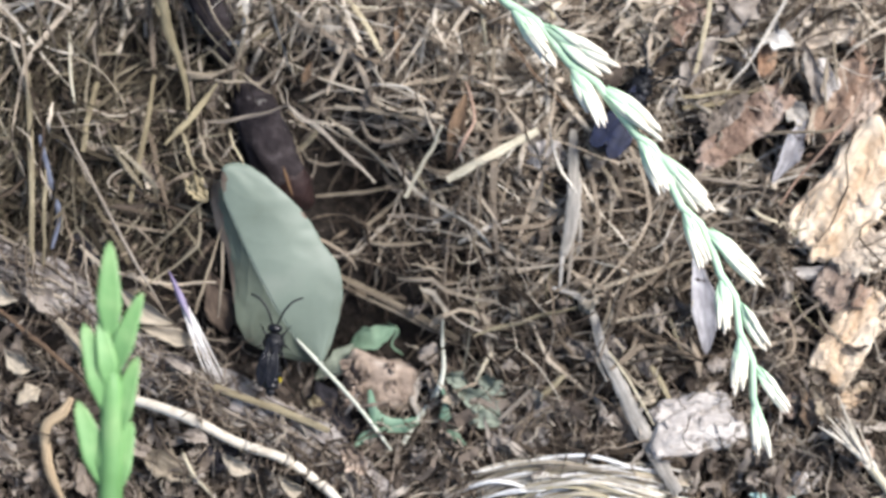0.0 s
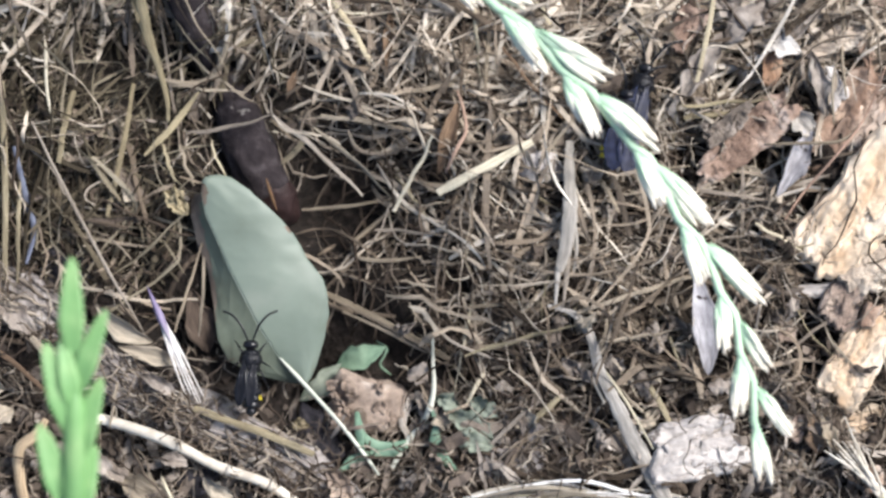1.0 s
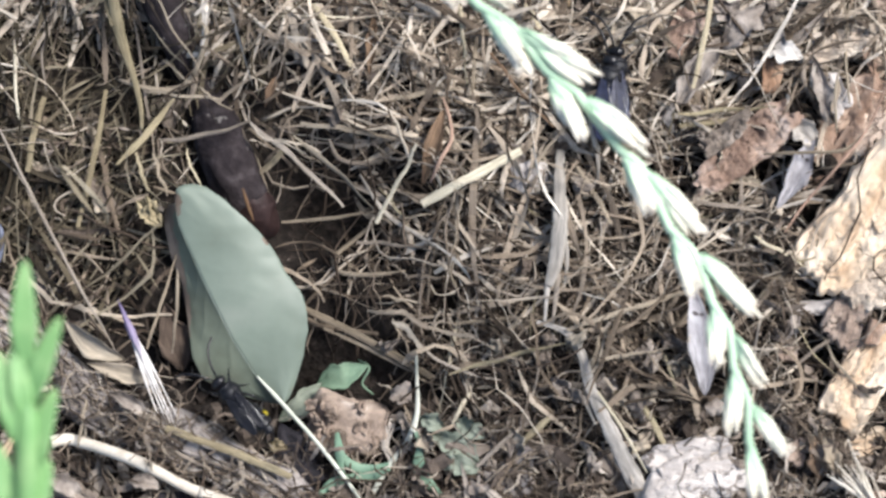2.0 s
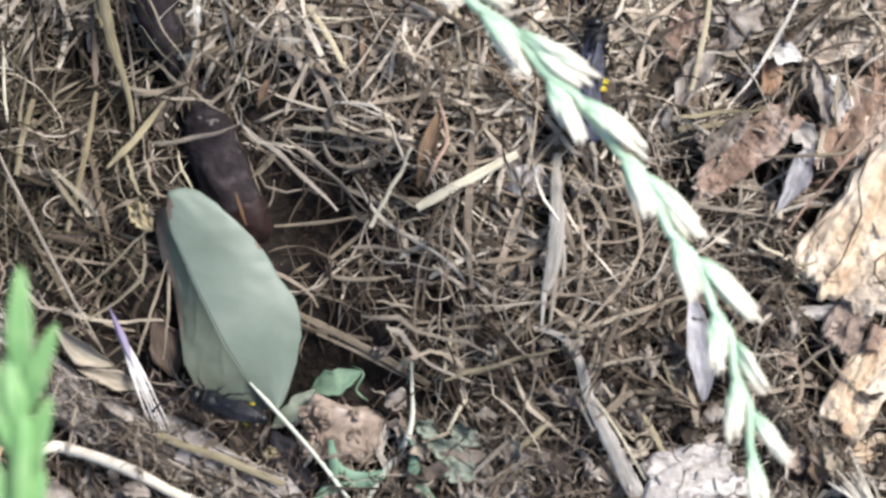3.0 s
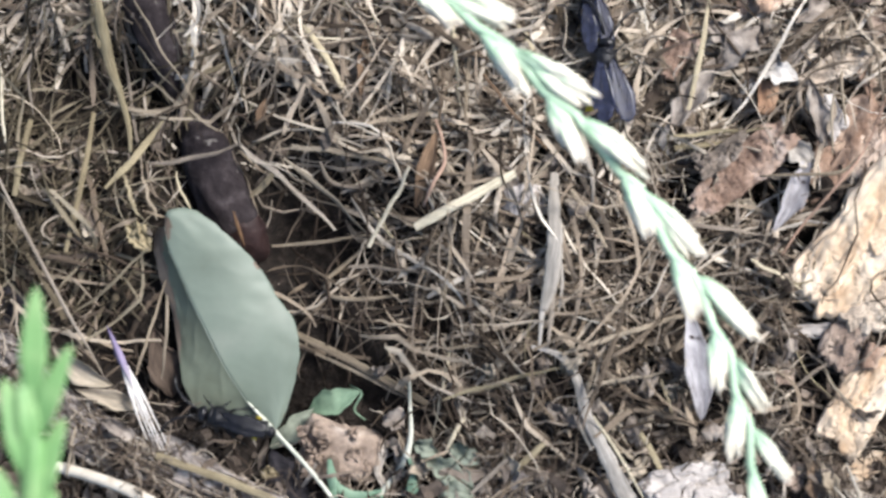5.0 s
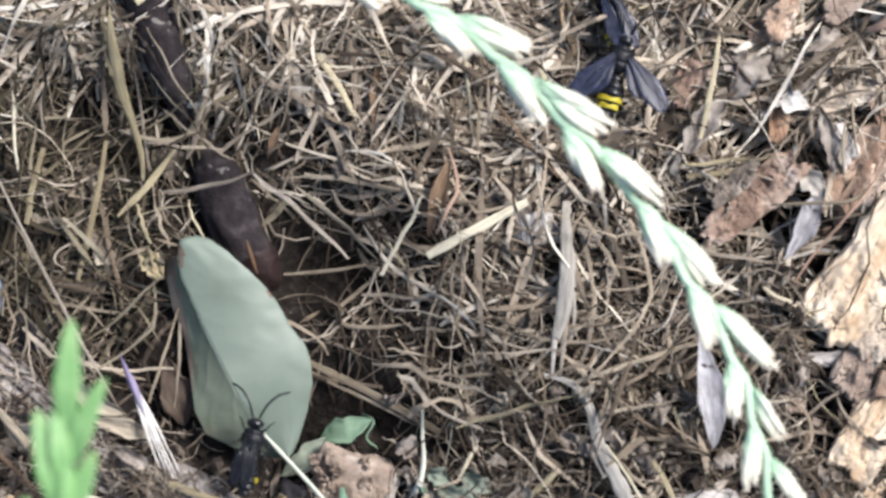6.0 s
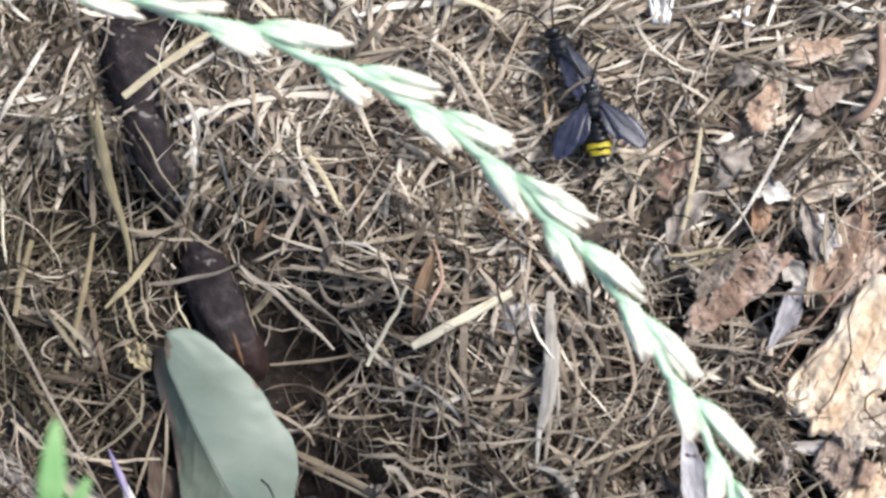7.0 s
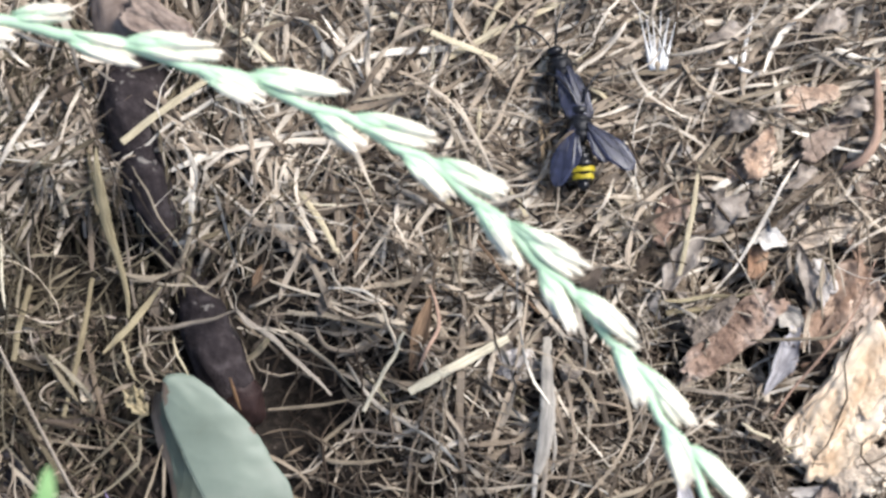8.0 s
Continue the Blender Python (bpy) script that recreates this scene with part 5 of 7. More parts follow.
dead_leaf("wilted_leaf", 0.6, -35.5, 6.2, -41.6, 4.2, WILTED_GREY, "grey-green crumpled leaf among crumbs", 3, 3, 13.0, 0.6, 1.0, 1.0)
for k, (ax, ay, bx, by, w) in enumerate([(-3.0, -35.5, 4.9, -39.7, 5.0), (-1.7, -40.5, 6.3, -42.3, 4.2), (1.7, -33.0, 7.4, -36.7, 3.8), (-5.0, -32.5, -0.1, -34.8, 3.4)]):
    dead_leaf("wilted_leaf", ax, ay, bx, by, w, WILTED_GREY, "grey-green crumpled leaf with a curled rim", 3.6, 3.2, 71.0 + 3 * k, 0.7, 1.3, 1.4)
for k, (ax, ay, bx, by, w) in enumerate([(53.2, 54.0, 60.1, 57.6, 4.4), (64.0, 43.1, 71.3, 46.8, 4.8), (47.4, 43.7, 54.0, 39.2, 4.6), (73.9, 56.8, 81.0, 59.5, 4.0), (49.8, 70.7, 58.3, 74.2, 3.8), (69.7, 72.0, 77.2, 76.5, 5.0)]):
    dead_leaf("dead_leaf", ax, ay, bx, by, w, DEAD_GREY, "grey-brown crumpled dead leaf among coarse straw", 6.8, 6.2, 91.0 + 3 * k, 0.8, 1.4, 1.5)
dead_leaf("dead_leaf", 49.6, 34.6, 58.0, 42.6, 6.0, DEAD_GREY, "grey crumpled dead leaf beside bark crumbs", 5, 6, 16.0, 0.8, 1.4, 1.6)
dead_leaf("dead_leaf", 70.1, 42.7, 54.4, 26.7, 2.4, DEAD_GREY, "long grey dead leaf, curled lengthwise", 6, 6, 15.0, 0.5, 1.0, 1.5)
dead_leaf("dead_leaf", 49.8, 36.8, 41.8, 24.2, 5.6, DEAD_GREY, "grey shrivelled leaf with torn rim", 6, 5, 17.0, 0.6, 1.0, 1.5)
dead_leaf("dead_leaf", 66.8, 33.5, 69.7, 20.6, 3.6, DEAD_GREY, "grey-green shrivelled leaf beside bark", 6, 6, 19.0, 0.6, 1.4, 1.5)
dead_leaf("dead_leaf", -69.4, -15.4, -58.6, -22.4, 4.6, PALE_LEAF, "pale curled dry leaf on the bank", 5, 5, 21.0, 0.3, 2.2, 1.8, 20)
dead_leaf("dead_leaf", -65.4, -23.2, -52.7, -26.6, 3.6, PALE_LEAF, "pale grey dry leaf, curled lengthwise", 5, 5, 23.0, 0.3, 1.2, 1.6)
dead_leaf("dead_leaf", -25.6, -46.6, -20.6, -52.4, 4.6, CLOD_PINK, "crumpled pinkish bark scrap at the root end", 6, 5, 24.0, 0.7, 1.6, 1.6)
dead_leaf("leaf_scrap", -32.6, -37.6, -29.0, -38.4, 2.6, YELLOW_STRAW, "small yellowish scrap of leaf", 4, 4, 26.0, 0.7, 0.8, 0.8)
dead_leaf("dead_leaf", -65.3, -47.7, -54.2, -53.3, 6.0, TAN_STRAW, "light brown torn dry leaf", 3, 3, 25.0, 0.6, 1.2, 1.4)
dead_leaf("dead_leaf", -51.6, -12.0, -48.6, -24.4, 6.6, DULL_BROWN, "brown dead leaf beside the green leaf", 2.4, 2.4, 27.0, 0.5, 1.0, 1.0)
dead_leaf("dead_leaf", 7.5, 54.4, 15.8, 47.0, 6.0, DEAD_GREY, "grey-brown crumpled leaf in straw", 2.4, 2.4, 29.0, 0.5, 1.0, 1.0)
dead_leaf("dead_leaf", 7.7, 20.3, 14.8, 11.0, 5.0, DEAD_GREY, "grey crumpled leaf in the straw", 2.0, 2.0, 33.0, 0.6, 1.0, 1.0)
dead_leaf("dead_leaf", 66.1, -35.5, 68.0, -43.6, 4.0, BROWN_HUSK, "brown curled leaf fragment on crumbs", 3.0, 3.0, 35.0, 0.6, 1.4, 1.0)
dead_leaf("dead_leaf", 71.0, -43.6, 68.1, -35.5, 3.2, TAN_STRAW, "tan curled leaf fragment on crumbs", 3.0, 3.4, 37.0, 0.6, 1.4, 1.0)
dead_leaf("leaf_scrap", -56.6, 6.4, -51.8, 1.8, 4.4, KHAKI, "ragged khaki scrap of dry leaf at the leaf tip", 6, 6, 31.0, 0.95, 0.8, 1.2)
dead_leaf("leaf_scrap", -54.6, 7.4, -53.6, 1.6, 2.6, KHAKI, "narrow khaki scrap of dry leaf at the leaf tip", 6.4, 6, 32.0, 0.9, 1.2, -0.8)
dead_leaf("leaf_scrap", -65.0, 6.8, -62.4, 4.6, 2.2, PALE_LEAF, "small pale curled scrap of dry leaf", 5, 5, 34.0, 0.8, 1.2, 1.2)
dead_leaf("husk", -4.5, 9.5, -0.6, 23.7, 3.4, BROWN_HUSK, "reddish brown folded husk", 5.6, 6.6, 39.0, 0.2, 1.0, 1.6)
curl([(-3.0, 9.8, 7), (-1.2, 13.6, 8), (0.8, 17.6, 8.4), (0.4, 22.0, 8), (-0.8, 25.6, 7)], 0.9, PINK_STEM, "pale rim of a folded husk", "husk", flat=0.5)
dead_leaf("husk", -14.4, 29.4, -13.6, 41.7, 2.2, BROWN_HUSK, "torn light brown husk on straw", 4.0, 4.0, 41.0, 0.3, 0.8, 1.0)
dead_leaf("husk", -33.5, 23.9, -31.5, 30.0, 1.7, BROWN_HUSK, "narrow brown husk in the straw", 4.0, 4.0, 43.0, 0.3, 0.8, 1.0)
dead_leaf("husk", 22.5, 42.6, 19.4, 56.8, 2.6, AMBER_STEM, "light brown split husk beside wasps", 5.6, 6.2, 45.0, 0.25, 0.8, 1.0)


for k, (ax, ay, bx, by, w) in enumerate([(-96.0, -14.6, -89.0, -17.8, 5.0), (-88.4, -15.2, -80.6, -21.4, 4.6), (-79.6, -24.6, -71.0, -27.6, 4.2), (-61.0, -28.6, -53.4, -33.4, 3.2), (-92.0, -27.4, -86.6, -31.4, 4.4), (-72.6, -43.6, -66.0, -47.4, 4.6), (-48.8, -48.0, -42.6, -51.4, 3.8), (-57.4, -44.6, -51.6, -45.8, 3.4), (-38.0, -52.0, -33.0, -55.4, 3.6)]):
    dead_leaf("dead_leaf", ax, ay, bx, by, w, (PALE_LEAF, DEAD_GREY)[k % 2], ("pale curled dry leaf among roots on the bank", "grey-brown curled dry leaf among roots on the bank")[k % 2], 6.4, 5.8, 41.0 + 3.7 * k, 0.5, 1.6, 1.8, 15 * (-1) ** k)


# curled scraps of dead leaf among the straw and crumbs
scrap_rnd = random.Random(5)
for k in range(96):
    if k < 52:
        ax, ay = scrap_rnd.uniform(-12, 62), scrap_rnd.uniform(-56, -18)
    else:
        ax, ay = scrap_rnd.uniform(22, 66), scrap_rnd.uniform(2, 62)
    turn, size = scrap_rnd.uniform(0, 6.28), scrap_rnd.uniform(2.6, 6.2)
    bent, text = ((DEAD_GREY, "grey-brown curled scrap of dead leaf"), (DULL_BARK, "dark brown curled scrap of dead leaf"), (DEAD_GREY, "grey-brown curled scrap of dead leaf"), (PALE_LEAF, "pale beige curled scrap of dead leaf"))[k % 4]
    if 34 < ax < 55 and -50 < ay < -36 or -27 < ax < -10 and ay > -40:
        continue
    tagged(dead_leaf("leaf_scrap", ax, ay, ax + size * math.cos(turn), ay + size * math.sin(turn), size * scrap_rnd.uniform(0.5, 0.9), bent, text, scrap_rnd.uniform(2.6, 4.6), scrap_rnd.uniform(2.2, 5.0), 140.0 + 3.3 * k, 0.9, scrap_rnd.uniform(0.6, 1.6), scrap_rnd.choice((-1.6, 1.4, 2.2)), scrap_rnd.uniform(-35, 35)), group="leaf scraps")


# ---- green shreds beside the clod ----
def shreds():
    ribbon([(-19.9, -35.6), (-19.4, -38.6), (-19.2, -41.2), (-18.5, -44.3)], [0.8, 1.8, 1.5, 0.6], SHREDDED, "torn narrow strip of green leaf", "leaf_strip", "leaf strip", 5.4, 0.3)
    ribbon([(-19.0, -39.0), (-17.6, -41.2), (-14.6, -42.2), (-10.4, -41.2)], [0.5, 1.8, 1.9, 0.5], SHREDDED, "torn narrow strip of green leaf", "leaf_strip", "leaf strip", 4.8, 0.3)
    ribbon([(-23.4, -47.2), (-20.6, -44.9), (-16.8, -43.8), (-13.6, -43.6), (-10.2, -42.2)], [0.7, 2.2, 1.6, 1.8, 0.5], SHREDDED, "torn narrow strip of green leaf", "leaf_strip", "leaf strip", 4.4, 0.3)
    stem = base("plant_stem", -5.5, -35.0, 0, "thin pale green forked stem with a narrow leaf", "stem")
    stem.matrix_basis = Matrix.Identity(4)
    ribbon([(-5.5, -20.8, 6.4), (-5.4, -26.0, 6.0), (-5.2, -31.1, 5.6), (-6.0, -35.4, 5.0)], [0.5, 0.7, 0.9, 1.3], PETIOLE, "", "stalk", "", flat=0.8, ragged=0.05, parent=stem)
    ribbon([(-5.9, -34.6, 5.0), (-7.6, -38.0, 4.6), (-10.3, -41.4, 4.2), (-13.3, -46.4, 3.4)], [1.2, 0.9, 1.3, 1.0], PETIOLE, "", "stalk", "", flat=0.6, ragged=0.1, parent=stem)
    ribbon([(-5.8, -34.6, 5.0), (-4.8, -37.8, 4.8), (-4.9, -41.6, 4.4), (-3.2, -44.6, 3.8), (-0.4, -47.0, 3.0)], [0.8, 0.9, 2.6, 2.2, 0.4], SHREDDED, "narrow green leaf on the stem", "leaf", "", flat=0.22, ragged=0.1, parent=stem)
    ribbon([(-5.9, -34.6, 5.0), (-6.6, -36.6, 4.8), (-7.4, -38.4, 4.4)], [0.6, 0.8, 0.3], PETIOLE, "", "stalk", "", flat=0.5, parent=stem)
    curl([(-16.6, -21.9, 3), (-14.3, -23.6, 5), (-15.6, -26.5, 4), (-13.5, -28.5, 3)], 0.6, WILTED, "curled rim of a wilted leaf", "leaf_strip", flat=0.5, category="leaf")


shreds()


# ---- roots on the lower bank ----
def root_bank():
    spots = [(-105.9, -5.5), (-90.3, -11.1), (-78.0, -18.9), (-63.6, -31.1), (-48.0, -37.2), (-34.7, -43.9), (-23.6, -52.2), (-15.9, -62.2)]
    ox, oy = spots[3]
    bank = base("root", ox, oy, 0, "thick dark fibrous root lying across the lower bank", "root")
    path = spline([(x - ox, y - oy, gz(x, y) + 2.6) for x, y in spots], 70)
    bm = bmesh.new()
    rings = tube(bm, path, [5.0 + 0.5 * math.sin(k * 0.5) - 1.2 * (k / 70) for k in range(71)], 44, 0.72)
    for i, ring in enumerate(rings):
        c = path[i] * MM
        for j, v in enumerate(ring):
            q = 2 * math.pi * j / 44
            f = 1 + 0.24 * noise.noise((i * 0.1, 2 * math.cos(q), 2 * math.sin(q) + 4)) + 0.16 * noise.noise((i * 0.22, 6 * math.cos(q), 6 * math.sin(q) + 9)) + 0.12 * noise.noise((i * 0.8, 9 * math.cos(q), 9 * math.sin(q)))
            v.co = c + (v.co - c) * f
    part("root_body", bm, DARK_ROOT, bank)
    rnd = random.Random(9)
    for k in range(34):
        i0 = rnd.randint(0, 48)
        i1 = min(70, i0 + rnd.randint(10, 24))
        a0, drift = rnd.uniform(0.2, 2.9), rnd.uniform(-0.6, 0.6)
        pts = []
        for i in range(i0, i1, 2):
            d = (path[min(i + 1, 70)] - path[max(i - 1, 0)]).normalized()
            side = d.cross(Vector((0, 0, 1))).normalized()
            a = a0 + drift * (i - i0) / (i1 - i0)
            r = 5.4 - 1.2 * i / 70 + rnd.uniform(-0.2, 0.5)
            pts.append(path[i] + side * r * math.cos(a) + Vector((0, 0, 1)) * (r * 0.72 * math.sin(a)))
        if len(pts) < 4:
            continue
        bm = bmesh.new()
        n = len(pts) * 2
        w = rnd.uniform(0.14, 0.42)
        tube(bm, spline(pts, n), [w * (0.4 + 0.6 * min(1, min(q, n - q) / 3)) for q in range(n + 1)], 5, 0.7)
        part("root_fibre", bm, DARK_ROOT if k % 3 else GREY_STRAW, bank)
    for k in range(46):
        i, a, r = rnd.randint(8, 62), rnd.uniform(0.3, 2.8), rnd.uniform(4.6, 5.6)
        d = (path[i + 1] - path[i - 1]).normalized()
        out = d.cross(Vector((0, 0, 1))).normalized() * math.cos(a) + Vector((0, 0, 0.72 * math.sin(a)))
        at, turn, wide = path[i] + out * (r - 0.9), rnd.uniform(0, 6.28), rnd.uniform(0.9, 2.4)
        across = d * math.cos(turn) + out.cross(d) * math.sin(turn)
        bm = bmesh.new()
        tube(bm, spline([at, at + out * 0.9 + across * wide * 0.5, at + out * 1.2 + across * wide + d * rnd.uniform(-1, 1), at + out * 0.5 + across * wide * 1.5 + d * rnd.uniform(-1.6, 1.6), at - out * 0.5 + across * wide * 1.7], 14), [rnd.uniform(0.14, 0.32)] * 15, 5, 0.8)
        part("rootlet", bm, (GREY_STRAW, DARK_ROOT, STALK_GREY)[k % 3], bank)


root_bank()


def white_root():
    spots = [(-71.0, -37.6), (-69.4, -37.2), (-66.7, -37.3), (-55.7, -40.8), (-45.7, -46.0), (-36.9, -49.0), (-30.8, -53.2), (-25.8, -57.7), (-21.4, -65.4)]
    ox, oy = spots[4]
    r = base("white_root", ox, oy, 0, "smooth whitish root with dark joints across the bank", "root")
    path = spline([(x - ox, y - oy, gz(x, y) + 6.6) for x, y in spots], 60)
    cuts = [0, 24, 31, 38, 43, 48, 60]
    for a, b in zip(cuts, cuts[1:]):
        bm = bmesh.new()
        m = b - a
        pts = [path[a + k] for k in range(m + 1)]
        tube(bm, pts, [1.15 * (0.92 + 0.14 * (abs(2 * k / m - 1) ** 3)) * (1 - 0.15 * (a + k) / 60) for k in range(m + 1)], 12)
        part("section", bm, WHITE_ROOT, r)
    for k in cuts[1:-1]:
        bm = bmesh.new()
        d = (path[k + 1] - path[k]).normalized() * 0.18
        tube(bm, [path[k] - d, path[k] + d], [1.12, 1.12], 12)
        part("joint", bm, DARK_ROOT, r, "dark joint")


white_root()


# ---- single straws and stems that stand out ----
lay(-4.5, 6.0, 13.6, 15.8, 0.2, 2.3, 7.4, PALE_STRAW, "broad pale yellow straw piece on the litter")
lay(-12.9, 2.5, -5.3, 16.8, -0.3, 1.1, 7.0, PALE_STRAW, "pale yellow straw piece on the litter")
lay(-25.2, 43.6, -17.6, 31.5, 0.8, 1.5, 4.6, PALE_STRAW, "pale yellow straw piece on the litter")
lay(-57.2, 51.6, -40.9, 63.6, 0.3, 1.9, 9.6, PALE_STRAW, "pale straw piece lying across the dark twig", tip=0.95, end=0.95)
lay(-74.6, 46.9, -69.5, 51.2, 0.2, 1.2, 4.6, PALE_STRAW, "short pale straw piece on the litter")
lay(48.6, 47.3, 44.7, 27.1, 0.6, 1.3, 8.4, PALE_STRAW, "pale upright-lying straw piece")
lay(15.7, 13.0, 22.0, 20.9, 0.3, 1.1, 4.4, TAN_STRAW, "tan straw piece on the litter")
lay(0.6, -24.9, 21.9, -19.2, 0.6, 1.3, 3.8, YELLOW_STRAW, "long yellowish straw in the litter")
lay(21.9, -16.9, 44.4, -9.8, 0.6, 1.2, 4.2, TAN_STRAW, "long tan straw in the litter")
lay(0.6, -15.8, 17.8, -14.3, 0.3, 1.2, 3.6, TAN_STRAW, "tan straw in the litter")
lay(27.9, -22.4, 42.1, -19.9, 0.3, 1.1, 3.4, TAN_STRAW, "tan straw in the litter")
lay(35.5, -30.0, 39.9, -38.0, 0.4, 1.5, 3.6, YELLOW_STRAW, "flat yellow straw piece among crumbs")
lay(39.6, -21.4, 42.0, -29.5, 0.2, 0.7, 4.0, YELLOW_STRAW, "thin yellow straw in the litter")
lay(26.4, -23.9, 28.2, -15.3, -0.6, 1.1, 4.2, TAN_STRAW, "bent tan straw in the litter")
lay(41.9, 22.4, 60.0, 23.8, 0.4, 1.2, 5.6, KHAKI, "yellowish straw beside the bark flake")
lay(42.4, 20.4, 54.7, 21.4, 0.4, 1.4, 5.6, YELLOW_STRAW, "yellowish straw beside the bark flake")
lay(53.6, 11.2, 53.2, -4.2, 0.5, 1.2, 4.2, GREY_STRAW, "grey straw below the bark flake")
lay(43.9, 6.6, 61.1, 4.0, 0.4, 1.3, 3.6, GREY_STRAW, "grey straw below the bark flake")
lay(55.5, -0.1, 64.6, -5.2, 0.3, 0.9, 4.0, PALE_STRAW, "pale thin straw beside the bark")
lay(23.5, 13.4, 30.1, 2.5, 0.4, 1.2, 4.0, TAN_STRAW, "pale tan straw piece")
lay(19.0, 28.6, 21.0, 24.5, 0.2, 0.9, 4.0, TAN_STRAW, "short tan straw in the litter")
lay(2.2, 45.2, 3.7, 28.1, -0.5, 1.2, 5.4, PALE_STRAW, "whitish hollow straw, split at its end")
lay(5.7, 40.5, 4.5, 24.5, -0.4, 0.9, 4.6, TAN_STRAW, "thin tan straw in the litter")
lay(7.8, 34.3, 19.5, 20.4, -1.4, 0.9, 5.0, BROWN_HUSK, "thin bent brown stalk")
lay(-26.9, 20.9, -9.6, 18.1, 0.5, 1.3, 4.6, TAN_STRAW, "light straw in the mat")
lay(-9.6, 25.5, 2.2, 27.6, 0.4, 1.4, 4.4, TAN_STRAW, "light straw in the mat")
lay(-28.4, 18.9, -12.1, 4.0, 1.2, 1.4, 3.8, TAN_STRAW, "long weathered straw beside the hollow")
lay(-36.1, 20.9, -18.7, 5.5, 1.0, 1.2, 4.4, GREY_STRAW, "long weathered straw beside the hollow")
lay(-52.4, 17.1, -35.6, 20.4, -1.4, 1.2, 9.0, GREY_STRAW, "bent grey straw across the dark twig")
lay(-30.9, 3.5, -13.6, 5.5, -0.8, 0.9, 3.2, TAN_STRAW, "straw at the rim of the hollow")
lay(-26.2, -12.8, -2.4, -25.5, 0.8, 1.9, 3.6, TAN_STRAW, "broad weathered straw running to the clod")
lay(-22.7, -16.3, -6.5, -24.4, 0.8, 1.0, 4.2, TAN_STRAW, "weathered straw running to the clod")
lay(-16.1, -1.1, -0.4, -3.1, 1.0, 1.0, 4.4, GREY_STRAW, "curved straw in the mat")
lay(-81.4, 19.0, -59.5, -21.6, -1.0, 0.9, 8.0, GREY_STRAW, "long thin straight stem slanting over the litter", flat=0.9, tip=0.9, end=0.5)
lay(-54.5, -20.4, -49.3, -3.6, -0.6, 0.8, 5.0, TAN_STRAW, "thin bent tan stem beside the leaf")
lay(-49.1, -4.2, -49.8, -21.4, 0.8, 0.8, 4.4, TAN_STRAW, "thin wavy brown stem beside the leaf")
lay(-76.8, 11.7, -73.9, 25.5, 0.6, 1.5, 5.0, YELLOW_STRAW, "yellowed grass blade, matted down")
lay(-67.5, 1.5, -62.7, 27.1, -1.0, 1.4, 5.0, YELLOW_STRAW, "long yellow grass blade, matted down")
lay(-60.5, 13.2, -50.2, 25.5, -1.2, 1.7, 5.6, KHAKI, "broad yellow grass blade, matted down", tip=0.4, end=0.3)
ribbon([(-62.3, 51.2), (-61.9, 46.2), (-61.2, 41.0), (-60.2, 36.0), (-58.0, 30.2), (-56.2, 24.1), (-55.9, 19.5)], [0.3, 1.5, 2.4, 2.0, 1.3, 1.0, 0.6], KHAKI, "long pointed khaki grass blade, bent over", "dry_grass", "grass", 7.5, 0.3, 50, 0.12)
lay(-62.0, 39.0, -64.0, 51.4, 0.6, 1.3, 5.6, YELLOW_STRAW, "broad yellow grass blade, matted down")
lay(-54.3, 8.1, -56.9, 15.3, 0.5, 1.0, 5.0, YELLOW_STRAW, "short yellow grass blade, matted down")
lay(-50.7, 7.1, -53.6, 15.3, 0.5, 0.8, 6.0, TAN_STRAW, "thin tan straw at the leaf tip")
lay(-44.7, 9.1, -47.8, 16.3, 0.8, 0.6, 8.0, PALE_STRAW, "thin pale straw over the twig")
lay(-87.8, 27.3, -86.6, -10.9, 1.0, 1.6, 5.0, YELLOW_STRAW, "long upright-lying yellow stalk")
lay(-84.0, 8.1, -84.3, -10.9, -0.6, 1.2, 4.4, YELLOW_STRAW, "yellow stalk beside another")
lay(-34.4, 68.4, -26.2, 83.5, 0.4, 1.1, 5.0, PALE_STRAW, "pale straw in the coarse straw")
lay(-39.2, 74.9, -29.2, 66.8, 0.5, 1.5, 5.0, PALE_STRAW, "pale straw in the coarse straw")
lay(2.3, 68.4, 24.4, 79.2, 0.8, 1.8, 5.0, PALE_STRAW, "long bleached straw in the litter")
lay(-8.2, 76.5, 11.7, 67.9, -0.8, 1.6, 5.0, PALE_STRAW, "long bleached straw in the litter")
lay(9.1, 72.7, 14.4, 82.4, 0.4, 1.3, 5.6, PALE_STRAW, "bleached straw on coarse litter")
lay(8.5, 58.8, 8.0, 47.2, -0.4, 1.2, 5.0, PALE_STRAW, "bleached straw on coarse litter")
lay(-15.5, 59.9, 1.2, 62.0, 0.5, 1.2, 4.8, TAN_STRAW, "light straw in the coarse litter")
lay(-28.0, 44.0, -16.5, 48.2, 0.5, 1.3, 4.8, TAN_STRAW, "light straw in the coarse litter")
lay(28.5, 63.1, 33.7, 59.4, 0.2, 1.2, 5.0, PALE_STRAW, "short bleached straw near the wasps")
lay(48.1, 47.2, 57.7, 57.8, 0.4, 1.4, 4.6, TAN_STRAW, "grey-tan straw in the litter")
lay(52.5, 58.8, 74.6, 65.2, 0.5, 1.4, 4.6, TAN_STRAW, "long grey-tan straw in the litter")
lay(26.4, 65.2, 48.4, 65.8, -0.6, 1.5, 4.4, TAN_STRAW, "long light straw in the litter")
lay(14.2, 42.9, 17.3, 37.7, 0.2, 0.9, 5.0, PALE_STRAW, "short white straw in the litter")
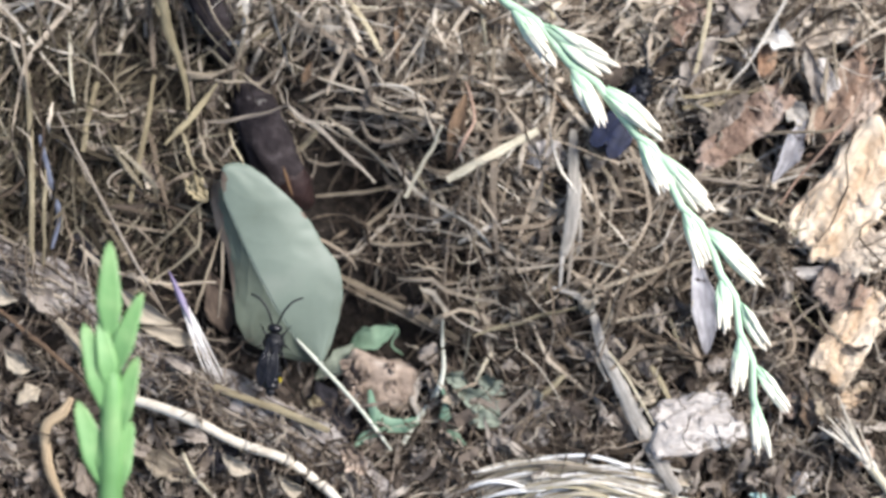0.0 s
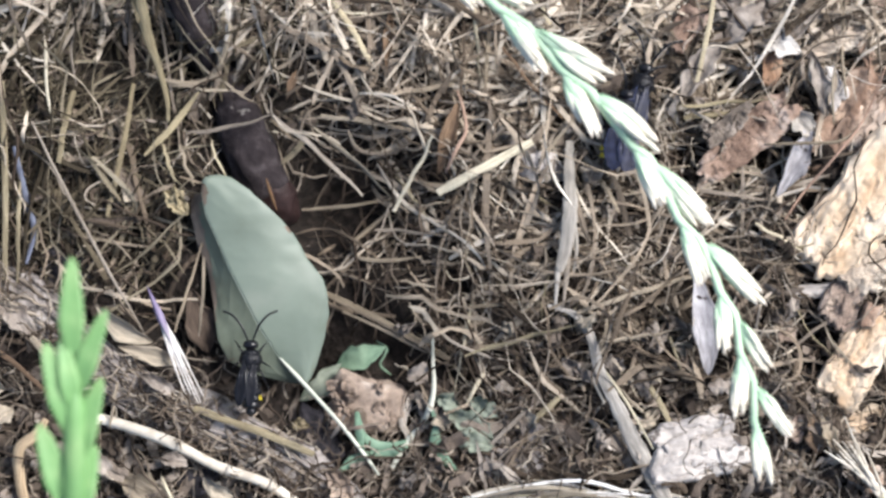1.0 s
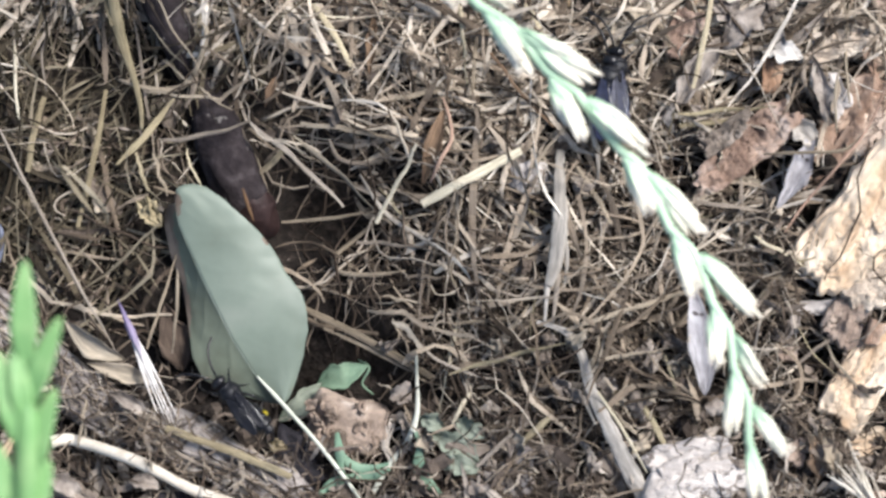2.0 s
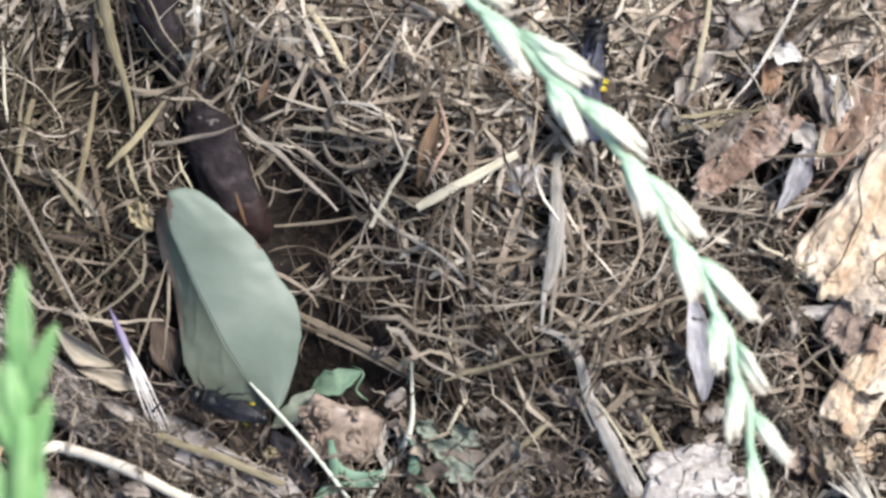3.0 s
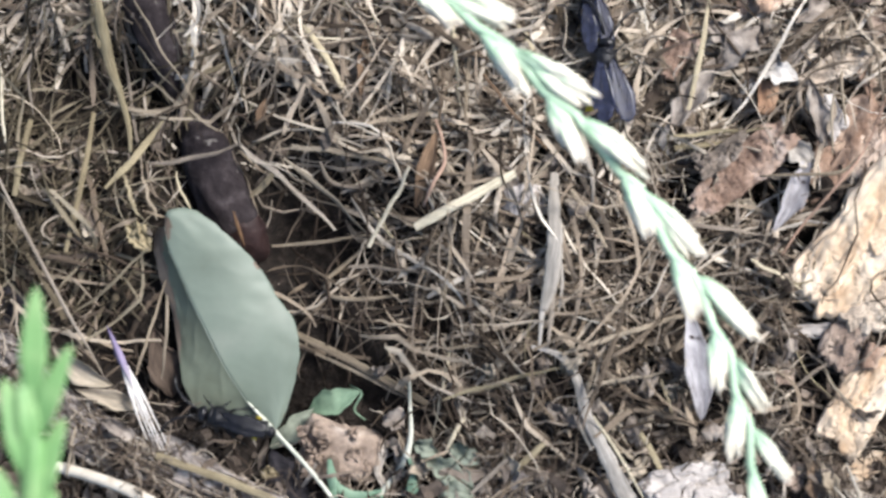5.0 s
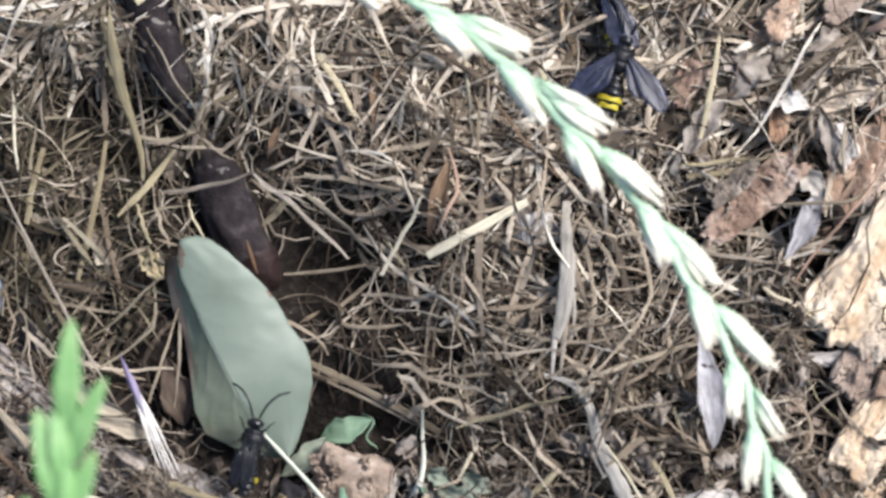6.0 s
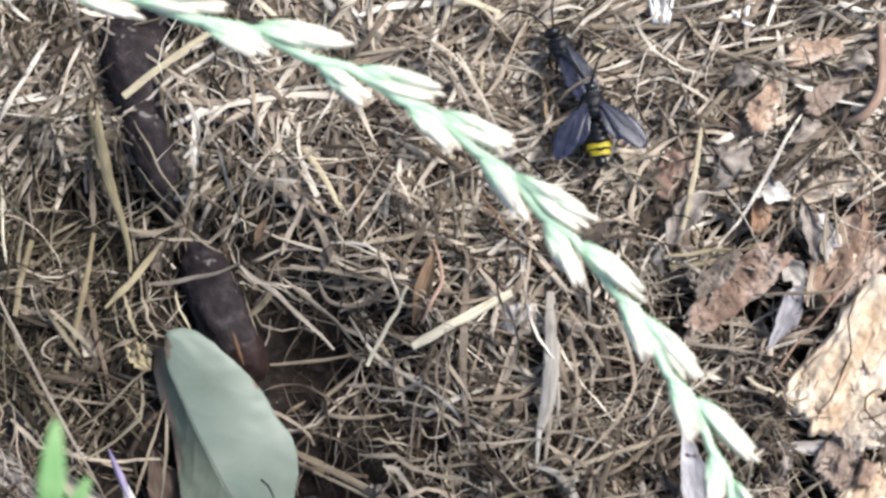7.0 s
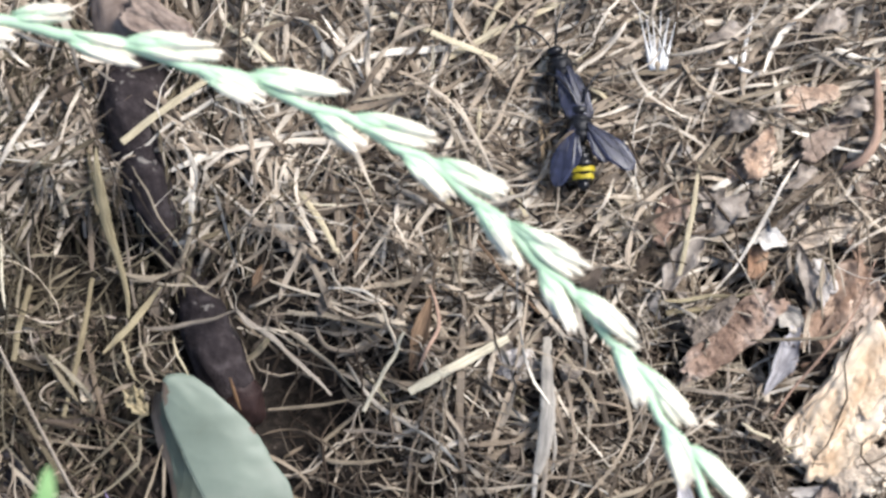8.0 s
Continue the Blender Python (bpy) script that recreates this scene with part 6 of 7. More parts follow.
lay(72.6, 44.0, 72.9, 36.6, 0.2, 0.7, 5.0, TAN_STRAW, "thin grey straw in the litter")
ribbon([(20.8, 16.4), (20.5, 10.0), (20.6, 3.0), (19.8, -4.4), (18.6, -9.0)], [1.5, 2.2, 3.0, 2.8, 1.4], STALK_GREY, "flat grey weathered stalk with frayed end", "flat_stalk", "stalk", 6.6, 0.16, 50, 0.22)
ribbon([(19.4, -3.0), (18.4, -9.0), (17.9, -15.4)], [1.4, 1.1, 0.5], STALK_GREY, "grey fibre frayed off the flat stalk", "fibre", "fibre", 6.4, 0.3)
ribbon([(20.4, -3.0), (20.0, -10.0), (19.3, -15.8)], [1.3, 1.0, 0.4], GREY_STRAW, "grey fibre frayed off the flat stalk", "fibre", "fibre", 6.2, 0.3)
ribbon([(21.2, 2.0), (21.9, -4.0), (21.4, -9.0)], [0.9, 0.8, 0.3], STALK_GREY, "grey fibre frayed off the flat stalk", "fibre", "fibre", 6.0, 0.3)
lay(19.3, -8.4, 21.9, 14.0, 0.5, 1.2, 3.8, GREY_STRAW, "grey weathered stalk fibre", flat=0.3)
lay(5.7, -41.6, 14.8, -33.5, 0.4, 1.2, 3.4, GREY_STRAW, "grey straw among crumbs")
lay(2.1, -14.3, -1.1, -31.7, -0.4, 0.9, 4.2, PALE_STRAW, "thin whitish straw among crumbs")
lay(0.9, -34.5, 4.3, -28.3, 0.2, 1.0, 4.0, PALE_STRAW, "short whitish straw among crumbs")
lay(12.6, -38.4, 18.8, -32.8, 0.2, 1.6, 3.4, YELLOW_STRAW, "yellowish straw piece among crumbs")
lay(-50.4, -35.0, -27.8, -43.6, 0.8, 1.9, 9.0, YELLOW_STRAW, "yellow-brown stalk along the dark root")
lay(-92.9, -19.6, -74.4, -35.5, 0.6, 1.3, 6.0, BROWN_HUSK, "thin brown stem on the root bank")
lay(-81.2, -21.6, -73.9, -29.9, 0.4, 1.8, 8.0, TAN_STRAW, "tan stem stub on the root bank")
lay(-64.8, -29.9, -66.1, -38.8, 0.2, 0.8, 8.0, TAN_STRAW, "thin pale stem beside the sprig")
lay(34.5, -35.6, 28.9, -30.0, 0.2, 0.9, 4.0, TAN_STRAW, "short tan straw in the litter")
lay(65.9, -16.3, 73.0, -20.4, -0.4, 0.8, 4.2, GREY_STRAW, "grey straw over the dark gap")
lay(72.5, -16.3, 61.3, -24.4, -0.3, 0.8, 4.2, GREY_STRAW, "grey straw over the dark gap")
curl([(-60.7, 29.1), (-54.0, 27.1), (-48.9, 28.1), (-45.9, 31.7), (-44.2, 37.4), (-45.4, 39.5)], 1.3, TAN_STRAW, "curled straw with an upturned end", lift=6.5)
curl([(-12.1, 4.5), (-17.7, -0.1), (-20.7, -3.1), (-19.7, -6.2), (-13.6, -6.7), (-7.5, -5.9)], 1.1, TAN_STRAW, "hooked straw in the mat", lift=4.6)
curl([(-21.8, 18.1), (-19.8, 14.7), (-14.7, 13.9), (-9.6, 15.8)], 1.1, GREY_STRAW, "bowed straw in the mat", lift=4.6)
curl([(60.6, 0.4), (64.7, 6.0), (70.9, 13.2), (76.6, 20.4), (80.3, 29.7)], 0.6, PINK_STEM, "long thin rootlet over the bark", "rootlet", 8.5, 0.9, category="rootlet")
curl([(57.7, 15.3), (64.8, 15.3), (72.0, 15.8), (77.1, 20.4)], 0.8, TAN_STRAW, "pale rootlet over the bark", "rootlet", 8.0, 0.9, category="rootlet")
curl([(65.2, 33.0), (65.0, 28.6), (67.6, 25.2), (69.0, 21.6)], 1.2, GREY_STRAW, "grey arching stem beside bark", "stem", 6.0, 0.6, category="stem")
curl([(67.4, 32.4), (66.4, 28.4), (68.6, 25.6), (70.0, 21.2)], 0.9, STALK_GREY, "grey arching stem beside bark", "stem", 6.4, 0.6, category="stem")
curl([(71.4, 30.6), (70.4, 26.0), (70.8, 19.0)], 0.6, TAN_STRAW, "thin rootlet hanging over the bark", "rootlet", 8.0, 0.9, category="rootlet")
curl([(59.6, 5.0), (59.2, 11.2), (60.2, 15.8)], 1.0, GREY_STRAW, "grey stem in the gap of the bark", "straw", 5.0)
curl([(73.4, 43.1), (72.9, 33.8), (73.3, 24.5)], 0.7, TAN_STRAW, "thin rootlet beside the bark", "rootlet", 6.0, 0.9, category="rootlet")
curl([(81.8, 65.7), (82.0, 58.8), (81.1, 52.4), (78.4, 48.2), (75.3, 47.1)], 2.2, PINK_STEM, "curved pinkish brown stem", "stem", 7.4, 0.85, category="stem")
curl([(49.4, 61.0), (56.7, 59.9), (60.9, 58.3), (63.1, 55.1)], 1.0, TAN_STRAW, "curved pale straw beside bark flakes", "straw", 5.0)
curl([(33.4, 45.2), (34.4, 37.9), (37.4, 33.8), (35.9, 28.6), (32.3, 25.5)], 0.7, TAN_STRAW, "thin curly rootlet on the litter", "rootlet", 5.0, 0.9, category="rootlet")
curl([(39.6, 43.1), (38.5, 39.0), (40.5, 35.9), (39.5, 30.7)], 0.6, TAN_STRAW, "thin curly rootlet on the litter", "rootlet", 5.0, 0.9, category="rootlet")
curl([(-78.6, -37.0), (-80.4, -40.0), (-83.6, -42.6), (-83.8, -47.0), (-82.6, -52.0), (-80.0, -57.8)], 2.9, AMBER_STEM, "curved amber-brown stem on the bank", "stem", 6.6, 0.85, category="stem")
dead_leaf("dead_leaf", -89.6, -38.4, -85.2, -35.0, 3.8, PALE_LEAF, "small pale curled leaf flake on the bank", 6, 6, 28.0, 0.5, 1.0, 1.2)
curl([(-85.4, 14.9), (-83.3, 4.8), (-81.9, -0.8), (-82.8, -7.6)], 1.6, BLUE_BIT, "bluish dead stalk among the grass", "stalk", 4.6, 0.5, category="stalk")
curl([(-56.5, -47.8), (-54.3, -52.2), (-50.9, -56.7)], 0.9, PALE_STRAW, "thin pale curved stem", "stem", 5.0, category="stem")
curl([(-78.2, 41.6), (-74.1, 39.0), (-75.0, 33.8), (-73.7, 26.6)], 0.7, GREY_STRAW, "thin grey forked stem", "stem", 6.0, category="stem")
curl([(-79.7, 35.3), (-79.2, 26.6), (-78.1, 20.9)], 0.8, PALE_STRAW, "thin pale stem on the grass", "stem", 6.0, category="stem")
curl([(-72.1, 43.1), (-74.1, 39.5), (-77.2, 39.0), (-78.7, 35.9)], 0.6, GREY_STRAW, "thin grey curly stem", "stem", 6.0, category="stem")


# loose straws that lie on top of the mat
loose = random.Random(77)
KINDS = ((TAN_STRAW, "dry tan straw lying on the mat"), (GREY_STRAW, "grey weathered straw lying on the mat"), (PALE_STRAW, "pale bleached straw lying on the mat"), (YELLOW_STRAW, "yellowish dry straw lying on the mat"))
for k in range(210):
    sx, sy = loose.uniform(-85, 72), loose.uniform(-22, 84)
    heading = loose.gauss(0.4, 0.4) if sx > 5 and sy > 30 else (loose.gauss(1.4, 0.4) if sx < -35 else loose.uniform(-1.57, 1.57))
    reach = loose.uniform(6, 19)
    if sx < -35 or -62 < sx < -20 and -38 < sy < 12 or abs(sx + 48 - 0.1 * (sy - 30)) < 9 and sy > 5:
        continue
    mat_k, text = KINDS[(0, 0, 1, 1, 2 if sy > 30 else 0, 3)[k % 6] if sy < 40 else (0, 1, 2, 2, 2, 0)[k % 6]]
    tagged(lay(sx, sy, sx + reach * math.cos(heading), sy + reach * math.sin(heading), loose.uniform(-5, 5), loose.uniform(0.35, 0.75), loose.uniform(2.6, 4.2), mat_k, text, over=2.0, rise=loose.uniform(0.2, 1.6)), group="loose straws")


ribbon([(16.4, -15.4), (19.6, -16.2), (22.4, -17.8), (24.8, -21.6), (26.3, -27.6), (29.4, -34.6), (33.2, -42.0), (38.6, -52.0), (41.0, -56.0)], [0.7, 1.0, 1.4, 1.8, 2.1, 2.7, 3.2, 3.0, 2.4], STALK_GREY, "flat grey weathered stalk beside the bark chunk", "stalk", "stalk", 5.6, 0.2, 70, 0.2)
ribbon([(25.2, -26.2), (25.6, -30.0), (27.0, -34.0)], [0.5, 1.1, 0.4], STALK_GREY, "grey splinter beside the flat stalk", "fibre", "fibre", 4.6, 0.3)
ribbon([(27.4, -28.0), (31.6, -34.4), (36.4, -42.6)], [0.4, 0.6, 0.3], PALE_STRAW, "thin pale fibre along the flat stalk", "fibre", "fibre", 7.2, 0.5)


# ---- purple-tipped dry floret ----
def purple_floret():
    x0, y0 = -59.5, -11.8
    x1, y1 = -49.2, -35.1
    f = base("dry_flower", x0, y0, 0, "dry flower head with a purple tip and whitish bracts", "flower")
    a = Vector((0, 0, gz(x0, y0) + 9.5))
    b = Vector((x1 - x0, y1 - y0, gz(x1, y1) + 7.0))
    side = Vector((-(b - a).y, (b - a).x, 0)).normalized()
    rnd = random.Random(8)
    part("floret", blade((b - a).length * 0.56, 1.5, 0.8, 0.7, -0.3, 16, 4, 0.45, 1.0), BRACT, f, "purple tip", at=along(a, b))
    for off in (-1.6, -0.9, -0.1, 0.5, 1.3):
        s = a.lerp(b, 0.26 + 0.03 * abs(off)) + side * off * 0.3
        e = a.lerp(b, rnd.uniform(0.94, 1.04)) + side * off * rnd.uniform(0.8, 1.1) + Vector((0, 0, rnd.uniform(-0.6, 0.8)))
        bm = bmesh.new()
        tube(bm, spline([s, s.lerp(e, 0.5) + Vector((0, 0, 0.4)) + side * off * 0.12, e], 14), [0.2 + 0.12 * math.sin(math.pi * min(1.0, q / 9)) - 0.006 * q for q in range(15)], 6, 0.6)
        part("bract", bm, PALE_BRACT, f)


purple_floret()


# ---- seed with white bristles ----
def pappus():
    x0, y0 = 41.4, 66.5
    f = base("seed", x0, y0, 0, "small seed with a tuft of stiff white bristles", "seed")
    z = gz(x0, y0) + 5.5
    rnd = random.Random(2)
    for k, (dx, dy) in enumerate([(-3.6, 9.4), (-2.2, 8.2), (-0.8, 8.8), (0.7, 10.2), (1.9, 8.4), (3.2, 7.6), (3.8, 9.6), (-1.2, 5.6), (1.2, 6.0)]):
        bm = bmesh.new()
        s, e = Vector((dx * 0.3, -0.6, z)), Vector((dx, dy, z + rnd.uniform(1, 4)))
        tube(bm, spline([s, s.lerp(e, 0.5) + Vector((0, 0, 0.3)), e], 8), [0.6, 0.55, 0.42, 0.26, 0.15, 0.11, 0.09, 0.07, 0.05], 6)
        part("bristle", bm, PAPPUS, f)
    bm = bmesh.new()
    tube(bm, spline([(0, 0.9, z), (0, -0.6, z - 0.3), (0, -1.8, z - 0.8)], 6), [1.2, 1.3, 1.1, 0.9, 0.7, 0.5, 0.2], 8)
    part("seed_body", bm, TAN_STRAW, f)


pappus()
curl([(59.6, 77.0), (58.2, 71.6), (57.3, 66.3)], 1.0, PAPPUS, "whitish forked dry stem", "stem", 6.0, category="stem")
curl([(54.7, 68.4), (57.0, 66.1), (58.9, 65.4)], 0.8, PAPPUS, "whitish dry forked stem end", "stem", 6.0, category="stem")


# ---- awned seed head ----
def awned_head():
    x0, y0 = 85.4, -58.6
    x1, y1 = 73.4, -44.6
    f = base("dry_grass", x0, y0, 0, "straw-coloured awned dry grass on crumbs", "dry grass")
    a, b = Vector((0, 0, gz(x0, y0) + 6)), Vector((x1 - x0, y1 - y0, gz(x1, y1) + 9))
    bm = bmesh.new()
    tube(bm, spline([a - (b - a) * 0.8, a, a.lerp(b, 0.55)], 14), 0.9, 8)
    part("stem", bm, PALE_STRAW, f)
    rnd = random.Random(6)
    d = (b - a).normalized()
    for k in range(9):
        p = a.lerp(b, 0.42 + 0.045 * k)
        aim = (d + Vector((rnd.uniform(-0.3, 0.3), rnd.uniform(-0.3, 0.3), rnd.uniform(-0.05, 0.2)))).normalized()
        part("glume", blade(5.0, 1.3, 0.6, 0.3, 0.2, 8, 4), WHITE_ROOT, f, at=along(p, p + aim))
        bm = bmesh.new()
        tube(bm, spline([p + aim * 4, p + aim * 8 + Vector((0, 0, 0.5)), p + aim * rnd.uniform(11, 15)], 6), [0.34, 0.32, 0.29, 0.25, 0.21, 0.16, 0.1], 5)
        part("awn", bm, WHITE_ROOT, f)


awned_head()


# ---- bleached tussock at the lower edge ----
def tussock():
    x0, y0 = 24.2, -53.6
    f = base("tussock", x0, y0, 0, "bleached tussock of arching dead grass", "dead grass")
    rnd = random.Random(12)
    for k in range(230):
        v = rnd.uniform(0, 1)
        bend = rnd.gauss(0, 1.6)
        xs, ys = -30 + 8 * v + rnd.uniform(-3, 12), -2.4 - 9 * v + bend + rnd.uniform(-1.5, 1.5)
        xe, ye = rnd.uniform(-2, 22), -0.6 - 11 * v + bend + rnd.uniform(-3.5, 2.5)
        mx, my = (xs + xe) / 2 - 3 + rnd.uniform(-3, 3), 2.4 - 9.5 * v + bend + rnd.uniform(-1, 1)
        za, zb = gz(x0 + xs, y0 + ys) + 1.5, gz(x0 + xe, y0 + ye) + rnd.uniform(1.5, 4)
        bm = bmesh.new()
        w = rnd.choice((0.1, 0.13, 0.17, 0.22, 0.3, 0.42)) * (1 + 0.4 * v)
        tube(bm, spline([(xs, ys, za), (mx, my, max(za, zb) + rnd.uniform(1.0, 4.5)), ((mx + xe) / 2, (my + ye) / 2 + rnd.uniform(0, 2), max(za, zb) + rnd.uniform(0.6, 3.0)), (xe, ye, zb)], 16), [w * (0.35 + 0.65 * min(1, min(q, 16 - q) / 4)) for q in range(17)], 6, rnd.uniform(0.25, 0.6), twist=rnd.uniform(-1, 1))
        part("grass_blade", bm, (PALE_LEAF, WHITE_ROOT, PAPPUS, WHITE_ROOT, PALE_STRAW, PAPPUS)[k % 6], f)


tussock()


# ---- small glaucous plant at the lower edge ----
def glaucous_plant():
    x0, y0 = 60.0, -59.5
    f = base("small_plant", x0, y0, 0, "small plant with pale blue-green leaves", "plant")
    rnd = random.Random(14)
    z = gz(x0, y0)
    for k in range(11):
        a = rnd.uniform(0.2, 2.9)
        s = Vector((rnd.uniform(-3, 3), rnd.uniform(-2, 2), z + rnd.uniform(1, 4)))
        e = s + Vector((math.cos(a) * 4, math.sin(a) * 4, rnd.uniform(0, 2)))
        part("leaf", blade(rnd.uniform(3.2, 5), rnd.uniform(1.6, 2.4), 0.4, 0.5, 0.4, 8, 4), TEAL, f, at=along(s, e))


glaucous_plant()


# ---- wasps ----
def wasp(name, size, label, bands, membrane, stout=1.0, broad=2.7, wing=11.2, arcs=((12, 168),)):
    """A wasp facing +x, its feet at z = 0; size is its body length in mm."""
    w = tagged(new(name), label, "wasp", "wasps")
    k = size / 14.0

    def lathe(xs, rs, z, squash=0.92, sides=18):
        bm = bmesh.new()
        tube(bm, [Vector((x * k, 0, z * k)) for x in xs], [r * k * stout for r in rs], sides, squash)
        return bm

    part("head", lathe([7.0, 6.85, 6.5, 6.0, 5.6, 5.3, 5.1], [0.3, 0.85, 1.2, 1.32, 1.2, 0.8, 0.5], 2.6, 0.8), WASP_BLACK, w)
    part("collar", lathe([5.2, 5.05, 4.8, 4.4, 4.15], [0.55, 1.05, 1.45, 1.62, 1.45], 2.8, 0.95), WASP_FUR, w)
    part("thorax", lathe([4.4, 4.2, 3.8, 3.2, 2.6, 2.25, 2.1, 1.95, 1.5, 1.0, 0.6, 0.3], [1.3, 1.62, 1.82, 1.9, 1.82, 1.66, 1.5, 1.6, 1.5, 1.2, 0.8, 0.4], 2.85, 0.95), WASP_FUR, w)
    xs, rs = [0.5], [0.35]
    for s in range(6):
        a = 0.1 - s * 1.2
        r = [1.3, 1.68, 1.82, 1.75, 1.48, 0.85][s]
        xs += [a, a - 0.5, a - 1.0, a - 1.15]
        rs += [r * 0.82, r, r * 0.98, r * 0.86]
    xs.append(-7.6)
    rs.append(0.15)
    abdomen = part("abdomen", lathe(xs, rs, 2.5, 0.85), WASP_BLACK, w)
    for s, (lo, hi) in itertools.product(bands, arcs):
        a, r = 0.1 - s * 1.2, [1.3, 1.68, 1.82, 1.75, 1.48, 0.85][s] * stout
        bm = bmesh.new()
        n = 15
        ring = []
        for x, rr in ((a - 0.02, r * 0.95), (a - 0.3, r * 1.035), (a - 0.75, r * 1.04), (a - 0.98, r * 1.01)):
            row = []
            for j in range(n + 1):
                th = radians(lo + (hi - lo) * j / n)
                notch = -0.3 * math.exp(-((th - 1.57) / 0.35) ** 2)
                row.append(bm.verts.new(Vector((x + (notch if x > a - 0.5 else 0), rr * math.cos(th), 2.5 + rr * 0.87 * math.sin(th))) * k * MM))
            ring.append(row)
        for p, q in zip(ring, ring[1:]):
            for j in range(n):
                bm.faces.new((p[j], p[j + 1], q[j + 1], q[j])).smooth = True
        bmesh.ops.solidify(bm, geom=bm.faces[:], thickness=0.06 * k * MM)
        part("yellow_band", bm, WASP_YELLOW, abdomen, "bright yellow band")
    for sgn in (-1, 1):
        bm = bmesh.new()
        tube(bm, [p * k for p in spline([(6.8, sgn * 0.45, 3.1), (7.9, sgn * 0.9, 3.9), (9.7, sgn * 1.7, 4.2), (11.6, sgn * 3.3, 4.0), (12.5, sgn * 5.2, 3.6)], 20)], [0.16 * k] * 3 + [0.22 * k + 0.02 * k * math.sin(q * 2.1) for q in range(18)], 7)
        part("antenna", bm, WASP_BLACK, w)
        bm = bmesh.new()
        bmesh.ops.create_uvsphere(bm, u_segments=10, v_segments=8, radius=1.0)
        for v in bm.verts:
            v.co = Vector((6.2 + v.co.x * 0.5, sgn * 0.95 + v.co.y * 0.35, 2.8 + v.co.z * 0.6)) * k * MM
        part("eye", bm, WASP_BLACK, w)
        for x, reach, ahead, length in ((4.3, 2.6, 2.4, 1.0), (3.2, 3.0, -1.2, 1.0), (2.0, 3.0, -4.6, 1.0)):
            hip, knee = Vector((x, sgn * 1.1, 1.9)), Vector((x + ahead * 0.35, sgn * reach * 0.75, 3.2))
            ankle, toe = Vector((x + ahead * 0.8, sgn * reach, 0.9)), Vector((x + ahead * 1.15, sgn * (reach + 0.7), 0.1))
            bm = bmesh.new()
            tube(bm, [q * k for q in (hip, hip.lerp(knee, 0.5), knee)], [0.24 * k, 0.34 * k, 0.22 * k], 7)
            tube(bm, [q * k for q in (knee, knee.lerp(ankle, 0.5), ankle)], [0.19 * k, 0.22 * k, 0.15 * k], 7)
            tube(bm, [q * k for q in (ankle, toe)], [0.13 * k, 0.07 * k], 6)
            part("leg", bm, WASP_BLACK, w)
    wings = {}
    for sgn in (-1, 1):
        for kind, length, width, x, z in (("forewing", wing, broad, 3.6, 4.6), ("hindwing", wing * 0.62, broad * 0.8, 2.7, 4.4)):
            bm = blade(length * k, width * k, 0.06 * k, 0.25 * k, 0.1 * k, 16, 6, 0.62, 0.48)
            o = part(kind, bm, membrane, w, "smoky blue-black wing")
            for v0, v1 in ((0.0, 0.16), (0.3, -0.1), (-0.25, -0.3)):
                vb = bmesh.new()
                tube(vb, [Vector((0.2, v0 * width * 0.3, 0.12)) * k, Vector((length * 0.5, v0 * width, 0.34)) * k, Vector((length * 0.93, v1 * width, 0.14)) * k], [0.09 * k, 0.08 * k, 0.04 * k], 5)
                part("vein", vb, DARK_WING, o)
            wings[kind, sgn] = (o, x * k, sgn * 0.9 * k, z * k)
    return w, wings


def wing_pose(entry, sgn, spread, droop=1.0):
    o, x, y, z = entry
    return pose(x * MM, y * MM, z * MM, sgn * 6, droop, 180 - sgn * spread)


lone, lone_wings = wasp("wasp", 13.8, "small black wasp, dark wings folded, yellow marks on its side", (3,), DARK_WING, 1.18, 2.4, 9.4, ((-8, 38), (142, 188)))
front, front_wings = wasp("wasp", 15.0, "black wasp with folded blue-black wings and yellow-banded tail, walking ahead", (3, 4), WING, 1.18, 3.0)
rear, rear_wings = wasp("wasp", 15.4, "black wasp with two bright yellow bands and spread smoky wings", (3, 4), WING, 1.18, 4.2)


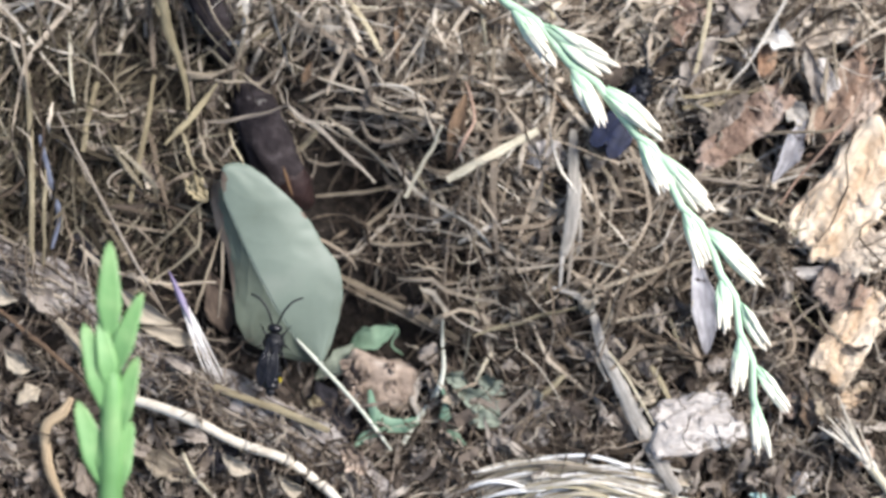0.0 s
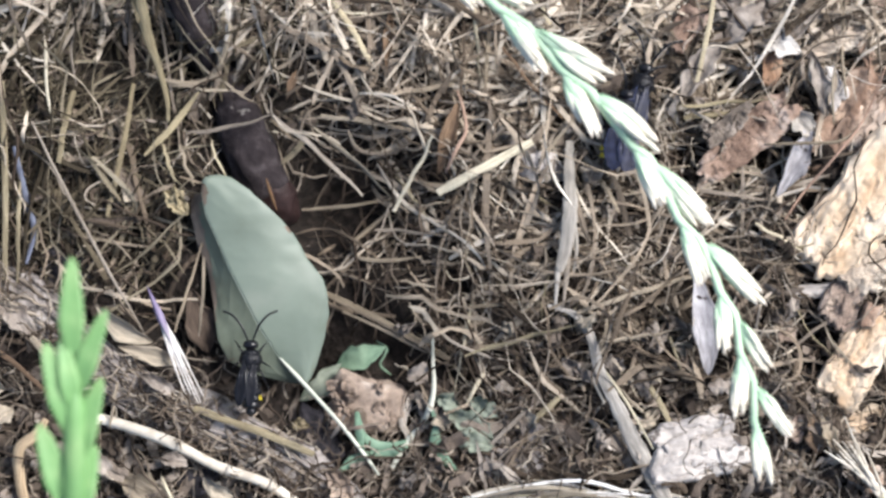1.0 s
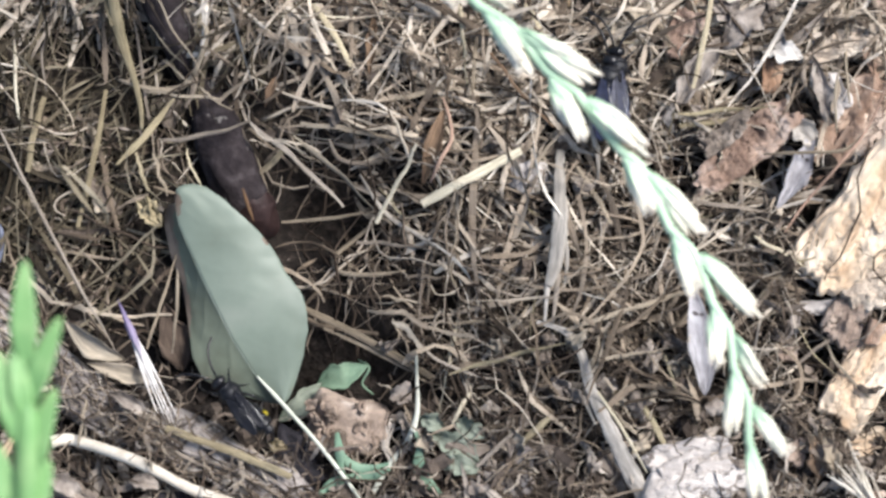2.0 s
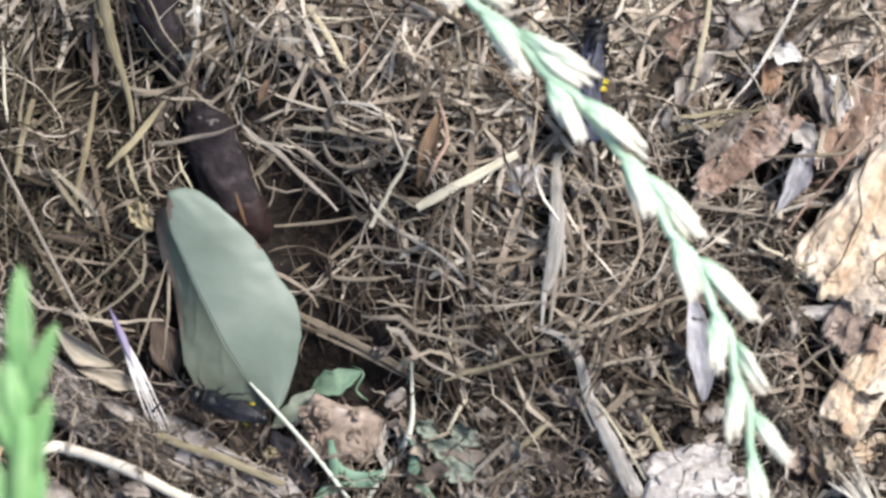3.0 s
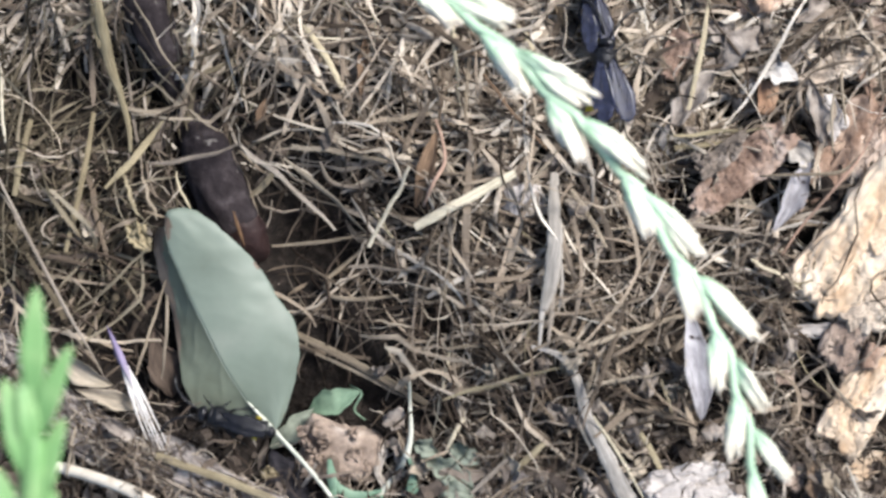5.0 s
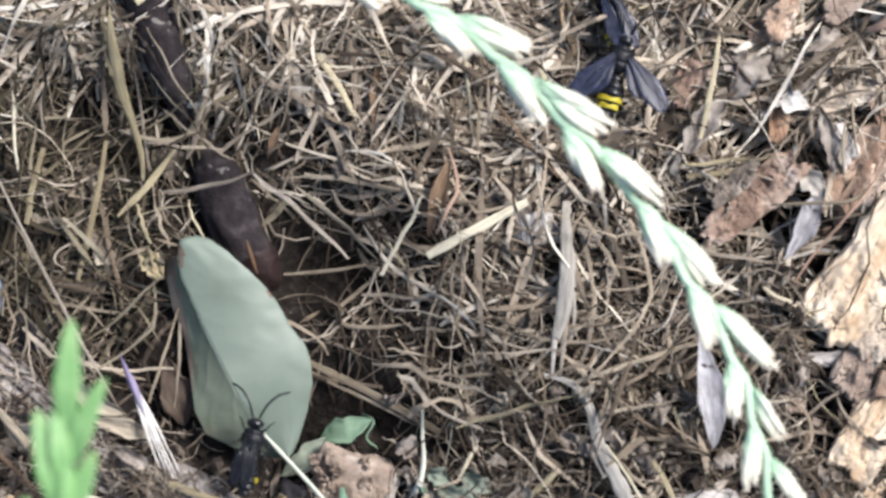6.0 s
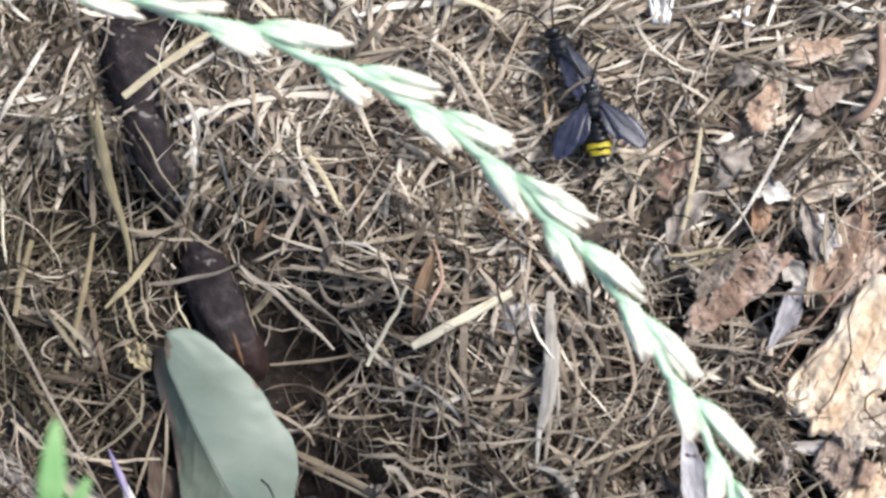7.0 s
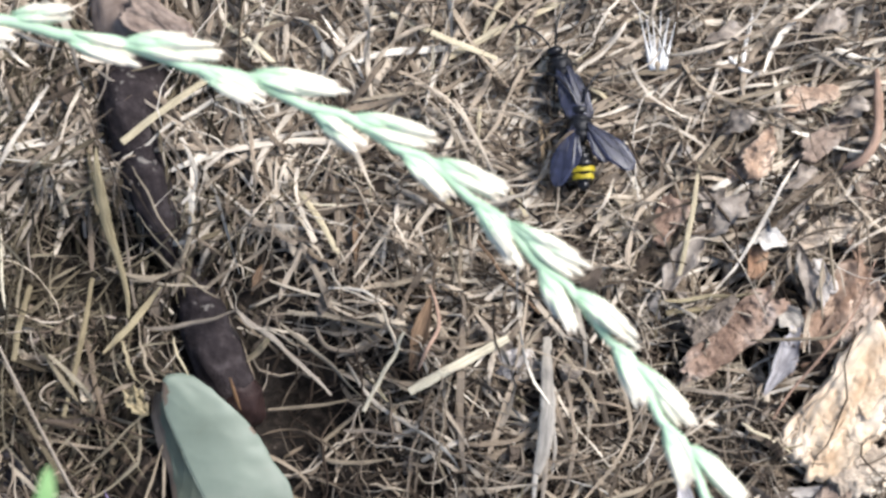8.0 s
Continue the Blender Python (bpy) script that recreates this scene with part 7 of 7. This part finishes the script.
def motions():
    walk(lone, [
        (0.0, pose(-0.03879, -0.02949, 0.00450, 0, 0, 85.7)),
        (0.4, pose(-0.03872, -0.02788, 0.00450, 0, 0, 85.4)),
        (0.6, pose(-0.03932, -0.02970, 0.00450, 0, 0, 91.6)),
        (0.9, pose(-0.03926, -0.02921, 0.00450, 0, 0, 89.5)),
        (1.0, pose(-0.03954, -0.02901, 0.00450, 0, 0, 90.5)),
        (1.2, pose(-0.03839, -0.03081, 0.00450, 0, 0, 123.7)),
        (1.5, pose(-0.03748, -0.02957, 0.00450, 0, 0, 132.8)),
        (1.8, pose(-0.03607, -0.03093, 0.00450, 0, 0, 148.1)),
        (2.0, pose(-0.03643, -0.03082, 0.00450, 0, 0, 137.2)),
        (3.3, pose(-0.03775, -0.02952, 0.00450, 0, 0, 167.4)),
        (3.6, pose(-0.03678, -0.02905, 0.00450, 0, 0, 170.7)),
        (4.0, pose(-0.03607, -0.02883, 0.00450, 0, 0, 188.6)),
        (4.5, pose(-0.03453, -0.02915, 0.00450, 0, 0, 174.3)),
        (4.7, pose(-0.03625, -0.02931, 0.00450, 0, 0, 172.8)),
        (5.8, pose(-0.03607, -0.02842, 0.00450, 0, 0, 103.6)),
        (6.0, pose(-0.03595, -0.03022, 0.00450, 0, 0, 80.7)),
        (6.4, pose(-0.03366, -0.03052, 0.00450, 0, 0, 67.8)),
        (7.0, pose(-0.03050, -0.03150, 0.00450, 0, 0, 72.0)),
        (8.0, pose(-0.02980, -0.03100, 0.00450, 0, 0, 76.0)),
    ])
    walk(front, [
        (0.0, pose(0.03241, 0.02140, 0.00200, 0, 0, 66.8)),
        (0.3, pose(0.03050, 0.02367, 0.00200, 0, 0, 58.5)),
        (0.6, pose(0.03139, 0.02442, 0.00200, 0, 0, 48.3)),
        (0.9, pose(0.03316, 0.02326, 0.00200, 0, 0, 69.8)),
        (1.2, pose(0.03348, 0.02347, 0.00200, 0, 0, 78.4)),
        (1.5, pose(0.03443, 0.02604, 0.00200, 0, 0, 87.0)),
        (1.8, pose(0.03124, 0.02765, 0.00200, 0, 0, 85.4)),
        (2.0, pose(0.03044, 0.02724, 0.00200, 0, 0, 87.0)),
        (3.3, pose(0.02706, 0.03486, 0.00200, 0, 0, 94.0)),
        (3.6, pose(0.02791, 0.03649, 0.00200, 0, 0, 97.4)),
        (4.0, pose(0.02789, 0.03953, 0.00200, 0, 0, 92.3)),
        (4.5, pose(0.02756, 0.04342, 0.00200, 0, 0, 99.5)),
        (4.7, pose(0.02745, 0.04381, 0.00200, 0, 0, 98.6)),
        (5.8, pose(0.02874, 0.04972, 0.00200, 0, 0, 99.3)),
        (6.0, pose(0.02860, 0.05026, 0.00200, 0, 0, 104.7)),
        (6.2, pose(0.02765, 0.05267, 0.00200, 0, 0, 105.2)),
        (6.5, pose(0.02658, 0.05426, 0.00200, 0, 0, 104.6)),
        (6.7, pose(0.02612, 0.05495, 0.00200, 0, 0, 110.0)),
        (6.9, pose(0.02552, 0.05761, 0.00200, 0, 0, 113.5)),
        (7.0, pose(0.02427, 0.05783, 0.00200, 0, 0, 117.5)),
        (7.5, pose(0.02216, 0.05965, 0.00200, 0, 0, 127.0)),
        (8.0, pose(0.02453, 0.06269, 0.00200, 0, 0, 110.9)),
    ])
    walk(rear, [
        (0.0, pose(0.03014, 0.01780, 0.00330, 0, 0, 54.0)),
        (0.3, pose(0.03012, 0.01828, 0.00330, 0, 0, 55.0)),
        (0.6, pose(0.03170, 0.01743, 0.00330, 0, 0, 50.0)),
        (0.9, pose(0.03013, 0.01807, 0.00330, 0, 0, 69.6)),
        (1.2, pose(0.02889, 0.01768, 0.00330, 0, 0, 77.0)),
        (1.5, pose(0.02860, 0.01855, 0.00330, 0, 0, 79.0)),
        (1.8, pose(0.02907, 0.02272, 0.00330, 0, 0, 82.0)),
        (2.1, pose(0.02868, 0.02565, 0.00330, 0, 0, 84.0)),
        (3.3, pose(0.02530, 0.02540, 0.00330, 0, 0, 95.0)),
        (3.6, pose(0.02650, 0.02850, 0.00330, 0, 0, 100.0)),
        (4.0, pose(0.02700, 0.03240, 0.00330, 0, 0, 106.0)),
        (4.4, pose(0.02937, 0.03130, 0.00330, 0, 0, 97.6)),
        (4.7, pose(0.02890, 0.03140, 0.00330, 0, 0, 83.0)),
        (5.8, pose(0.02924, 0.03729, 0.00330, 0, 0, 78.4)),
        (6.0, pose(0.02939, 0.03820, 0.00330, 0, 0, 74.7)),
        (6.2, pose(0.02912, 0.04124, 0.00330, 0, 0, 77.6)),
        (6.5, pose(0.03085, 0.04608, 0.00330, 0, 0, 81.1)),
        (6.7, pose(0.02944, 0.04457, 0.00330, 0, 0, 93.1)),
        (6.9, pose(0.02976, 0.04432, 0.00330, 0, 0, 98.4)),
        (7.0, pose(0.02882, 0.04651, 0.00330, 0, 0, 98.1)),
        (7.5, pose(0.02727, 0.04897, 0.00330, 0, 0, 100.9)),
        (8.0, pose(0.02691, 0.05075, 0.00330, 0, 0, 93.2)),
    ])
    # the sprig sways a little about its foot
    sway = ((0.0, 1.3), (1.0, 1.45), (2.0, 1.35), (3.3, 0.5), (4.0, 0.05), (4.7, -0.1), (6.0, -1.85), (6.5, -2.1), (7.2, -1.9), (8.0, -1.9))
    place = swaying_sprig.matrix_basis.copy()
    walk(swaying_sprig, [(t, place @ pose(0, 0, 0, 0, 0, a)) for t, a in sway])
    lone_right = [(0.0, -7), (1.8, -7), (3.2, -4), (4.7, -4), (5.7, -7), (8.0, -7)]
    lone_left = [(0.0, 8), (1.8, 8), (3.2, -3), (4.7, -3), (5.7, 8), (8.0, 8)]
    front_right = [(0.0, 2), (2.2, 2), (3.2, -12), (3.7, -14), (4.2, -8), (4.7, 1), (5.8, 6), (6.2, 11), (6.5, 14), (6.8, 3), (8.0, 2)]
    front_left = [(0.0, 2), (2.2, 3), (3.2, 17), (3.7, 20), (4.2, 12), (4.7, 5), (5.8, -2), (6.2, -8), (6.5, -11), (6.8, 1), (8.0, 2)]
    right = [(0.0, 6), (0.5, 6), (1.0, 14), (1.6, 16), (2.2, 6), (3.5, -2), (4.0, -9), (4.3, 0), (4.7, 23), (5.4, 26), (5.8, 36), (6.0, 48), (6.2, 56), (6.5, 54), (6.7, 62), (6.8, 62), (7.0, 36), (7.2, 40), (7.5, 44), (8.0, 42)]
    left = [(0.0, 4), (0.5, 4), (1.0, -10), (1.6, -12), (2.2, 0), (3.5, 6), (4.0, 11), (4.3, 2), (4.7, -21), (5.4, 10), (5.8, 28), (6.0, 30), (6.2, -8), (6.5, -18), (6.7, 36), (6.8, 40), (7.0, 36), (7.2, 34), (7.5, 30), (8.0, 20)]
    for wings, tables in ((lone_wings, (lone_right, lone_left)), (front_wings, (front_right, front_left)), (rear_wings, (right, left))):
        for (kind, sgn), entry in wings.items():
            table = tables[0] if sgn < 0 else tables[1]
            share, extra = (1.0, 0.0) if kind == "forewing" else (0.95, -9.0)
            walk(entry[0], [(t, wing_pose(entry, sgn, a * share + extra)) for t, a in table])


motions()
